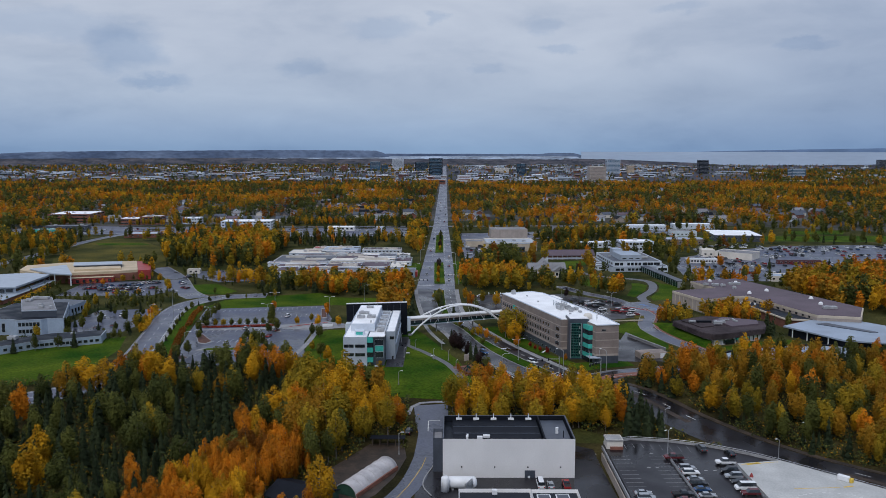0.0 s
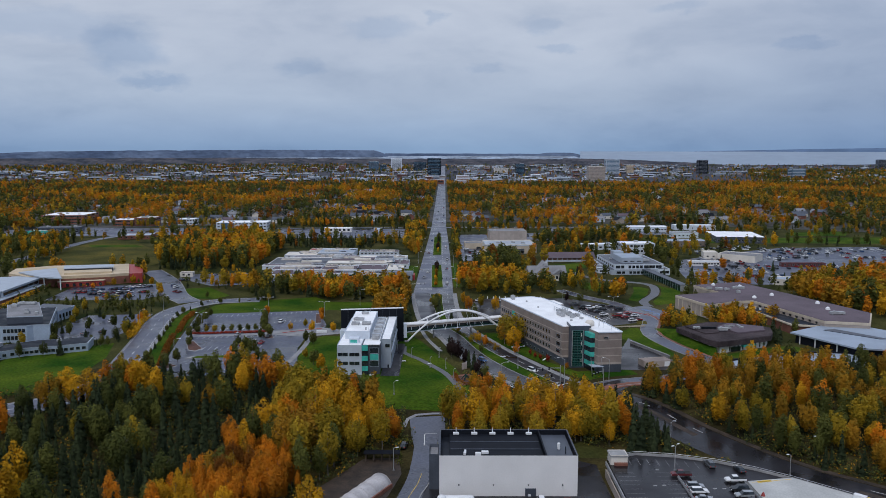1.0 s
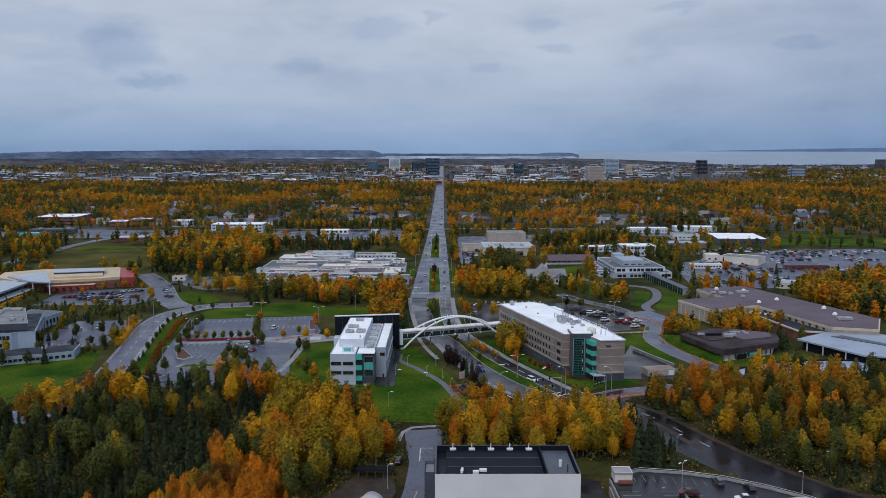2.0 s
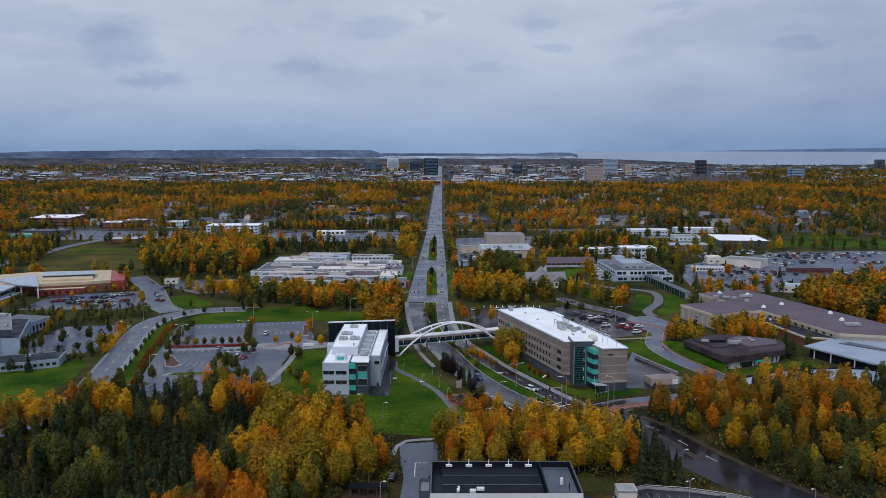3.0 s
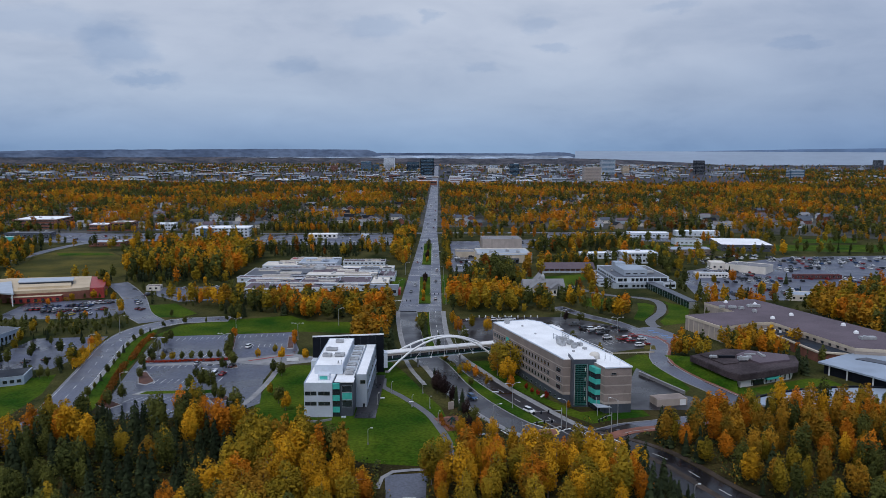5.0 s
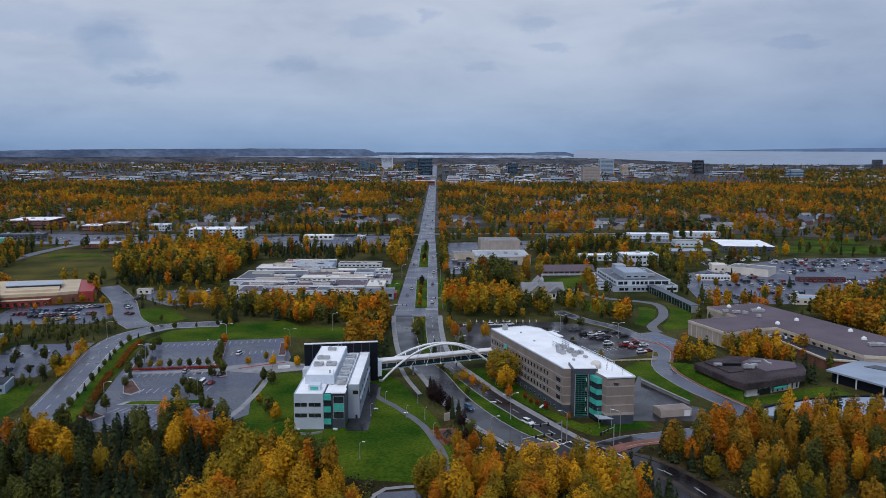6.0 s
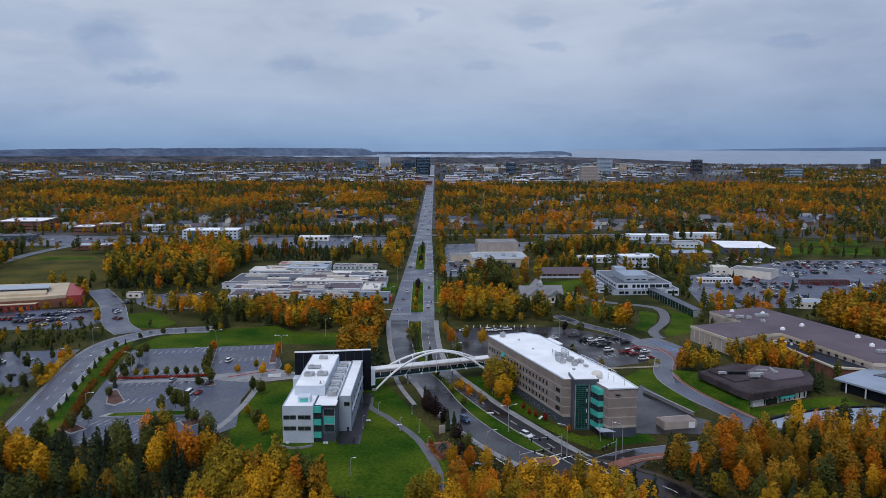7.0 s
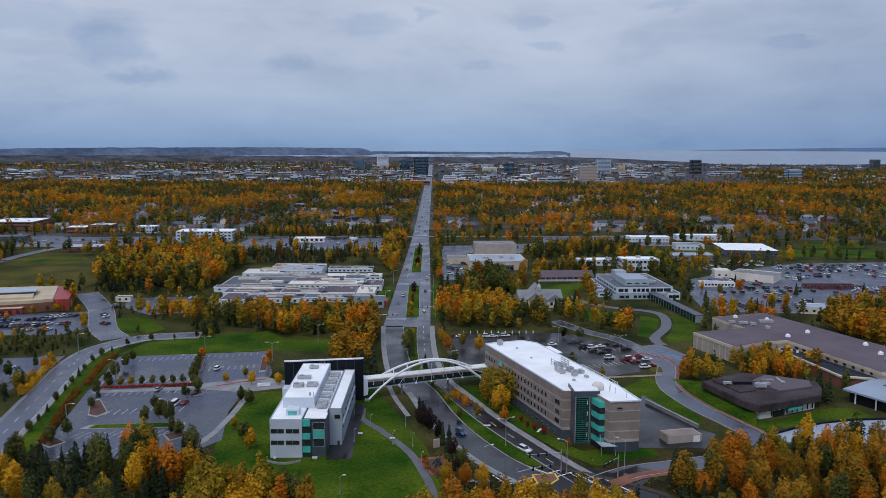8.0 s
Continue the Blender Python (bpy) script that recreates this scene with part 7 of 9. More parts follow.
def facing_out(leaves, out=None):
    """Turns the leaves' faces to the outside of the crown."""
    g = np.cross(leaves[:, 1] - leaves[:, 0], leaves[:, 2] - leaves[:, 0])
    back = (g * (outward(leaves) if out is None else out)).sum(1) < 0
    leaves[back] = leaves[back][:, ::-1]
    return leaves


def broadleaf(seed, n, size, boughs=6, slim=1.0):
    """A birch or aspen crown for a tree one metre high: a leader with upright boughs about it, each a spindle of leaf clumps of its own.
    Gives the leaves and their soft normals."""
    rng = np.random.default_rng(seed)
    turn = rng.random() * math.tau
    axis, low, high, girth = [(0.0, 0.0)], [0.26], [1.0], [0.085 * slim]
    for k in range(boughs - 1):
        a = turn + k * 2.4 + 0.5 * rng.normal()
        r = (0.062 + 0.062 * rng.random()) * slim
        axis.append((r * math.cos(a), r * math.sin(a)))
        low.append(0.15 + 0.16 * rng.random())
        high.append(0.99 - 1.5 * r / slim * (0.5 + 1.0 * rng.random()) - 0.16 * rng.random() ** 2)
        girth.append((0.062 + 0.040 * rng.random()) * slim)
    axis, low, high, girth = (np.array(v) for v in (axis, low, high, girth))
    share = girth * (high - low)
    b = rng.choice(boughs, n, p=share / share.sum())
    f = rng.beta(1.25, 1.15, n)
    a = rng.random(n) * math.tau
    ph = rng.random((boughs, 3)) * math.tau
    skin = girth[b] * 1.75 * f ** 0.40 * (1 - f) ** 0.40 * (1 + 0.20 * np.sin(2 * a + ph[b, 0] + 7 * f) + 0.16 * np.sin(3 * a + ph[b, 1] - 15 * f) + 0.10 * np.sin(31 * f + ph[b, 2]))
    rad = skin * (0.45 + 0.50 * rng.random(n) ** 0.6 + 0.34 * rng.random(n) ** 4) + 0.003
    z = low[b] + (high - low)[b] * f
    bend = 1.0 + 0.35 * (z - 0.5)
    p = np.stack([axis[b, 0] * bend + rad * np.cos(a), axis[b, 1] * bend + rad * np.sin(a), z + 0.014 * rng.normal(size=n)], 1)
    p[:, :2] += rng.normal(size=2) * 0.035 * z[:, None]
    d = np.stack([np.cos(a), np.sin(a), 1.7 * (f - 0.42)], 1)
    d /= np.linalg.norm(d, axis=1)[:, None]
    nrm = d * 0.8 + rng.normal(size=(n, 3)) * 0.5
    nrm /= np.linalg.norm(nrm, axis=1)[:, None]
    u = np.cross(nrm, rng.normal(size=(n, 3)))
    u /= np.linalg.norm(u, axis=1)[:, None]
    v = np.cross(nrm, u)
    s = size * (0.5 + 1.0 * rng.random((n, 1)))
    leaves = np.stack([p - u * s * 0.55 - v * s * 0.3, p + u * s * 0.55 - v * s * 0.25, p + v * s * 0.6], 1)
    soft = d + 0.55 * outward(leaves)
    soft /= np.linalg.norm(soft, axis=1)[:, None] + 1e-9
    return facing_out(leaves, soft), soft


def needle_tree(seed, n, girth=0.115):
    """A narrow spruce one metre high: many drooping sprays, shorter towards the tip. Gives the sprays and their soft normals."""
    rng = np.random.default_rng(seed)
    f = 1 - np.sqrt(1 - rng.random(n) * 0.985)
    a = np.arange(n) * 2.39996 + rng.normal(size=n) * 0.25
    r = (girth * (1 - f) ** 0.9 + 0.010) * (0.72 + 0.5 * rng.random(n)) * (1 + 0.16 * np.sin(2 * a + 40 * f))
    z = 0.07 + 0.91 * f
    wide = 0.42 * r + 0.008 + 0.9 / n
    tall = 0.035 + 0.6 / math.sqrt(n) * 0.16
    c, s = np.cos(a), np.sin(a)
    q = [np.stack(v, 1) for v in ((0.15 * r * c, 0.15 * r * s, z + tall), (r * c - wide * s, r * s + wide * c, z - 0.42 * r), (r * c + wide * s, r * s - wide * c, z - 0.42 * r - 0.01 * rng.random(n)))]
    leaves = np.stack(q, 1)
    soft = np.stack([c, s, 0.35 + 0 * c], 1)
    soft /= np.linalg.norm(soft, axis=1)[:, None]
    return facing_out(leaves, soft), soft


def fast_mesh(name, leaves, materials, slots=None, soft=None, tone=None):
    """A mesh of loose leaves: an n x corners x 3 array."""
    n, k, _ = leaves.shape
    me = bpy.data.meshes.new(name)
    me.vertices.add(n * k)
    me.vertices.foreach_set("co", leaves.astype(np.float32).ravel())
    me.loops.add(n * k)
    me.loops.foreach_set("vertex_index", np.arange(n * k, dtype=np.int32))
    me.polygons.add(n)
    me.polygons.foreach_set("loop_start", np.arange(0, n * k, k, dtype=np.int32))
    for m in materials:
        me.materials.append(m)
    if slots is not None:
        me.polygons.foreach_set("material_index", slots.astype(np.int32))
    me.update(calc_edges=True)
    if soft is not None:
        own = np.cross(leaves[:, 1] - leaves[:, 0], leaves[:, 2] - leaves[:, 0])
        own /= np.linalg.norm(own, axis=1)[:, None] + 1e-9
        soft = soft * 0.62 + own * 0.38
        soft /= np.linalg.norm(soft, axis=1)[:, None] + 1e-9
        at = me.attributes.new("custom_normal", "FLOAT_VECTOR", "POINT")
        at.data.foreach_set("vector", np.repeat(soft, k, 0).astype(np.float32).ravel())
    if tone is not None:
        me.attributes.new("tone", "FLOAT", "POINT").data.foreach_set("value", np.repeat(tone, k).astype(np.float32))
    return me


def inside(poly, x, y):
    """Which plan points lie within a polygon."""
    hit = np.zeros(len(x), bool)
    px, py = poly[:, 0], poly[:, 1]
    j = len(poly) - 1
    for i in range(len(poly)):
        cross = (py[i] > y) != (py[j] > y)
        with np.errstate(divide="ignore", invalid="ignore"):
            hit ^= cross & (x < (px[j] - px[i]) * (y - py[i]) / (py[j] - py[i]) + px[i])
        j = i
    return hit


def free(x, y):
    """Which plan points are clear of roads, car parks, lawns and buildings."""
    ok = np.ones(len(x), bool)
    for p in KEEP_OUT:
        ok &= ~inside(p, x, y)
    for line, half in LINES:
        for a, b in zip(line[:-1], line[1:]):
            d = b - a
            t = np.clip(((x - a[0]) * d[0] + (y - a[1]) * d[1]) / max(1e-6, d @ d), 0, 1)
            ok &= (x - a[0] - t * d[0]) ** 2 + (y - a[1] - t * d[1]) ** 2 > half * half
    return ok


MIX = {   # shares of gold, orange, amber, lime, olive, rust, spruce
    "spruce_wood": (0.05, 0.03, 0.03, 0.05, 0.16, 0.01, 0.67),
    "spruces": (0.0, 0.0, 0.02, 0.02, 0.06, 0.0, 0.90),
    "larch": (0.30, 0.52, 0.06, 0.05, 0.04, 0.03, 0.0),
    "scatter": (0.14, 0.07, 0.14, 0.14, 0.30, 0.03, 0.18),
    "gold_wood": (0.36, 0.10, 0.12, 0.20, 0.15, 0.01, 0.06),
    "east_wood": (0.17, 0.13, 0.24, 0.10, 0.23, 0.02, 0.11),
    "orange_wood": (0.20, 0.22, 0.26, 0.08, 0.14, 0.02, 0.08),
    "yellow": (0.27, 0.12, 0.12, 0.13, 0.16, 0.01, 0.19),
    "stand": (0.30, 0.12, 0.09, 0.15, 0.15, 0.0, 0.19),
    "mixed": (0.15, 0.08, 0.12, 0.15, 0.27, 0.02, 0.21),
    "green": (0.08, 0.03, 0.10, 0.17, 0.42, 0.03, 0.17),
    "farther": (0.02, 0.05, 0.22, 0.04, 0.36, 0.10, 0.21),
    "dark_green": (0.02, 0.01, 0.04, 0.10, 0.58, 0.0, 0.25),
    "far": (0.12, 0.16, 0.18, 0.05, 0.23, 0.05, 0.21),
}
KINDS = ("gold", "orange", "amber", "lime", "olive", "rust", "spruce")
WOODS = [  # outline, spacing, heights, mix, share kept
    ([(-178, 150), (-118, 150), (-118, 300), (-116, 316), (-150, 292), (-178, 284)], 5.4, (8, 15), "spruce_wood", 1.0),
    ([(-120, 150), (-60, 150), (-52, 250), (-50, 305), (-60, 326), (-106, 320), (-118, 316)], 5.4, (8, 14.5), "spruce_wood", 1.0),
    ([(-62, 150), (-30, 150), (-14, 205), (-12, 250), (-14, 286), (-44, 294), (-52, 304), (-56, 240)], 6.0, (10, 16), "gold_wood", 0.95),
    ([(6, 254), (44, 252), (56, 262), (60, 278), (50, 287), (22, 287), (14, 282), (5, 280)], 5.2, (9, 13.5), "gold_wood", 0.9),
    ([(54, 258), (70, 262), (68, 284), (58, 290)], 5.5, (7.5, 11), "gold_wood", 0.9),
    ([(62, 250), (76, 249), (78, 262), (73, 282), (64, 288)], 4.2, (10, 15.5), "spruces", 0.9),
    ([(116, 308), (160, 314), (212, 312), (205, 326), (122, 326)], 5.5, (8, 12), "spruces", 0.5),
    ([(80, 296), (92, 270), (112, 248), (140, 222), (220, 170), (300, 260), (250, 326), (180, 326), (124, 326), (104, 318), (88, 312)], 6.2, (8, 13), "east_wood", 0.95),
    ([(84, 280), (97, 259), (110, 247), (142, 219), (200, 179), (206, 186), (148, 228), (116, 256), (96, 281)], 4.4, (4, 8), "spruce_wood", 0.8),
    ([(76, 300), (92, 278), (96, 290), (86, 314)], 5.0, (7, 14), "spruce_wood", 0.9),
    ([(-112, 500), (-76, 498), (-62, 481), (-36, 479), (-20, 482), (-18, 526), (-40, 532), (-110, 536), (-128, 526)], 5.6, (8, 12), "stand", 0.95),
    ([(-86, 497), (-66, 486), (-60, 500), (-84, 505)], 5.0, (7, 12), "spruce_wood", 0.9),
    ([(-330, 878), (-262, 880), (-262, 898), (-330, 898)], 6.0, (6, 9), "mixed", 0.55),
    ([(-190, 905), (-24, 911), (-24, 919), (-190, 915)], 5.5, (6, 10), "spruce_wood", 0.65),
    ([(-200, 700), (-140, 705), (-142, 735), (-190, 740)], 6.0, (9, 14), "spruce_wood", 0.8),
    ([(7, 396), (12, 384), (22, 362), (34, 338), (40, 330), (33, 350), (22, 374), (14, 396)], 3.6, (3, 6.5), "mixed", 0.75),
    ([(-340, 840), (-200, 845), (-200, 932), (-340, 932)], 8.0, (6, 10), "mixed", 0.4),
    ([(-470, 840), (-340, 850), (-340, 935), (-470, 935)], 9.0, (6, 10), "green", 0.45),
    ([(-32, 418), (-17, 424), (-16, 500), (-34, 505), (-30, 470)], 5.5, (10, 15), "orange_wood", 0.9),
    ([(-160, 530), (-112, 512), (-112, 545), (-150, 570)], 6.0, (8, 13), "mixed", 0.8),
    ([(-240, 650), (-205, 615), (-140, 610), (-138, 730), (-180, 800), (-235, 760)], 7.0, (11, 17), "stand", 0.95),
    ([(-215, 605), (-175, 598), (-140, 600), (-140, 620), (-200, 640)], 6.0, (9, 13), "spruce_wood", 0.7),
    ([(14, 498), (46, 500), (60, 512), (56, 548), (44, 566), (24, 572), (14, 556)], 6.0, (9, 13), "gold_wood", 0.95),
    ([(48, 500), (96, 510), (92, 532), (56, 536)], 6.5, (8, 13), "mixed", 0.8),
    ([(30, 600), (62, 590), (66, 640), (40, 648)], 6.0, (9, 14), "green", 0.9),
    ([(98, 486), (118, 488), (117, 520), (100, 522)], 5.5, (8, 12), "orange_wood", 0.85),
    ([(115, 404), (131, 404), (132, 428), (119, 430)], 5.5, (7, 10), "gold_wood", 0.8),
    ([(140, 404), (166, 402), (170, 440), (150, 436), (142, 430)], 5.0, (6.5, 9.5), "yellow", 0.95),
    ([(160, 372), (168, 384), (166, 400), (158, 398)], 4.5, (8, 13), "spruce_wood", 0.9),
    ([(225, 440), (330, 380), (420, 470), (360, 590), (280, 555), (240, 530), (215, 500)], 6.0, (9, 15), "orange_wood", 0.95),
    ([(225, 330), (330, 250), (420, 380), (300, 400), (230, 400)], 6.0, (9, 15), "orange_wood", 0.9),
    ([(-200, 440), (-152, 446), (-150, 478), (-178, 482), (-232, 476), (-232, 446)], 6.0, (3, 5.5), "dark_green", 0.7),
    ([(-156, 380), (-149, 380), (-148, 470), (-156, 470)], 5.0, (5, 9), "mixed", 0.6),
    ([(-232, 345), (-176, 348), (-150, 362), (-150, 372), (-232, 362)], 7, (4, 8), "green", 0.4),
    ([(-30, 640), (-14, 640), (-13, 900), (-36, 900)], 6.0, (9, 14), "yellow", 0.8),
    ([(12, 640), (24, 660), (18, 900), (11, 900)], 6.5, (7, 12), "mixed", 0.7),
    ([(-180, 790), (-40, 795), (-40, 815), (-180, 815)], 6.0, (5, 8.5), "spruce_wood", 0.85),
    ([(-190, 938), (-14, 940), (-14, 975), (-200, 975)], 6.5, (7, 11), "mixed", 0.9),
    ([(13.5, 535), (20, 535), (20, 900), (12.5, 900)], 6.0, (4, 8), "green", 0.6),
    ([(95, 655), (135, 655), (130, 700), (90, 700)], 6.5, (8, 12), "mixed", 0.8),
    ([(110, 600), (124, 600), (120, 660), (108, 660)], 6.0, (8, 12), "mixed", 0.8),
    ([(178, 640), (205, 680), (200, 740), (180, 740), (176, 690)], 6.5, (8, 13), "green", 0.85),
    ([(90, 760), (190, 780), (190, 850), (120, 868), (95, 820)], 7.0, (8, 13), "mixed", 0.8),
    ([(-430, 600), (-358, 600), (-354, 680), (-356, 760), (-354, 800), (-430, 810)], 7.0, (6, 11), "green", 0.75),
    ([(-336, 640), (-322, 646), (-326, 700), (-338, 730)], 5.5, (7, 11), "mixed", 0.8),
    ([(-330, 598), (-290, 596), (-250, 604), (-300, 606), (-335, 615)], 6.0, (3, 6), "mixed", 0.5),
    ([(-440, 930), (-200, 935), (-200, 960), (-440, 990)], 7.0, (6, 10), "mixed", 0.2),
    ([(-310, 520), (-260, 470), (-232, 440), (-240, 420), (-330, 440)], 7.0, (3, 6), "mixed", 0.5),
    ([(160, 500), (200, 520), (230, 535), (168, 542)], 7.0, (7, 11), "mixed", 0.6),
    ([(-150, 735), (-60, 735), (-50, 790), (-170, 790)], 6, (6, 10), "spruce_wood", 0.9),
    ([(-118, 488), (-104, 488), (-100, 502), (-118, 500)], 3.5, (3, 7), "mixed", 0.9),
    ([(-420, 560), (420, 560), (520, 960), (-520, 960)], 10, (6, 13), "scatter", 0.5),
    ([(14, 400), (150, 345), (215, 345), (215, 560), (14, 560)], 9, (5, 10), "scatter", 0.28),
    ([(-240, 345), (-150, 345), (-130, 500), (-130, 600), (-320, 600), (-320, 430)], 6.8, (3, 5.5), "dark_green", 0.5),
]
tr = np.random.default_rng(11)
spots = []      # x, y, height, kind


def plant(poly, gap, hs, mix, share):
    p = np.array(poly, float)
    x0, y0 = p.min(0)
    x1, y1 = p.max(0)
    gx, gy = np.meshgrid(np.arange(x0, x1, gap), np.arange(y0, y1, gap))
    x = (gx + tr.uniform(-0.45, 0.45, gx.shape) * gap).ravel()
    y = (gy + tr.uniform(-0.45, 0.45, gy.shape) * gap).ravel()
    patchy = np.array([noise.noise((a * 0.018, b * 0.018, 5.0)) for a, b in zip(x, y)]) if mix in ("far", "farther") else 0
    ok = inside(p, x, y) & (tr.random(len(x)) < share + 0.6 * np.minimum(0, patchy)) & (y > 184) & (np.abs(x - 8) < 0.585 * y + 12)
    x, y = x[ok], y[ok]
    ok = free(x, y)
    x, y = x[ok], y[ok]
    # neighbours tend to be of one kind
    f = 0.011 if mix in ("far", "farther") else 0.045
    drift = np.array([noise.noise((a * f, b * f, 1.7)) for a, b in zip(x, y)])
    cut = np.cumsum(MIX[mix])
    even = 0.40 if mix in ("far", "farther") else 0.5
    r = np.clip(tr.random(len(x)) * even + (1 - even) * np.clip(drift * 1.5 + 0.5, 0, 1), 0, 0.999)
    kind = np.searchsorted(cut / cut[-1], r)
    h = tr.uniform(hs[0], hs[1], len(x)) * np.where(kind == 6, 0.95, 1.15)
    spots.append(np.stack([x, y, h, np.minimum(kind, 6)], 1))


for wd in WOODS:
    plant(*wd)
near_spots = np.concatenate(spots)
spots.clear()
# stands of gold birch in the spruce wood, and a slope of young larches
for cx, cy, r in ((-137, 304, 8), (-109, 254, 8), (-116, 300, 6), (-107, 296, 4), (-71, 297, 6), (-54, 301, 6), (-106, 222, 8), (-88, 224, 6), (-82, 226, 5), (-61, 249, 6), (-49, 260, 5), (-118, 222, 8), (-113, 206, 8), (-75, 251, 3), (-68, 307, 4), (-60, 303, 4), (-43, 318, 5), (-34, 306, 4), (-49, 312, 4)):
    hit = np.hypot(near_spots[:, 0] - cx, near_spots[:, 1] - cy) < r
    near_spots[hit, 3] = tr.choice([0, 0, 0, 1, 1, 3] if cy > 240 else [4, 6, 6, 6, 0], hit.sum())
    near_spots[hit, 2] = tr.uniform(12, 16.5, hit.sum())
left = (near_spots[:, 0] < -94) & (near_spots[:, 0] < -0.37 * near_spots[:, 1] - 2) & (near_spots[:, 1] < 290) & (tr.random(len(near_spots)) < 0.45)
near_spots[left, 3] = tr.choice([4, 4, 6, 6, 6], left.sum())
copse = (near_spots[:, 0] > 4) & (near_spots[:, 0] < 64) & (near_spots[:, 1] > 250) & (near_spots[:, 1] < 292) & (near_spots[:, 3] != 6)
near_spots[copse, 3] = tr.choice([0, 0, 0, 3, 3, 1, 2], copse.sum())
dell = inside(np.array([(-112, 240), (-82, 243), (-66, 228), (-70, 196), (-106, 196)], float), near_spots[:, 0], near_spots[:, 1]) & (tr.random(len(near_spots)) < 0.8)
near_spots[dell, 3] = 6
near_spots[dell, 2] = tr.uniform(7, 12, dell.sum())
SLOPE = [(-82, 184), (-73, 203), (-70, 221), (-62, 234), (-52, 249), (-38, 238), (-30, 205), (-28, 184)]
near_spots = near_spots[~inside(np.array(SLOPE, float), near_spots[:, 0], near_spots[:, 1])]
plant(SLOPE, 3.7, (7, 11), "larch", 1.0)
near_spots = np.concatenate([near_spots, *spots])
spots.clear()

HOMES = []
rh = random.Random(12)
while len(HOMES) < 200:
    y = 985 + (rh.random() ** 1.6) * 1000
    x = (rh.random() - 0.5) * 1.05 * y
    if abs(x) > 28:
        HOMES.append((x, y))
        keep_rect(x - 12, x + 12, y - 42, y + 8)
# the town's woods: dense between the houses, thinner among the roofs
plant([(-820, 960), (820, 960), (1180, 2000), (-1180, 2000)], 10.5, (8, 15), "far", 0.95)
mid_far = np.concatenate(spots)
spots.clear()
plant([(-1100, 2000), (-60, 2000), (-60, 2450), (-1400, 2450)], 21, (7, 12), "farther", 0.55)
plant([(20, 2000), (1250, 2000), (1500, 2450), (20, 2450)], 24, (6, 10), "farther", 0.4)
plant([(780, 2000), (1250, 2000), (1900, 3200), (1200, 3200)], 17, (8, 13), "farther", 0.8)
plant([(-1400, 2450), (1500, 2450), (2300, 4200), (-2300, 4200)], 38, (6, 11), "farther", 0.65)
plant([(-1700, 2900), (-60, 2900), (-60, 4250), (-2350, 4250)], 36, (8, 14), "farther", 0.9)
plant([(420, 560), (760, 900), (820, 960), (420, 960), (520, 900), (520, 850), (640, 830)], 9.5, (9, 14), "far", 0.7)
plant([(-820, 960), (-440, 960), (-430, 600), (-600, 640)], 9.5, (8, 14), "far", 0.7)
plant([(120, 935), (460, 960), (600, 975), (120, 975)], 8, (8, 14), "far", 0.8)
far_spots = np.concatenate(spots)
spots.clear()


def joined(name, label, where, broad, spruce, category="woodland"):
    """All the trees of a wood beyond counting, as one object."""
    out, slot, soft, tone = [], [], [], []
    rr = np.random.default_rng(3)
    for k in range(7):
        sel = where[where[:, 3] == k]
        shapes = spruce if k == 6 else broad
        for s, (shape, away) in enumerate(shapes):
            grp = sel[s::len(shapes)]
            if not len(grp):
                continue
            a = rr.random(len(grp)) * math.tau
            wide = ((0.82 if k == 6 else 0.90) + 0.5 * rr.random(len(grp))) * grp[:, 2]
            ca, sa = np.cos(a) * wide, np.sin(a) * wide
            L = shape[None]
            X = L[..., 0] * ca[:, None, None] - L[..., 1] * sa[:, None, None] + grp[:, 0][:, None, None]
            Y = L[..., 0] * sa[:, None, None] + L[..., 1] * ca[:, None, None] + grp[:, 1][:, None, None]
            z0 = np.array([terrain(px, py) for px, py in grp[:, :2]])
            Z = L[..., 2] * grp[:, 2][:, None, None] + z0[:, None, None] - 0.1
            out.append(np.stack([X, Y, Z], -1).reshape(-1, shape.shape[1], 3))
            slot.append(np.full(len(out[-1]), k))
            tone.append(np.repeat(rr.random(len(grp)), len(shape)))
            o = away[None]
            c, s1 = np.cos(a)[:, None], np.sin(a)[:, None]
            soft.append(np.stack([o[..., 0] * c - o[..., 1] * s1, o[..., 0] * s1 + o[..., 1] * c, o[..., 2] + 0 * c], -1).reshape(-1, 3))
    me = fast_mesh(name, np.concatenate(out), [LEAF[k] for k in KINDS], np.concatenate(slot), np.concatenate(soft), np.concatenate(tone))
    return tagged(part(name, me, None), label, category, kind="stuff")


dist = np.hypot(near_spots[:, 0] - 8, near_spots[:, 1] - 150)
order = np.argsort(dist)
seen_wedge = np.abs(near_spots[order][:, 0] - 8) < 0.60 * (near_spots[order][:, 1] - 20)
order = np.concatenate([order[seen_wedge], order[~seen_wedge]])
n_single = 298
single, rest = near_spots[order[:n_single]], near_spots[order[n_single:]]
close = rest[rest[:, 1] < 345]
middle = rest[rest[:, 1] >= 345]
joined("near_wood", "dense autumn birch and spruce wood", close, [broadleaf(20 + k, 1500, 0.036, 6 + k % 3) for k in range(6)], [needle_tree(40 + k, 190) for k in range(4)])
joined("middle_wood", "autumn trees between the campus buildings", middle, [broadleaf(50 + k, 205, 0.082, 5 + k % 3, 1.05) for k in range(6)], [needle_tree(60 + k, 80) for k in range(4)])
joined("town_wood", "gold and green woods among the houses", mid_far, [broadleaf(70 + k, 46, 0.125, 3 + k % 3, 1.2) for k in range(8)], [needle_tree(80 + k, 20, 0.16) for k in range(4)])
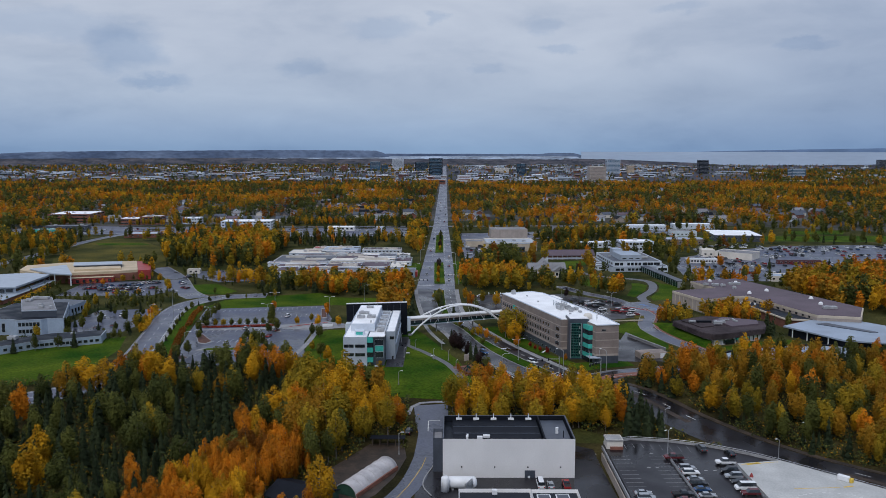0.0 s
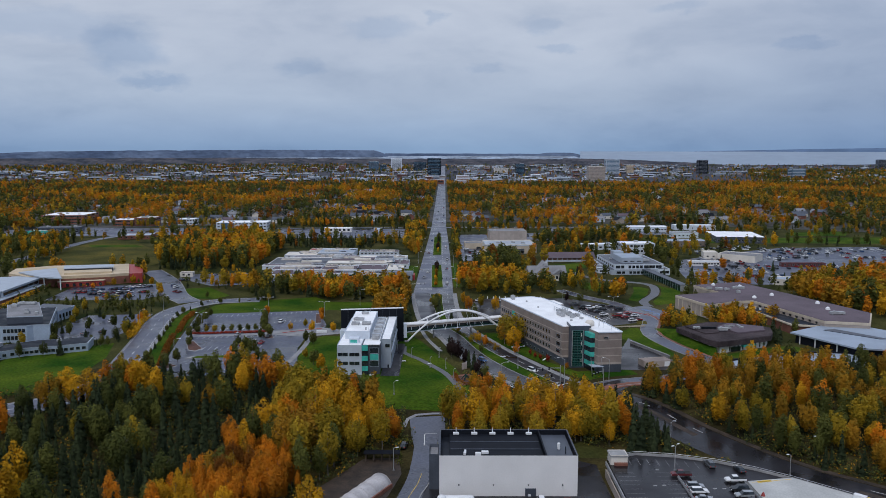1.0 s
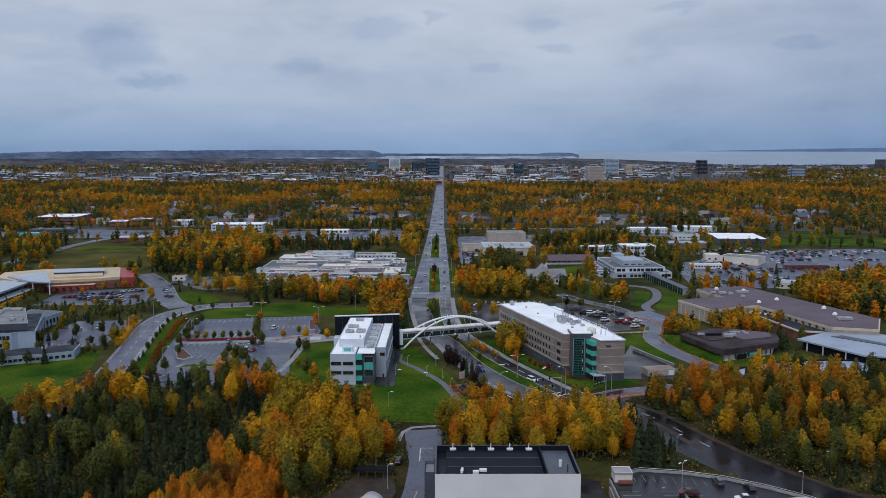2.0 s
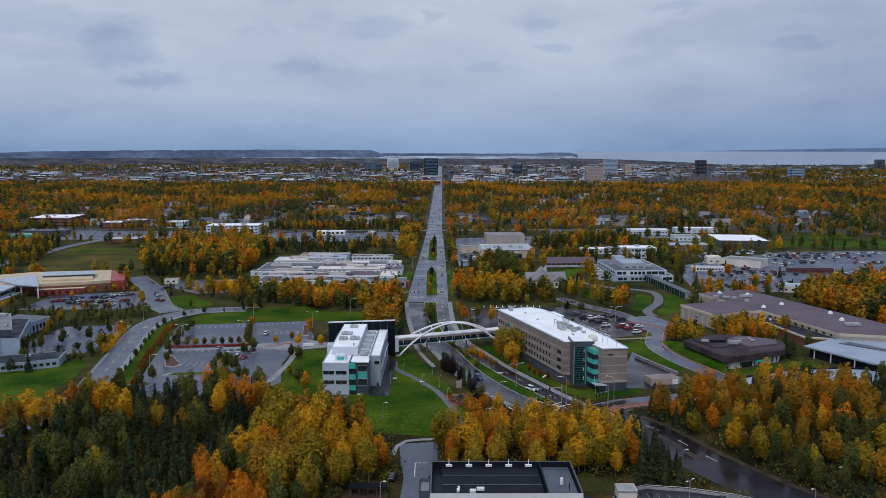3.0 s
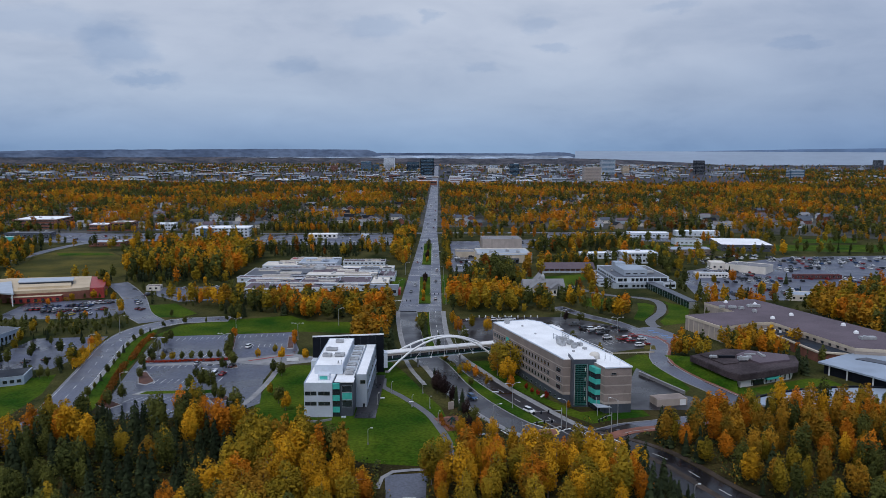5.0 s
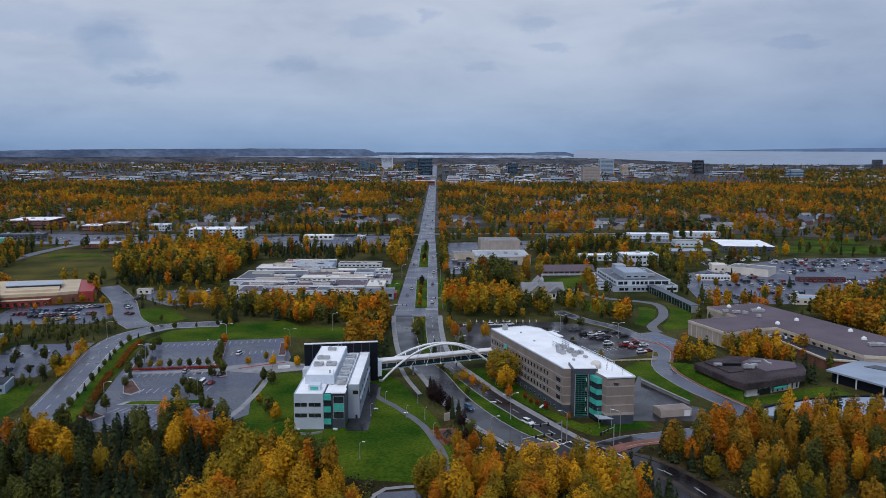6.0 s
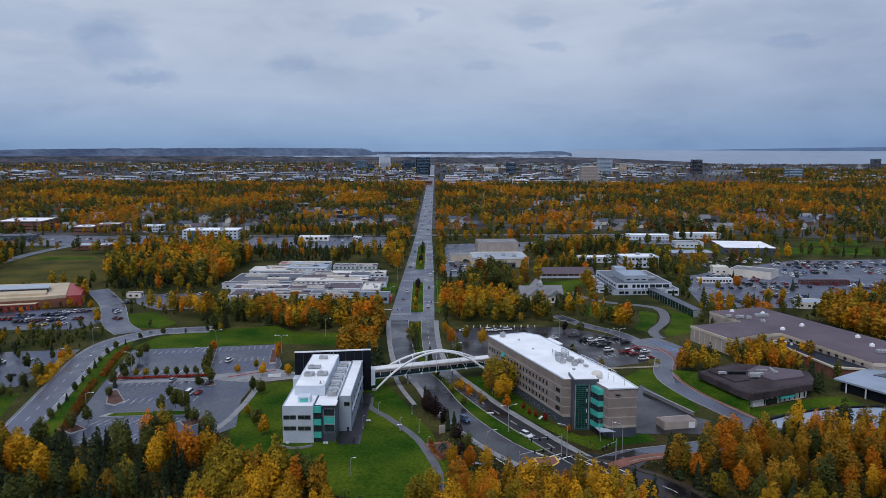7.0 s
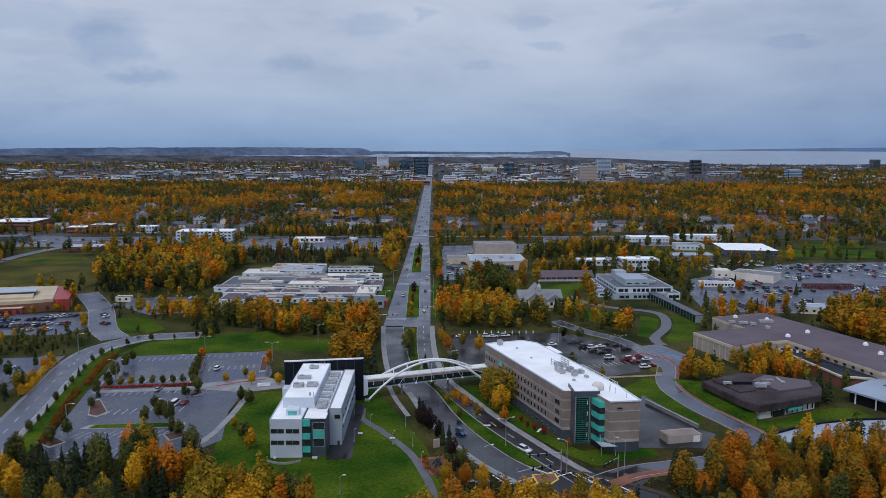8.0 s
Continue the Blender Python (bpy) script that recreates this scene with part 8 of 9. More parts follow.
joined("far_wood", "distant autumn woods about the town", far_spots, [broadleaf(90 + k, 20, 0.24, 3, 1.5) for k in range(6)], [needle_tree(95 + k, 12, 0.17) for k in range(3)])

# single trees, each with trunk, limbs and crown
TREE_LABEL = {"gold": "birch with golden autumn leaves", "orange": "aspen with orange autumn leaves", "amber": "birch with amber and olive leaves", "lime": "birch turning yellow-green in autumn",
              "olive": "leafy tree still mostly green", "rust": "tree with rust-brown autumn leaves", "spruce": "narrow dark green spruce", "dusk": "rounded tree with dark purple leaves", "scarlet": "small tree with scarlet leaves"}
PROTO = {}


def trunk_mesh(seed, conifer):
    rng = random.Random(seed)
    b = B()
    tube(b, [(0, 0, -0.03), (0.004, 0, 0.25), (-0.004, 0.004, 0.55), (0.003, 0, 0.86)], [0.014, 0.011, 0.008, 0.003], 7)
    if not conifer:
        for k in range(6):
            a, z = rng.random() * math.tau, 0.28 + 0.08 * k
            r = 0.10 + 0.05 * rng.random()
            tube(b, [(0, 0, z), (0.5 * r * math.cos(a), 0.5 * r * math.sin(a), z + 0.06), (r * math.cos(a), r * math.sin(a), z + 0.15)], [0.006, 0.004, 0.0015], 5)
    return data_of("trunk", b, M["trunk" if conifer else "bark"])


TRUNKS = {c: [trunk_mesh(s, c) for s in range(3)] for c in (False, True)}


def tree(kind, x, y, h, wide=1.0, shape=0, name="tree", z=None, group="", n=1000, size=0.036, slim=1.0):
    key = (kind, shape, n)
    con = kind == "spruce"
    if key not in PROTO:
        leaves, away = needle_tree(200 + shape, 300) if con else broadleaf(100 + shape, int(n * 2.6), size * 0.78, 6 + shape % 4, slim)
        PROTO[key] = (TRUNKS[con][shape % 3], fast_mesh("crown", leaves, [LEAF[kind]], None, away))
    tm, cm = PROTO[key]
    t = thing(name, TREE_LABEL[kind], "tree", x, y, terrain(x, y) if z is None else z, 0, group)
    t.matrix_basis = pose(x, y, terrain(x, y) if z is None else z, 0, 0, (x * 37 + y * 91) % 360) @ Matrix.Diagonal((h * wide, h * wide, h, 1))
    part("trunk", tm, None, t)
    part("crown", cm, None, t)
    return t


rt = random.Random(4)
for i, (x, y, h, k) in enumerate(single):
    larch = -82 < x < -28 and y < 250 and k < 3 and h < 12.7
    tree(KINDS[int(k)], float(x), float(y), float(h), (0.8 if k == 6 else 0.78 if larch else 0.86 if k < 2 else 1.0) + 0.40 * rt.random(), i % 5, "spruce_tree" if k == 6 else "tree", group="trees of the near wood")

# planted trees: lot rows, verges, medians, single accents
LOT = "small planted car park trees"
for k in range(9):
    tree("olive" if k not in (1, 2) else "lime", -117 + k * 4.0, 398.5 + k * 0.62, 4.2, 1.5, k % 3, "small_tree", group=LOT, n=380, size=0.075)
for x, y, k, h in ((-119, 402, "olive", 6), (-120, 412, "olive", 7), (-121, 425, "olive", 7), (-122, 436, "olive", 6), (-113, 372, "olive", 5), (-118, 388, "olive", 6.5), (-116, 385, "spruce", 5),
                   (-92, 440, "orange", 6), (-90, 428, "olive", 7), (-88, 416, "olive", 7.5), (-86, 406, "olive", 7), (-80, 391, "olive", 7), (-82, 384, "olive", 6), (-75, 345, "olive", 6.5), (-72, 343, "olive", 6),
                   (-62, 440, "orange", 5), (-60, 428, "orange", 5), (-72, 404, "gold", 4.5), (-61, 401, "gold", 6), (-50, 401, "gold", 5.5), (-66, 412, "lime", 4.5), (-84, 360, "olive", 8), (-88, 356, "olive", 6.5), (-80, 358, "olive", 8), (-90, 372, "olive", 5),
                   (-60, 380, "olive", 6), (-56, 376, "olive", 6.5), (-113, 340, "olive", 6), (-111, 336, "olive", 6), (-109, 344, "olive", 6.5), (-55, 350, "lime", 5), (-50, 340, "olive", 7), (-46, 332, "gold", 7)):
    tree(k, x, y, h, 1.35, int(abs(x)) % 3, "small_tree", group=LOT, n=380, size=0.075)
for k, (x, y) in enumerate(((-190, 404), (-184, 398), (-178, 393), (-174, 404), (-187, 416), (-176, 428), (-165, 436), (-163, 410), (-177, 413), (-193, 432), (-160, 426), (-182, 437), (-172, 446), (-187, 448), (-197, 452), (-160, 390), (-166, 384), (-183, 388), (-178, 376), (-190, 372))):
    tree(("olive", "spruce", "olive", "olive", "lime")[k % 5], x, y, 4.6 + (k * 7 % 5) * 0.8, 1.15, k % 3, "small_tree", group="trees about the clinic courtyard", n=380, size=0.075)
for x, y, k, h in ((-180, 350, "olive", 8), (-171, 353.5, "olive", 7), (-165, 356, "spruce", 9), (-154, 372, "olive", 6), (-152, 384, "olive", 7), (-150.5, 372, "olive", 5), (-187, 345, "spruce", 8)):
    tree(k, x, y, h, 1.3, int(abs(x)) % 3, "small_tree", group="trees about the clinic courtyard", n=1000, size=0.040)
for x, y, k, h in ((-154.6, 428, "gold", 6.5), (-154, 422, "orange", 6), (-150.4, 404, "gold", 5.5), (-148.6, 396, "lime", 6), (-146.4, 387, "gold", 5), (-202, 463, "gold", 5), (-222, 520, "orange", 5), (-215, 536, "gold", 5.5), (-204, 541, "gold", 6.5), (-190, 536, "gold", 6), (-186, 488, "orange", 4.5), (-176, 512, "lime", 7), (-172, 502, "gold", 6)):
    tree(k, x, y, h, 1.4, int(abs(x)) % 3, "small_tree", group="trees about the clinic courtyard", n=380, size=0.075)
for x, y, k, h in ((-104, 488, "spruce", 7), (-103, 483, "olive", 6), (-101, 486, "olive", 7), (-106, 480.5, "olive", 4), (-99, 491, "spruce", 8), (-100, 481, "lime", 5)):
    tree(k, x, y, h, 1.3, int(abs(x)) % 3, "small_tree", group="young trees along the curving road", n=380, size=0.075)
for k in range(16):
    q = smooth_line([(-119.8, 322), (-123.2, 345), (-132.6, 397), (-138.4, 430), (-138, 456), (-128.5, 472.5), (-112, 477.5)], 2.0)
    p = q[int((k + 0.5) / 16 * len(q))]
    tree("olive" if k % 4 else "spruce", p.x, p.y, 3.0 + (k % 3) * 0.7, 1.4, k % 3, "small_tree", group="young trees along the curving road", n=380, size=0.075)
for y, k, h, wd in ((533, "orange", 3.5, 1.6), (545, "lime", 3.5, 1.6), (556, "gold", 4, 1.5), (570, "rust", 4, 1.5), (585, "amber", 4.5, 1.4), (600, "dusk", 5, 1.4), (612, "dusk", 6, 1.4), (622, "spruce", 5, 1.2), (700, "lime", 4, 1.4), (712, "gold", 4, 1.4), (725, "dusk", 6, 1.4), (735, "dusk", 5.5, 1.4), (750, "rust", 5, 1.4), (790, "spruce", 8, 1.2), (800, "olive", 7, 1.4), (812, "spruce", 9, 1.2), (820, "olive", 6, 1.4)):
    tree(k, -0.5, y, h, wd, int(y) % 3, "median_tree", z=0.24, group="trees on the median strip", n=380, size=0.075)
for x, y, k, h, wd in ((0.6, 462, "olive", 8, 2.0), (1.2, 454, "olive", 8, 1.8), (1.5, 470, "olive", 7, 2.0), (2.5, 445, "spruce", 9, 1.4), (1.0, 478, "lime", 6, 2.0),
                       (-2.5, 476, "lime", 3.5, 1.6), (2.0, 484, "lime", 4, 1.6), (9, 420, "spruce", 9, 1.1), (12, 400, "gold", 5, 1.5), (21, 378, "gold", 6, 1.4), (24, 372, "orange", 5.5, 1.4), (18, 376, "lime", 5, 1.4), (22, 362, "olive", 4, 1.5), (28, 362, "amber", 4, 1.5),
                       (35.5, 384, "lime", 13, 1.9), (38.6, 375, "lime", 15, 2.0), (36.8, 366, "gold", 11, 1.8), (33.5, 376, "amber", 10, 1.8), (37.5, 357, "orange", 6, 1.3), (8.5, 352, "dusk", 9, 1.5), (12, 346, "dusk", 9, 1.5), (14, 340, "dusk", 7, 1.4),
                       (7.5, 364, "spruce", 8, 1.0), (9, 357, "spruce", 9, 1.0), (15.5, 336, "spruce", 9, 1.0), (17.5, 330, "spruce", 10, 1.1), (19, 324, "dusk", 7, 1.3), (21, 317, "olive", 7, 1.3), (19.5, 312, "dusk", 5, 1.4), (16, 304, "gold", 8, 1.3), (22, 303, "orange", 8, 1.3), (26, 300, "gold", 9, 1.3),
                       (45, 352, "scarlet", 2.4, 1.6), (47, 349, "scarlet", 2.6, 1.6), (49.5, 345, "scarlet", 3.4, 1.5), (43.5, 357, "scarlet", 2.6, 1.6), (56, 333, "orange", 3.5, 1.3),
                       (148, 452, "dusk", 7, 1.4), (143, 462, "spruce", 7, 1.6), (-13, 416, "spruce", 13, 1.3), (-17, 410, "spruce", 15, 1.3), (-22, 408, "orange", 11, 1.2), (-25, 402, "orange", 9, 1.2), (78, 480, "dusk", 6, 1.6), (86, 478, "olive", 6, 1.6),
                       (84, 546, "spruce", 9, 1.3), (88, 544, "spruce", 9, 1.3), (92, 546, "spruce", 8, 1.2), (98, 562, "spruce", 11, 1.2), (110, 556, "orange", 6, 1.3), (34, 452, "gold", 9, 1.3), (26, 462, "lime", 8, 1.3), (19, 452, "orange", 9, 1.2), (17, 470, "gold", 8, 1.3),
                       (60, 264, "lime", 17, 1.4), (55, 266, "gold", 13, 1.4), (35, 264, "orange", 15, 1.2), (15, 269, "gold", 15, 1.4), (24, 268, "lime", 13, 1.4), (-11.5, 262, "orange", 11, 1.5), (-12, 268, "gold", 9, 1.4), (-128, 286, "gold", 16, 1.5), (-134, 283, "amber", 15, 1.4), (-123, 289, "gold", 14, 1.4), (-117, 299, "olive", 13, 1.4), (-112, 306, "lime", 12, 1.3), (-141, 279, "olive", 12, 1.5), (-148, 276, "olive", 11, 1.5), (-34, 296, "olive", 9, 1.3), (-30, 290, "rust", 8, 1.2), (-22, 288, "orange", 9, 1.2), (-25, 294, "rust", 7, 1.2)):
    big = h > 7.5
    tree(k, x, y, h, wd, int(abs(x) + y) % 3, {"spruce": "spruce_tree"}.get(k, "tree"), group="planted campus trees", n=1000 if big else 420, size=0.040 if big else 0.060)
for x, y in ((158, 560), (185, 556), (205, 552), (215, 556), (226, 560), (240, 556), (252, 560), (262, 556), (280, 565), (296, 570), (180, 620), (192, 612), (200, 600), (172, 585), (182, 575), (250, 600), (300, 610), (340, 600), (215, 606), (225, 640)):
    k = ("gold", "spruce", "lime", "gold", "spruce", "orange")[(x * 7 + y) % 6]
    tree(k, x, y, 7 + (x % 4), 1.25, x % 3, "car_park_tree", group="trees in the far car park", n=380, size=0.075)

# hedges: clipped shrubs with autumn colour
def hedge(name, label, pts, width, h, kind, n):
    line = smooth_line(pts, 1.0)
    rng = np.random.default_rng(len(line))
    q = np.array([(p.x, p.y, terrain(p.x, p.y)) for p in line])
    lobes = [((a[0] + rng.normal() * 0.2, a[1] + rng.normal() * 0.2, a[2] + h * 0.45), (width / 2, width / 2, h * 0.55)) for a in q]
    me = fast_mesh(name, leaf_cloud(rng, n, 0.55, lobes), [LEAF[kind]])
    tagged(part(name, me, None), label, "hedge")


hedge("hedge", "rust-orange autumn hedge along the lot edge", [(-134, 446), (-132, 425), (-127, 400)], 3.3, 1.8, "rust", 2400)
hedge("hedge", "rust-orange autumn hedge along the lot edge", [(-127, 392), (-121, 365), (-114, 336)], 3.3, 1.8, "rust", 2500)
hedge("hedge", "low scarlet hedge between the bay rows", [(-119, 396.0), (-100, 398.8), (-84, 401.4)], 1.7, 0.9, "scarlet", 1500)
hedge("hedge", "gold shrubs along the outer road edge", [(-154, 432), (-153, 420), (-149, 403), (-145.4, 386)], 3.2, 3.0, "gold", 2200)
hedge("hedge", "gold shrubs before the brick wing", [(-247, 458), (-250, 485), (-254, 512)], 3.2, 3.0, "gold", 900)
hedge("hedge", "gold shrubs before the long tan-roofed hall", [(-246, 530), (-234, 532.5), (-218, 537)], 2.6, 2.6, "gold", 700)
hedge("hedge", "gold shrubs beneath the footbridge trees", [(20, 392), (26, 378), (30, 368)], 2.4, 1.6, "amber", 500)
hedge("hedge", "green shrubs along the carriageway", [(3, 430), (6, 415), (12, 400), (17, 388)], 1.8, 1.2, "olive", 700)
hedge("hedge", "green shrubs along the drive", [(-9, 278), (-9.5, 262), (-8.5, 246)], 2.0, 1.4, "olive", 500)
hedge("hedge", "rust shrubs round the small garden", [(9.5, 326), (11, 316), (15, 311), (18, 318)], 1.6, 1.2, "rust", 500)

# tufts on the verges and fallen leaves under the woods
rng = np.random.default_rng(21)
lx, ly = rng.uniform(-185, 200, 6500), rng.uniform(186, 325, 6500)
ok = free(lx, ly) & ~((lx > -14) & (lx < 80) & (ly < 256))
lx, ly = lx[ok], ly[ok]
lobes = [((a, b, terrain(a, b) + 0.6), (1.3 + 0.6 * (k % 3), 1.3 + 0.6 * (k % 3), 0.8 + 0.75 * (k % 4))) for k, (a, b) in enumerate(zip(lx, ly))]
tagged(part("undergrowth", fast_mesh("undergrowth", leaf_cloud(rng, 110000, 0.58, lobes, False), [LEAF["olive"], LEAF["spruce"], LEAF["amber"]], rng.choice([0, 0, 0, 0, 0, 1, 1, 1, 2], 110000)), None), "low autumn undergrowth below the trees", "undergrowth", kind="stuff")

# ---------------------------------------------------------------- vehicles
CAR = {}


def car_meshes(kind, colour):
    if (kind, colour) in CAR:
        return CAR[kind, colour]
    L, Wd, prof, cab = {
        "sedan": (4.7, 1.8, [(-2.35, 0.35), (-2.35, 0.85), (-1.6, 0.95), (1.05, 0.95), (2.2, 0.78), (2.35, 0.6), (2.35, 0.35)], [(-1.75, 0.94), (-1.2, 1.42), (0.25, 1.42), (1.0, 0.94)]),
        "suv": (4.9, 1.95, [(-2.45, 0.4), (-2.45, 1.05), (1.1, 1.08), (2.3, 0.98), (2.45, 0.75), (2.45, 0.4)], [(-2.35, 1.06), (-2.1, 1.78), (0.45, 1.78), (1.15, 1.06)]),
        "pickup": (5.8, 2.0, [(-2.9, 0.5), (-2.9, 1.12), (-0.75, 1.14), (1.5, 1.16), (2.75, 1.08), (2.9, 0.8), (2.9, 0.5)], [(-0.75, 1.13), (-0.6, 1.85), (0.9, 1.85), (1.55, 1.13)]),
        "van": (5.6, 2.05, [(-2.8, 0.4), (-2.8, 1.3), (1.9, 1.3), (2.7, 1.05), (2.8, 0.4)], [(-2.78, 1.29), (-2.7, 2.3), (1.4, 2.3), (2.1, 1.29)]),
    }[kind]

    def side(pts, w, taper=0.0):
        b = B()
        n = len(pts)
        top = max(z for _, z in pts)
        rows = [[b.verts.new((x, s * (w / 2 - taper * (z - pts[0][1]) / (top - pts[0][1] + 1e-6)), z)) for x, z in pts] for s in (-1, 1)]
        b.faces.new(rows[0])
        b.faces.new(rows[1][::-1])
        for i in range(n):
            b.faces.new((rows[0][i], rows[0][(i + 1) % n], rows[1][(i + 1) % n], rows[1][i]))
        return b

    body = data_of("body", side(prof, Wd), M["car_" + colour], bevel=0.09)
    glass = data_of("cabin_glass", side(cab, Wd - 0.16, 0.18), M["glass"], bevel=0.05)
    rx = [(x, z) for x, z in cab]
    roof = data_of("roof", box(B(), rx[1][0] + 0.02, rx[2][0] + 0.02, -Wd / 2 + 0.3, Wd / 2 - 0.3, rx[1][1] - 0.02, rx[1][1] + 0.05), M["car_" + colour], bevel=0.03)
    w = B()
    tube(w, [(0, -0.12, 0), (0, 0.12, 0)], 0.35, 12)
    wheel = data_of("wheel", w, M["rubber"])
    bed = data_of("bed_liner", box(B(), -2.75, -0.85, -Wd / 2 + 0.15, Wd / 2 - 0.15, 1.1, 1.165), M["rubber"]) if kind == "pickup" else None
    hl = data_of("headlight", box(B(), -0.03, 0.04, -0.2, 0.2, -0.09, 0.09), M["lamp"])
    tl = data_of("taillight", box(B(), -0.04, 0.03, -0.16, 0.16, -0.14, 0.14), M["tail"])
    CAR[kind, colour] = (L, Wd, body, glass, roof, wheel, bed, hl, tl)
    return CAR[kind, colour]


SEEN = {}


def car(kind, colour, x, y, rz, z=None, where="parked on wet asphalt", group="parked cars"):
    zz = terrain(x, y) + 0.06 if z is None else z
    key = (kind, colour, where)
    if key in SEEN:
        return copy_thing(SEEN[key], pose(x, y, zz, 0, 0, rz))
    L, Wd, body, glass, roof, wheel, bed, hl, tl = car_meshes(kind, colour)
    t = thing({"suv": "suv", "pickup": "pickup_truck"}.get(kind, kind), f"{colour} {kind} {where}", "car", x, y, zz, rz, group)
    part("body", body, None, t)
    part("cabin_glass", glass, None, t)
    part("roof", roof, None, t)
    for sx in (-1, 1):
        for sy in (-1, 1):
            o = part("wheel", wheel, None, t)
            o.location = (sx * L * 0.31, sy * (Wd / 2 - 0.08), 0.35)
    for sy in (-1, 1):
        o = part("headlight", hl, None, t)
        o.location = (L / 2, sy * Wd * 0.34, 0.66)
        o = part("taillight", tl, None, t)
        o.location = (-L / 2, sy * Wd * 0.38, 0.78)
    if bed:
        part("bed_liner", bed, None, t)
    SEEN[key] = t
    return t


DECK, ON = -1.995, "parked on the wet parking deck"
for kind, colour, x, y, rz in (("pickup", "maroon", 73.0, 229.4, 180), ("suv", "silver", 74.6, 221.2, 0), ("suv", "white", 74.7, 218.0, 0), ("sedan", "silver", 74.6, 213.6, 0), ("suv", "black", 74.6, 210.4, 0), ("sedan", "blue", 74.4, 206.8, 0), ("sedan", "silver", 74.6, 203.0, 0), ("suv", "grey", 68.8, 196.5, 180),
                               ("pickup", "white", 87.2, 225.6, 180), ("suv", "black", 86.2, 219.6, 180), ("suv", "silver", 86.0, 215.6, 180), ("sedan", "black", 86.4, 212.0, 180), ("van", "white", 86.4, 207.8, 180), ("suv", "maroon", 86.6, 204.4, 180),
                               ("suv", "grey", 83.6, 236.8, 95), ("sedan", "silver", 57.8, 204.4, 0), ("suv", "silver", 58.0, 201.4, 0), ("pickup", "black", 68.2, 203.5, 0), ("sedan", "maroon", 68.2, 200.2, 0), ("sedan", "black", 91.0, 233.0, 100)):
    car(kind, colour, x, y, rz, DECK, ON, "cars on the parking deck")
for kind, colour, x, y, rz in (("van", "white", 32.0, 219.0, 90), ("sedan", "silver", 34.8, 218.6, 90), ("pickup", "red", 39.4, 218.8, 90), ("suv", "black", -7.6, 258, 80)):
    car(kind, colour, x, y, rz, None, "parked in the service yard", "cars by the plant building")
W1 = "parked in the bay-lined car park"
for kind, colour, x, y, rz in (("suv", "white", -80.5, 423, 80), ("sedan", "black", -88.3, 372.6, 84), ("van", "white", -83.5, 375.4, 84), ("sedan", "red", -80.6, 377, 84), ("sedan", "silver", -96, 393.4, 84), ("sedan", "black", -80, 389, 84)):
    car(kind, colour, x, y, rz, None, W1, "cars in the west car park")
W2 = "parked on the dark wet lot"
for k, (x, y) in enumerate(((88.5, 459.6), (93.1, 461.8), (87.9, 453.2), (92.8, 441.3), (101.5, 464.0), (99.6, 437.5), (101.8, 439.5), (106.4, 444.2), (109.2, 438.4), (105.1, 425.7), (108.5, 428.2), (94.0, 454.3), (104.1, 456.4), (70.3, 465.0), (26.1, 481.9), (39.5, 482), (42.8, 482), (45.5, 483.2), (48.9, 483.4), (91, 450), (103, 434.6), (85, 462), (96, 466), (81, 470))):
    car(("suv", "sedan", "sedan", "suv", "sedan", "pickup")[k % 6], ("white", "white", "black", "white", "black", "red", "white", "red", "white", "white", "red", "black", "black", "white", "white", "white", "white", "silver", "white", "black", "red", "black", "black", "grey")[k], x, y, 15 if x > 60 else 10, None, W2, "cars behind the long block")
W3 = "parked beside the tan-roofed building"
rc = random.Random(9)
COL = ("white", "white", "silver", "black", "grey", "red", "blue", "silver", "maroon", "black")
for row, (x0, y0, n) in enumerate(((-228, 508, 6), (-222, 518, 9), (-216, 503, 8), (-200, 508, 6), (-206, 494, 7), (-204, 528, 6))):
    for k in range(n):
        if rc.random() < 0.82:
            car(rc.choice(("suv", "sedan", "sedan", "pickup")), rc.choice(COL) if (row, k) != (4, 3) else "yellow", x0 + k * 3.0, y0 + k * 0.5, 70, None, W3, "cars by the tan-roofed building")
for x, y in ((-174, 533), (-171, 528), (-166, 512), (-163, 510), (-160, 580), (-155, 576), (-140, 584), (-150, 545), (-178, 560), (-176, 555), (-180, 420), (-170, 424), (-165, 400), (-172, 396)):
    car(rc.choice(("suv", "sedan")), rc.choice(COL), x, y, 75, None, "parked near the hill road", "cars near the hill road")
for x, y, rz in ((0, 545, 90), (-9, 568, -90), (-7, 592, -90), (7, 610, 90), (7.5, 660, 90), (-8.5, 700, -90), (6.5, 745, 90), (-7, 790, -90), (-5, 960, -90), (3, 980, 90), (-4.5, 1030, -90), (4, 1080, 90), (-3, 1150, -90), (3.5, 1230, 90), (21.8, 345.5, -62), (41.5, 330, -58), (-4, 1330, -90), (4, 1420, 90)):
    if (x, y) == (0, 545):
        x = 7
    car(rc.choice(("suv", "sedan", "sedan")), rc.choice(COL) if y > 400 else ("blue" if x < 30 else "white"), x, y, rz, None, "standing on the wet road", "cars on the roads")
for k in range(40):
    x, y = 24 + rc.random() * 16, 660 + rc.random() * 90
    if k < 14:
        car(rc.choice(("suv", "sedan", "van")), rc.choice(COL), x, y, rc.choice((5, 95)), None, "parked beside the concert hall", "cars by the concert hall")

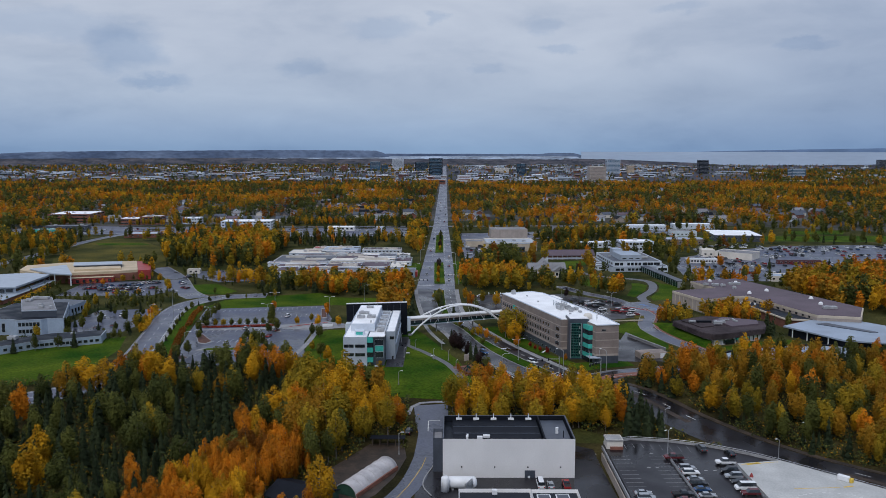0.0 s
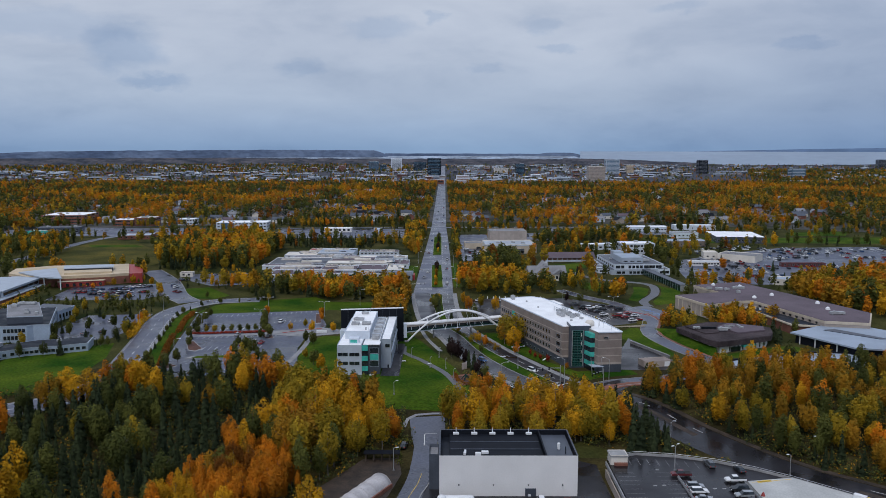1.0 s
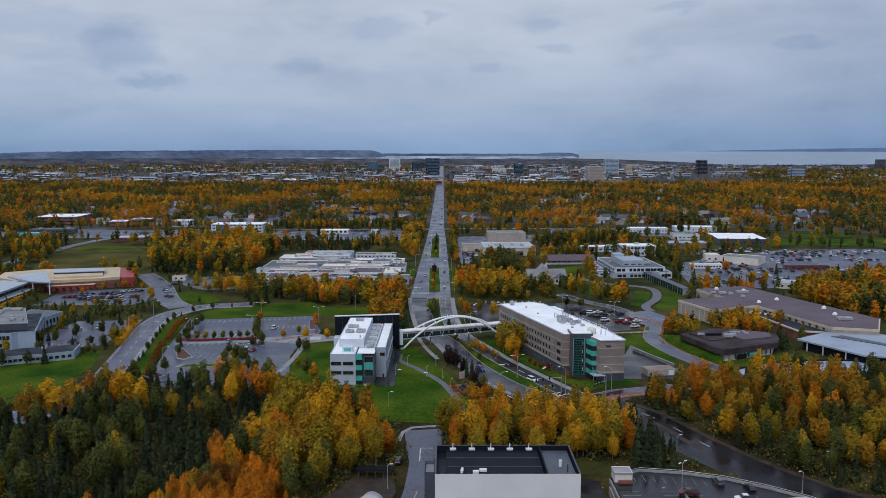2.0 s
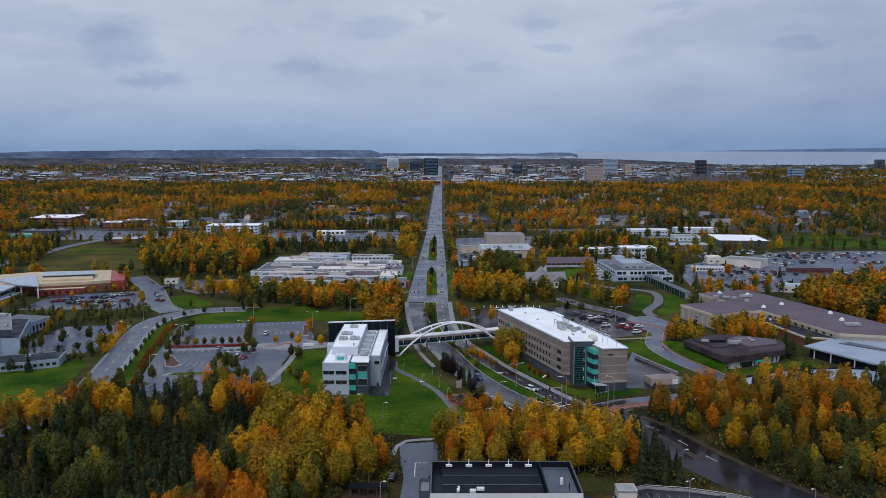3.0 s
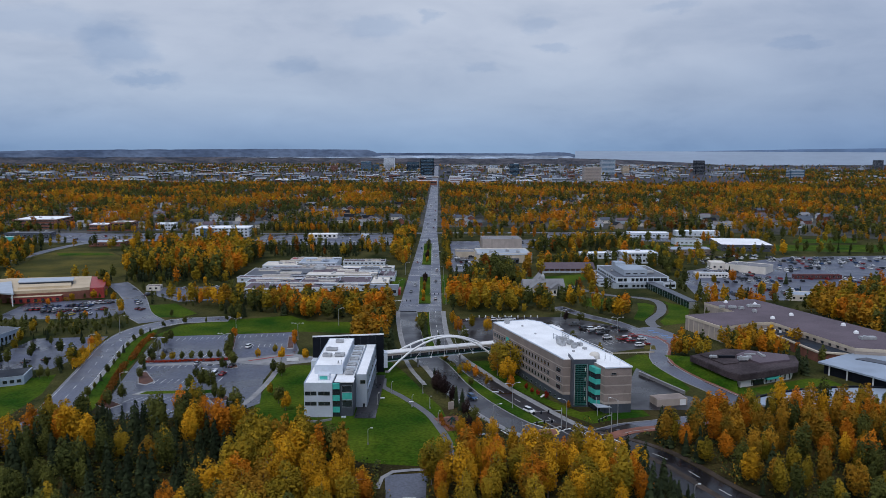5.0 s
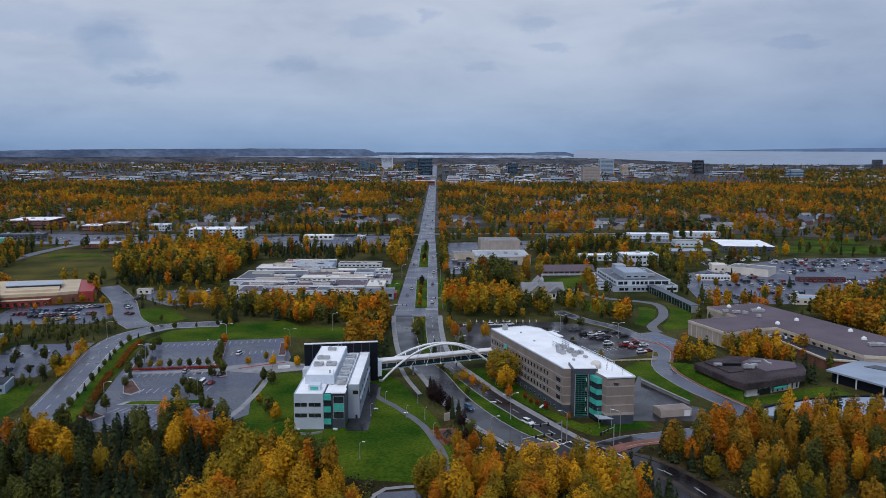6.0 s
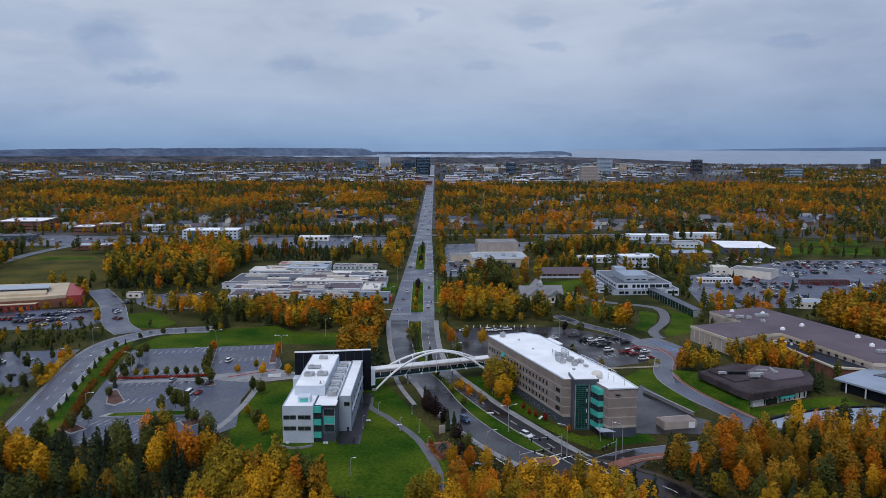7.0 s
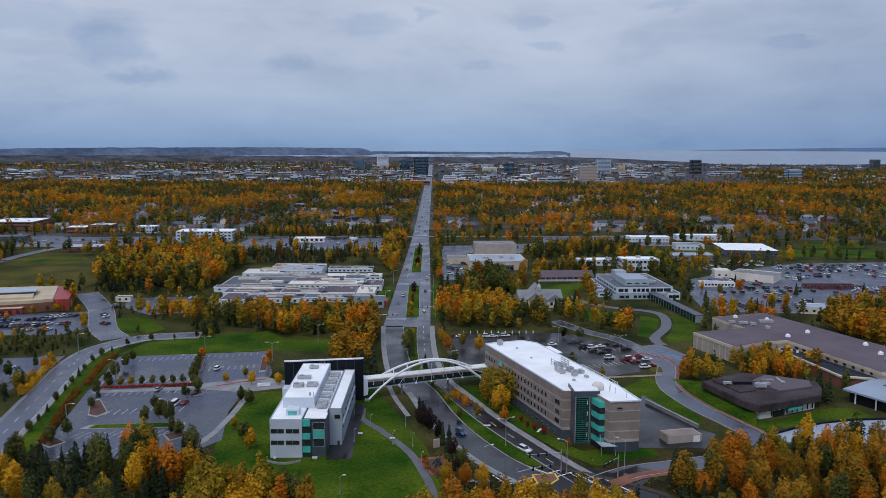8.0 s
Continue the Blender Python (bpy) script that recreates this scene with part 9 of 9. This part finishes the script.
# hundreds of cars in the far lots, as one
def far_cars():
    rows = []
    for y in np.arange(560, 745, 15):
        for x in np.arange(190, 440, 3.1):
            rows.append((x + (y - 560) * 0.25, y))
            rows.append((x + (y - 560) * 0.25, y + 5.5))
    for k in range(26):
        rows.append((-420 + k * 8, 876 + (k % 3) * 12))
        rows.append((-150 + k * 4, 866 + (k % 2) * 8))
        rows.append((-170 + k * 5, 838 + (k % 3) * 9))
        rows.append((-470 + k * 8.6, 850 + (k % 4) * 11))
        rows.append((-466 + k * 8.6, 892 + (k % 2) * 9))
        rows.append((60 + k * 4, 812 + (k % 3) * 14))
        rows.append((135 + k * 4, 905 + (k % 2) * 9))
        rows.append((200 + k * 2.9, 668))
    P = np.array(rows)
    dens = np.array([noise.noise((a * 0.02, b * 0.03, 8.0)) for a, b in P]) + 0.33
    ok = (np.random.default_rng(2).random(len(P)) < dens * 0.6) & np.array([True] * len(P))
    P = P[ok]
    b = B()
    cols = [M["car_" + c] for c in ("white", "silver", "black", "grey", "red", "blue")] + [M["glass"]]
    rr = random.Random(3)
    for x, y in P:
        i = rr.choice((0, 0, 0, 1, 1, 2, 2, 3, 4, 5))
        n0 = len(b.faces)
        h = rr.choice((0.9, 1.0, 1.2))
        box(b, x - 0.95, x + 0.95, y - 2.3, y + 2.3, 0.35, h)
        box(b, x - 0.82, x + 0.82, y - 1.7, y + 0.9, h + 0.002, h + 0.55)
        b.faces.ensure_lookup_table()
        for f in list(b.faces)[n0:n0 + 6]:
            f.material_index = i
        for f in list(b.faces)[n0 + 6:n0 + 12]:
            f.material_index = 6
        list(b.faces)[n0 + 7].material_index = i
    return b, cols


def far_cars_fast():
    b, cols = far_cars()
    me = bpy.data.meshes.new("far_parked_cars")
    b.to_mesh(me)
    b.free()
    for m in cols:
        me.materials.append(m)
    tagged(part("far_parked_cars", me, None), "rows of cars in the distant car parks", "cars", kind="stuff")


far_cars_fast()

# ---------------------------------------------------------------- lamps and street furniture
LAMP = {}


def lamp_post(x, y, rz, h=9.0, arm=2.6, double=False, z=None, group="street lamps along the roads"):
    key = (h, arm, double)
    zz = terrain(x, y) if z is None else z
    if key in LAMP:
        return copy_thing(LAMP[key], pose(x, y, zz, 0, 0, rz))
    t = thing("street_lamp", "grey steel street lamp with a curved arm", "street lamp", x, y, zz, rz, group)
    b = B()
    tube(b, [(0, 0, 0), (0, 0, h * 0.5), (0, 0, h)], [0.15, 0.12, 0.09], 8)
    part("pole", b, M["steel"], t)
    b = B()
    tube(b, [(0, 0, 0), (0, 0, 0.5)], 0.3, 10)
    part("base", b, M["concrete"], t)
    for s in ((1, -1) if double else (1,)):
        b = B()
        tube(b, [(0, 0, h - 0.3), (s * arm * 0.35, 0, h + 0.35), (s * arm, 0, h + 0.5)], 0.06, 6)
        a = part("arm", b, M["steel"], t)
        w = 0.45 if arm > 1 else 0.2
        part("lamp_head", box(B(), s * arm - w, s * arm + w, -0.18, 0.18, h + 0.36, h + 0.55), M["steel_white" if arm > 1 else "steel"], a, bevel=0.05)
    LAMP[key] = t
    return t


for x, y, rz, h, dbl in ((35.9, 334.4, 20, 9, True), (27.5, 313.5, 10, 8, False), (70, 316, 150, 9, False), (52, 312.5, 160, 10, False), (79.2, 262, 0, 6.6, False), (108.5, 239, 200, 6.3, False), (122.5, 252, 200, 6.3, False),
                         (-13.5, 300, 0, 5, False), (20, 420, 0, 9, False), (-19, 440, 0, 9, True), (12.6, 560, 180, 9, False), (-16.4, 560, 0, 9, False), (12.4, 620, 180, 9, False), (-15.6, 640, 0, 9, False), (12, 700, 180, 9, False), (-15, 730, 0, 9, False),
                         (-118, 408, 0, 8, True), (-92, 445, 0, 9, True), (-89, 412, 0, 9, True), (-80, 357, 0, 8, True), (-60, 438, 0, 8, True), (-113, 352, 0, 8, False), (-44, 470, 0, 9, False), (-135, 402, 0, 8, False), (74, 470, 0, 8, True), (100, 452, 0, 8, True), (-152, 450, 0, 9, False), (-150, 410, 0, 9, False),
                         (-14, 262, 0, 8, False), (-10, 242, 0, 7, False)):
    lamp_post(x, y, rz, h, 2.6 if h > 7 else 1.2, dbl)
lamp_post(71.8, 231.6, 40, 7.5, 1.4, True, -1.45, "lamps on the parking deck")
for x, y in ((-13.3, 338), (-0.6, 336), (5.9, 334), (-9, 352), (-16, 365), (9, 318), (3, 352)):
    lamp_post(x, y, 0, 4.2, 0.5, False, None, "low path lamps on the lawn")


def signal(x, y, rz, reach):
    t = thing("traffic_signal", "steel traffic signal mast over the crossing", "traffic signal", x, y, terrain(x, y), rz)
    b = B()
    tube(b, [(0, 0, 0), (0, 0, 7.2)], [0.2, 0.14], 8)
    part("pole", b, M["steel"], t)
    b = B()
    tube(b, [(0, 0, 6.2), (reach * 0.5, 0, 6.7), (reach, 0, 6.9)], [0.13, 0.1, 0.07], 6)
    a = part("mast_arm", b, M["steel"], t)
    for k in (0.45, 0.7, 0.95):
        part("signal_head", box(B(), reach * k - 0.2, reach * k + 0.2, -0.2, 0.2, 5.9, 7.0), M["black_panel"], a)


signal(50.5, 313.5, 200, 11)
signal(66.5, 309.5, 230, 9)
signal(36, 300, 20, 11)
signal(-16.5, 506, 0, 10)
signal(13.5, 527, 180, 10)


def crossing():
    mk = B()
    for a, b in (((33.4, 304.8), (52.4, 316.3)), ((35.4, 301.0), (55.2, 314.6)), ((54.7, 312.5), (65.6, 296.3)), ((59.7, 312.5), (68.4, 300.6)), ((40.6, 318.6), (46.4, 312.6)), ((30.0, 311.5), (33.4, 305.6))):
        p, q = Vector(a), Vector(b)
        d = (q - p).normalized()
        n = Vector((-d.y, d.x)) * 0.24
        prev = None
        for k in range(13):
            c = p.lerp(q, k / 12)
            row = [mk.verts.new((v.x, v.y, terrain(v.x, v.y) + 0.085)) for v in (c - n, c + n)]
            if prev:
                mk.faces.new((prev[0], prev[1], row[1], row[0]))
            prev = row
    tagged(part("road_marking", mk, M["paint_white"]), "white crosswalk lines at the junction", "road marking", kind="structure")
    rim = [(41.5, 311.8), (48.8, 313.0), (49.2, 308.4), (46.4, 305.0), (42.2, 305.6)]
    i = tagged(part("traffic_island", prism(B(), rim, -0.9, 0.14), M["paint_yellow"], bevel=0.05), "kerbed island with yellow edge at the junction", "traffic island", kind="structure")
    c = Vector((45.4, 309))
    part("island_paving", prism(B(), [tuple(c + (Vector(q) - c) * 0.84) for q in rim], 0.145, 0.2), M["brick"], i)
    w = [(63.2, 307.0), (69, 311.2), (77, 314.6), (86, 316.4), (86, 313.4), (77, 311.4), (70, 307.6), (64.4, 303.4)]
    tagged(part("pavement_brick", prism(B(), w, -0.5, 0.17), M["brick"]), "red brick-paved apron at the junction corner", "pavement", kind="structure")


crossing()


def small_things():
    s = thing("bus_shelter", "small blue-sided glazed bus shelter", "bus shelter", 26.5, 302.5, terrain(0, 302), 30)
    part("roof", box(B(), -2, 2, -1, 1, 2.3, 2.45), M["pale_panel"], s)
    for x in (-1.8, 1.8):
        for y in (-0.8, 0.8):
            part("post", box(B(), x - 0.05, x + 0.05, y - 0.05, y + 0.05, 0, 2.3), M["steel"], s)
    part("side_panel", box(B(), 1.85, 1.9, -0.75, 0.75, 0.2, 2.1), M["paint_blue"], s, "blue side panel")
    part("back_glass", box(B(), -1.75, 1.75, 0.85, 0.9, 0.2, 2.1), M["glass"], s)
    u = thing("utility_cabinet", "green steel utility cabinet by the path", "cabinet", 23.2, 304.2, terrain(0, 304), 20)
    part("body", box(B(), -1.0, 1.0, -0.6, 0.6, 0, 1.6), M["green_shed"], u, bevel=0.04)
    part("lid", box(B(), -1.05, 1.05, -0.65, 0.65, 1.604, 1.7), M["steel"], u)
    g = thing("memorial_garden", "small brick-bordered garden with a green sculpture", "garden", 13.8, 318.5, 0, 20)
    part("paving", box(B(), -4.2, 4.2, -7, 7, 0.02, 0.1), M["brick"], g)
    part("bed", box(B(), -2.6, 2.6, -5, 5, 0.104, 0.25), M["mulch"], g)
    b = B()
    tube(b, [(-1.5, -2, 0.2), (0, 0, 1.6), (1.5, 2, 0.2)], [0.2, 0.3, 0.2], 6)
    tube(b, [(1.2, -1.6, 0.2), (0, 0, 2.2), (-1.2, 1.4, 0.2)], [0.2, 0.25, 0.2], 6)
    part("sculpture", b, M["green_glass"], g)
    t = thing("stone_slab", "pale upright stone slab among dark trees", "sign", 13.6, 333.5, 0, 25)
    part("slab", box(B(), -1.1, 1.1, -0.25, 0.25, 0, 2.8), M["taupe_light"], t, bevel=0.05)
    for x, y, rz, L in ((48.5, 347.5, 65, 3.4), (31, 352.5, 0, 2.4), (-12, 345, 0, 1.6), (-1, 340.5, 0, 1.6)):
        w = thing("bench", "pale concrete bench on the grass", "bench", x, y, 0, rz, "benches")
        part("seat", box(B(), -L / 2, L / 2, -0.4, 0.4, 0.4, 0.6), M["steel_white"], w, bevel=0.03)
        for sx in (-1, 1):
            part("leg", box(B(), sx * L * 0.35 - 0.15, sx * L * 0.35 + 0.15, -0.3, 0.3, 0, 0.4), M["concrete"], w)
    s = thing("entrance_sign", "low white wall sign by the lot", "sign", -55.5, 398.6, 0, 10)
    part("panel", box(B(), -2.6, 2.6, -0.25, 0.25, 0.2, 1.5), M["steel_white"], s, bevel=0.05)
    part("plinth", box(B(), -2.8, 2.8, -0.4, 0.4, 0, 0.2), M["concrete"], s)
    f = thing("guard_rail", "low pale rail along the lot behind the block", "rail", 96, 411, 0, 8)
    for k in range(7):
        part("post", box(B(), -12 + k * 4 - 0.1, -12 + k * 4 + 0.1, -0.1, 0.1, 0, 1.0), M["steel"], f)
    part("beam", box(B(), -12.5, 12.5, -0.25, -0.12, 0.4, 1.0), M["beige"], f)
    r = thing("retaining_wall", "low grey concrete wall beside the wet yard", "wall", 0, 0, 0)
    part("wall", prism(B(), [(92.6, 378), (103.4, 350.6), (103.8, 350.8), (93.0, 378.2)], -0.3, 1.3), M["concrete"], r)
    part("coping", prism(B(), [(92.5, 378), (103.3, 350.5), (103.9, 350.8), (93.1, 378.3)], 1.304, 1.42), M["kerb"], r)
    for k in range(11):
        p = thing("bollard", "short white bollard along the lot edge", "bollard", 28 + k * 3.6, 490.5, 0, 0, "bollards along the lot")
        b = B()
        tube(b, [(0, 0, 0), (0, 0, 1.3)], 0.28, 8)
        part("post", b, M["steel_white"], p)


small_things()

# ---------------------------------------------------------------- houses in the woods, far town roofs
HOUSE = []
for k, (wall, roof) in enumerate((("cream", "slate"), ("white_panel", "grey_roof"), ("brick", "slate"), ("pale_panel", "purple_roof"), ("taupe_light", "black_panel"))):
    HOUSE.append(gable_house("house", ("cream house with a dark gable roof", "white house with a grey gable roof", "brown house with a dark gable roof", "pale grey house with a mauve gable roof", "tan house with a black gable roof")[k], -150 + k * 60, 1020 + 30 * k, 15 * k, 14, 9, 4.4, 3.0, wall, roof, 2))
    tagged(HOUSE[-1], group="houses among the trees")
for k, (x, y) in enumerate(HOMES):
    m = pose(x, y, 0, 0, 0, rh.choice((0, 90, 15, 100)) + rh.random() * 8)
    if k < len(HOUSE):
        HOUSE[k].matrix_basis = m
    else:
        copy_thing(rh.choice(HOUSE), m)


def town():
    rng = np.random.default_rng(8)
    n = 2500
    y = 1950 + 2350 * rng.random(n)
    x = rng.uniform(-0.60, 0.56, n) * y
    keep = (np.abs(x + 1.5) > 30) & ~((x > 0.30 * y) & (rng.random(n) < 0.75))
    lump = np.array([noise.noise((a * 0.0022, b * 0.003, 2.0)) for a, b in zip(x, y)])
    keep &= (lump > -0.12) | (rng.random(n) < 0.25) & (y > 2300)
    keep &= (y < 3000) | (x > -120) | (rng.random(n) < 0.35)
    keep &= (y > 2150) | (x > 0) & (y > 2020) | (rng.random(n) < 0.30)
    b = B()
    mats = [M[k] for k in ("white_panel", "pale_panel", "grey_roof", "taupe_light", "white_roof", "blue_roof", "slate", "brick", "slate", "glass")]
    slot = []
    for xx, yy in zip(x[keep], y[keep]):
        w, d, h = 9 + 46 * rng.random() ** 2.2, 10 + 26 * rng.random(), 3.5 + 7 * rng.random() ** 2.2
        # wall and roof picks lean to pale blue-greys, partly for distance haze
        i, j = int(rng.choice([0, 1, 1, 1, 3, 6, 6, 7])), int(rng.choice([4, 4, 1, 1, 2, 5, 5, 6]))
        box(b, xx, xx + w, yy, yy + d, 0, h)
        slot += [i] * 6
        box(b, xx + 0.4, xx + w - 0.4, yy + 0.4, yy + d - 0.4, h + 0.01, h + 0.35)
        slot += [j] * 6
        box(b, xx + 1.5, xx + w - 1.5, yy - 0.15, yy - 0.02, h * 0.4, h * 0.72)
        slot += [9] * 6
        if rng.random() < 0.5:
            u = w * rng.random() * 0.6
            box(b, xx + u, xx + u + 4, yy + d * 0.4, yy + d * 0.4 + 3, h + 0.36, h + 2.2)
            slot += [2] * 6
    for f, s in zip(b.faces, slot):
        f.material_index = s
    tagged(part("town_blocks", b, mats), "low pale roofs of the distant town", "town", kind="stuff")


town()
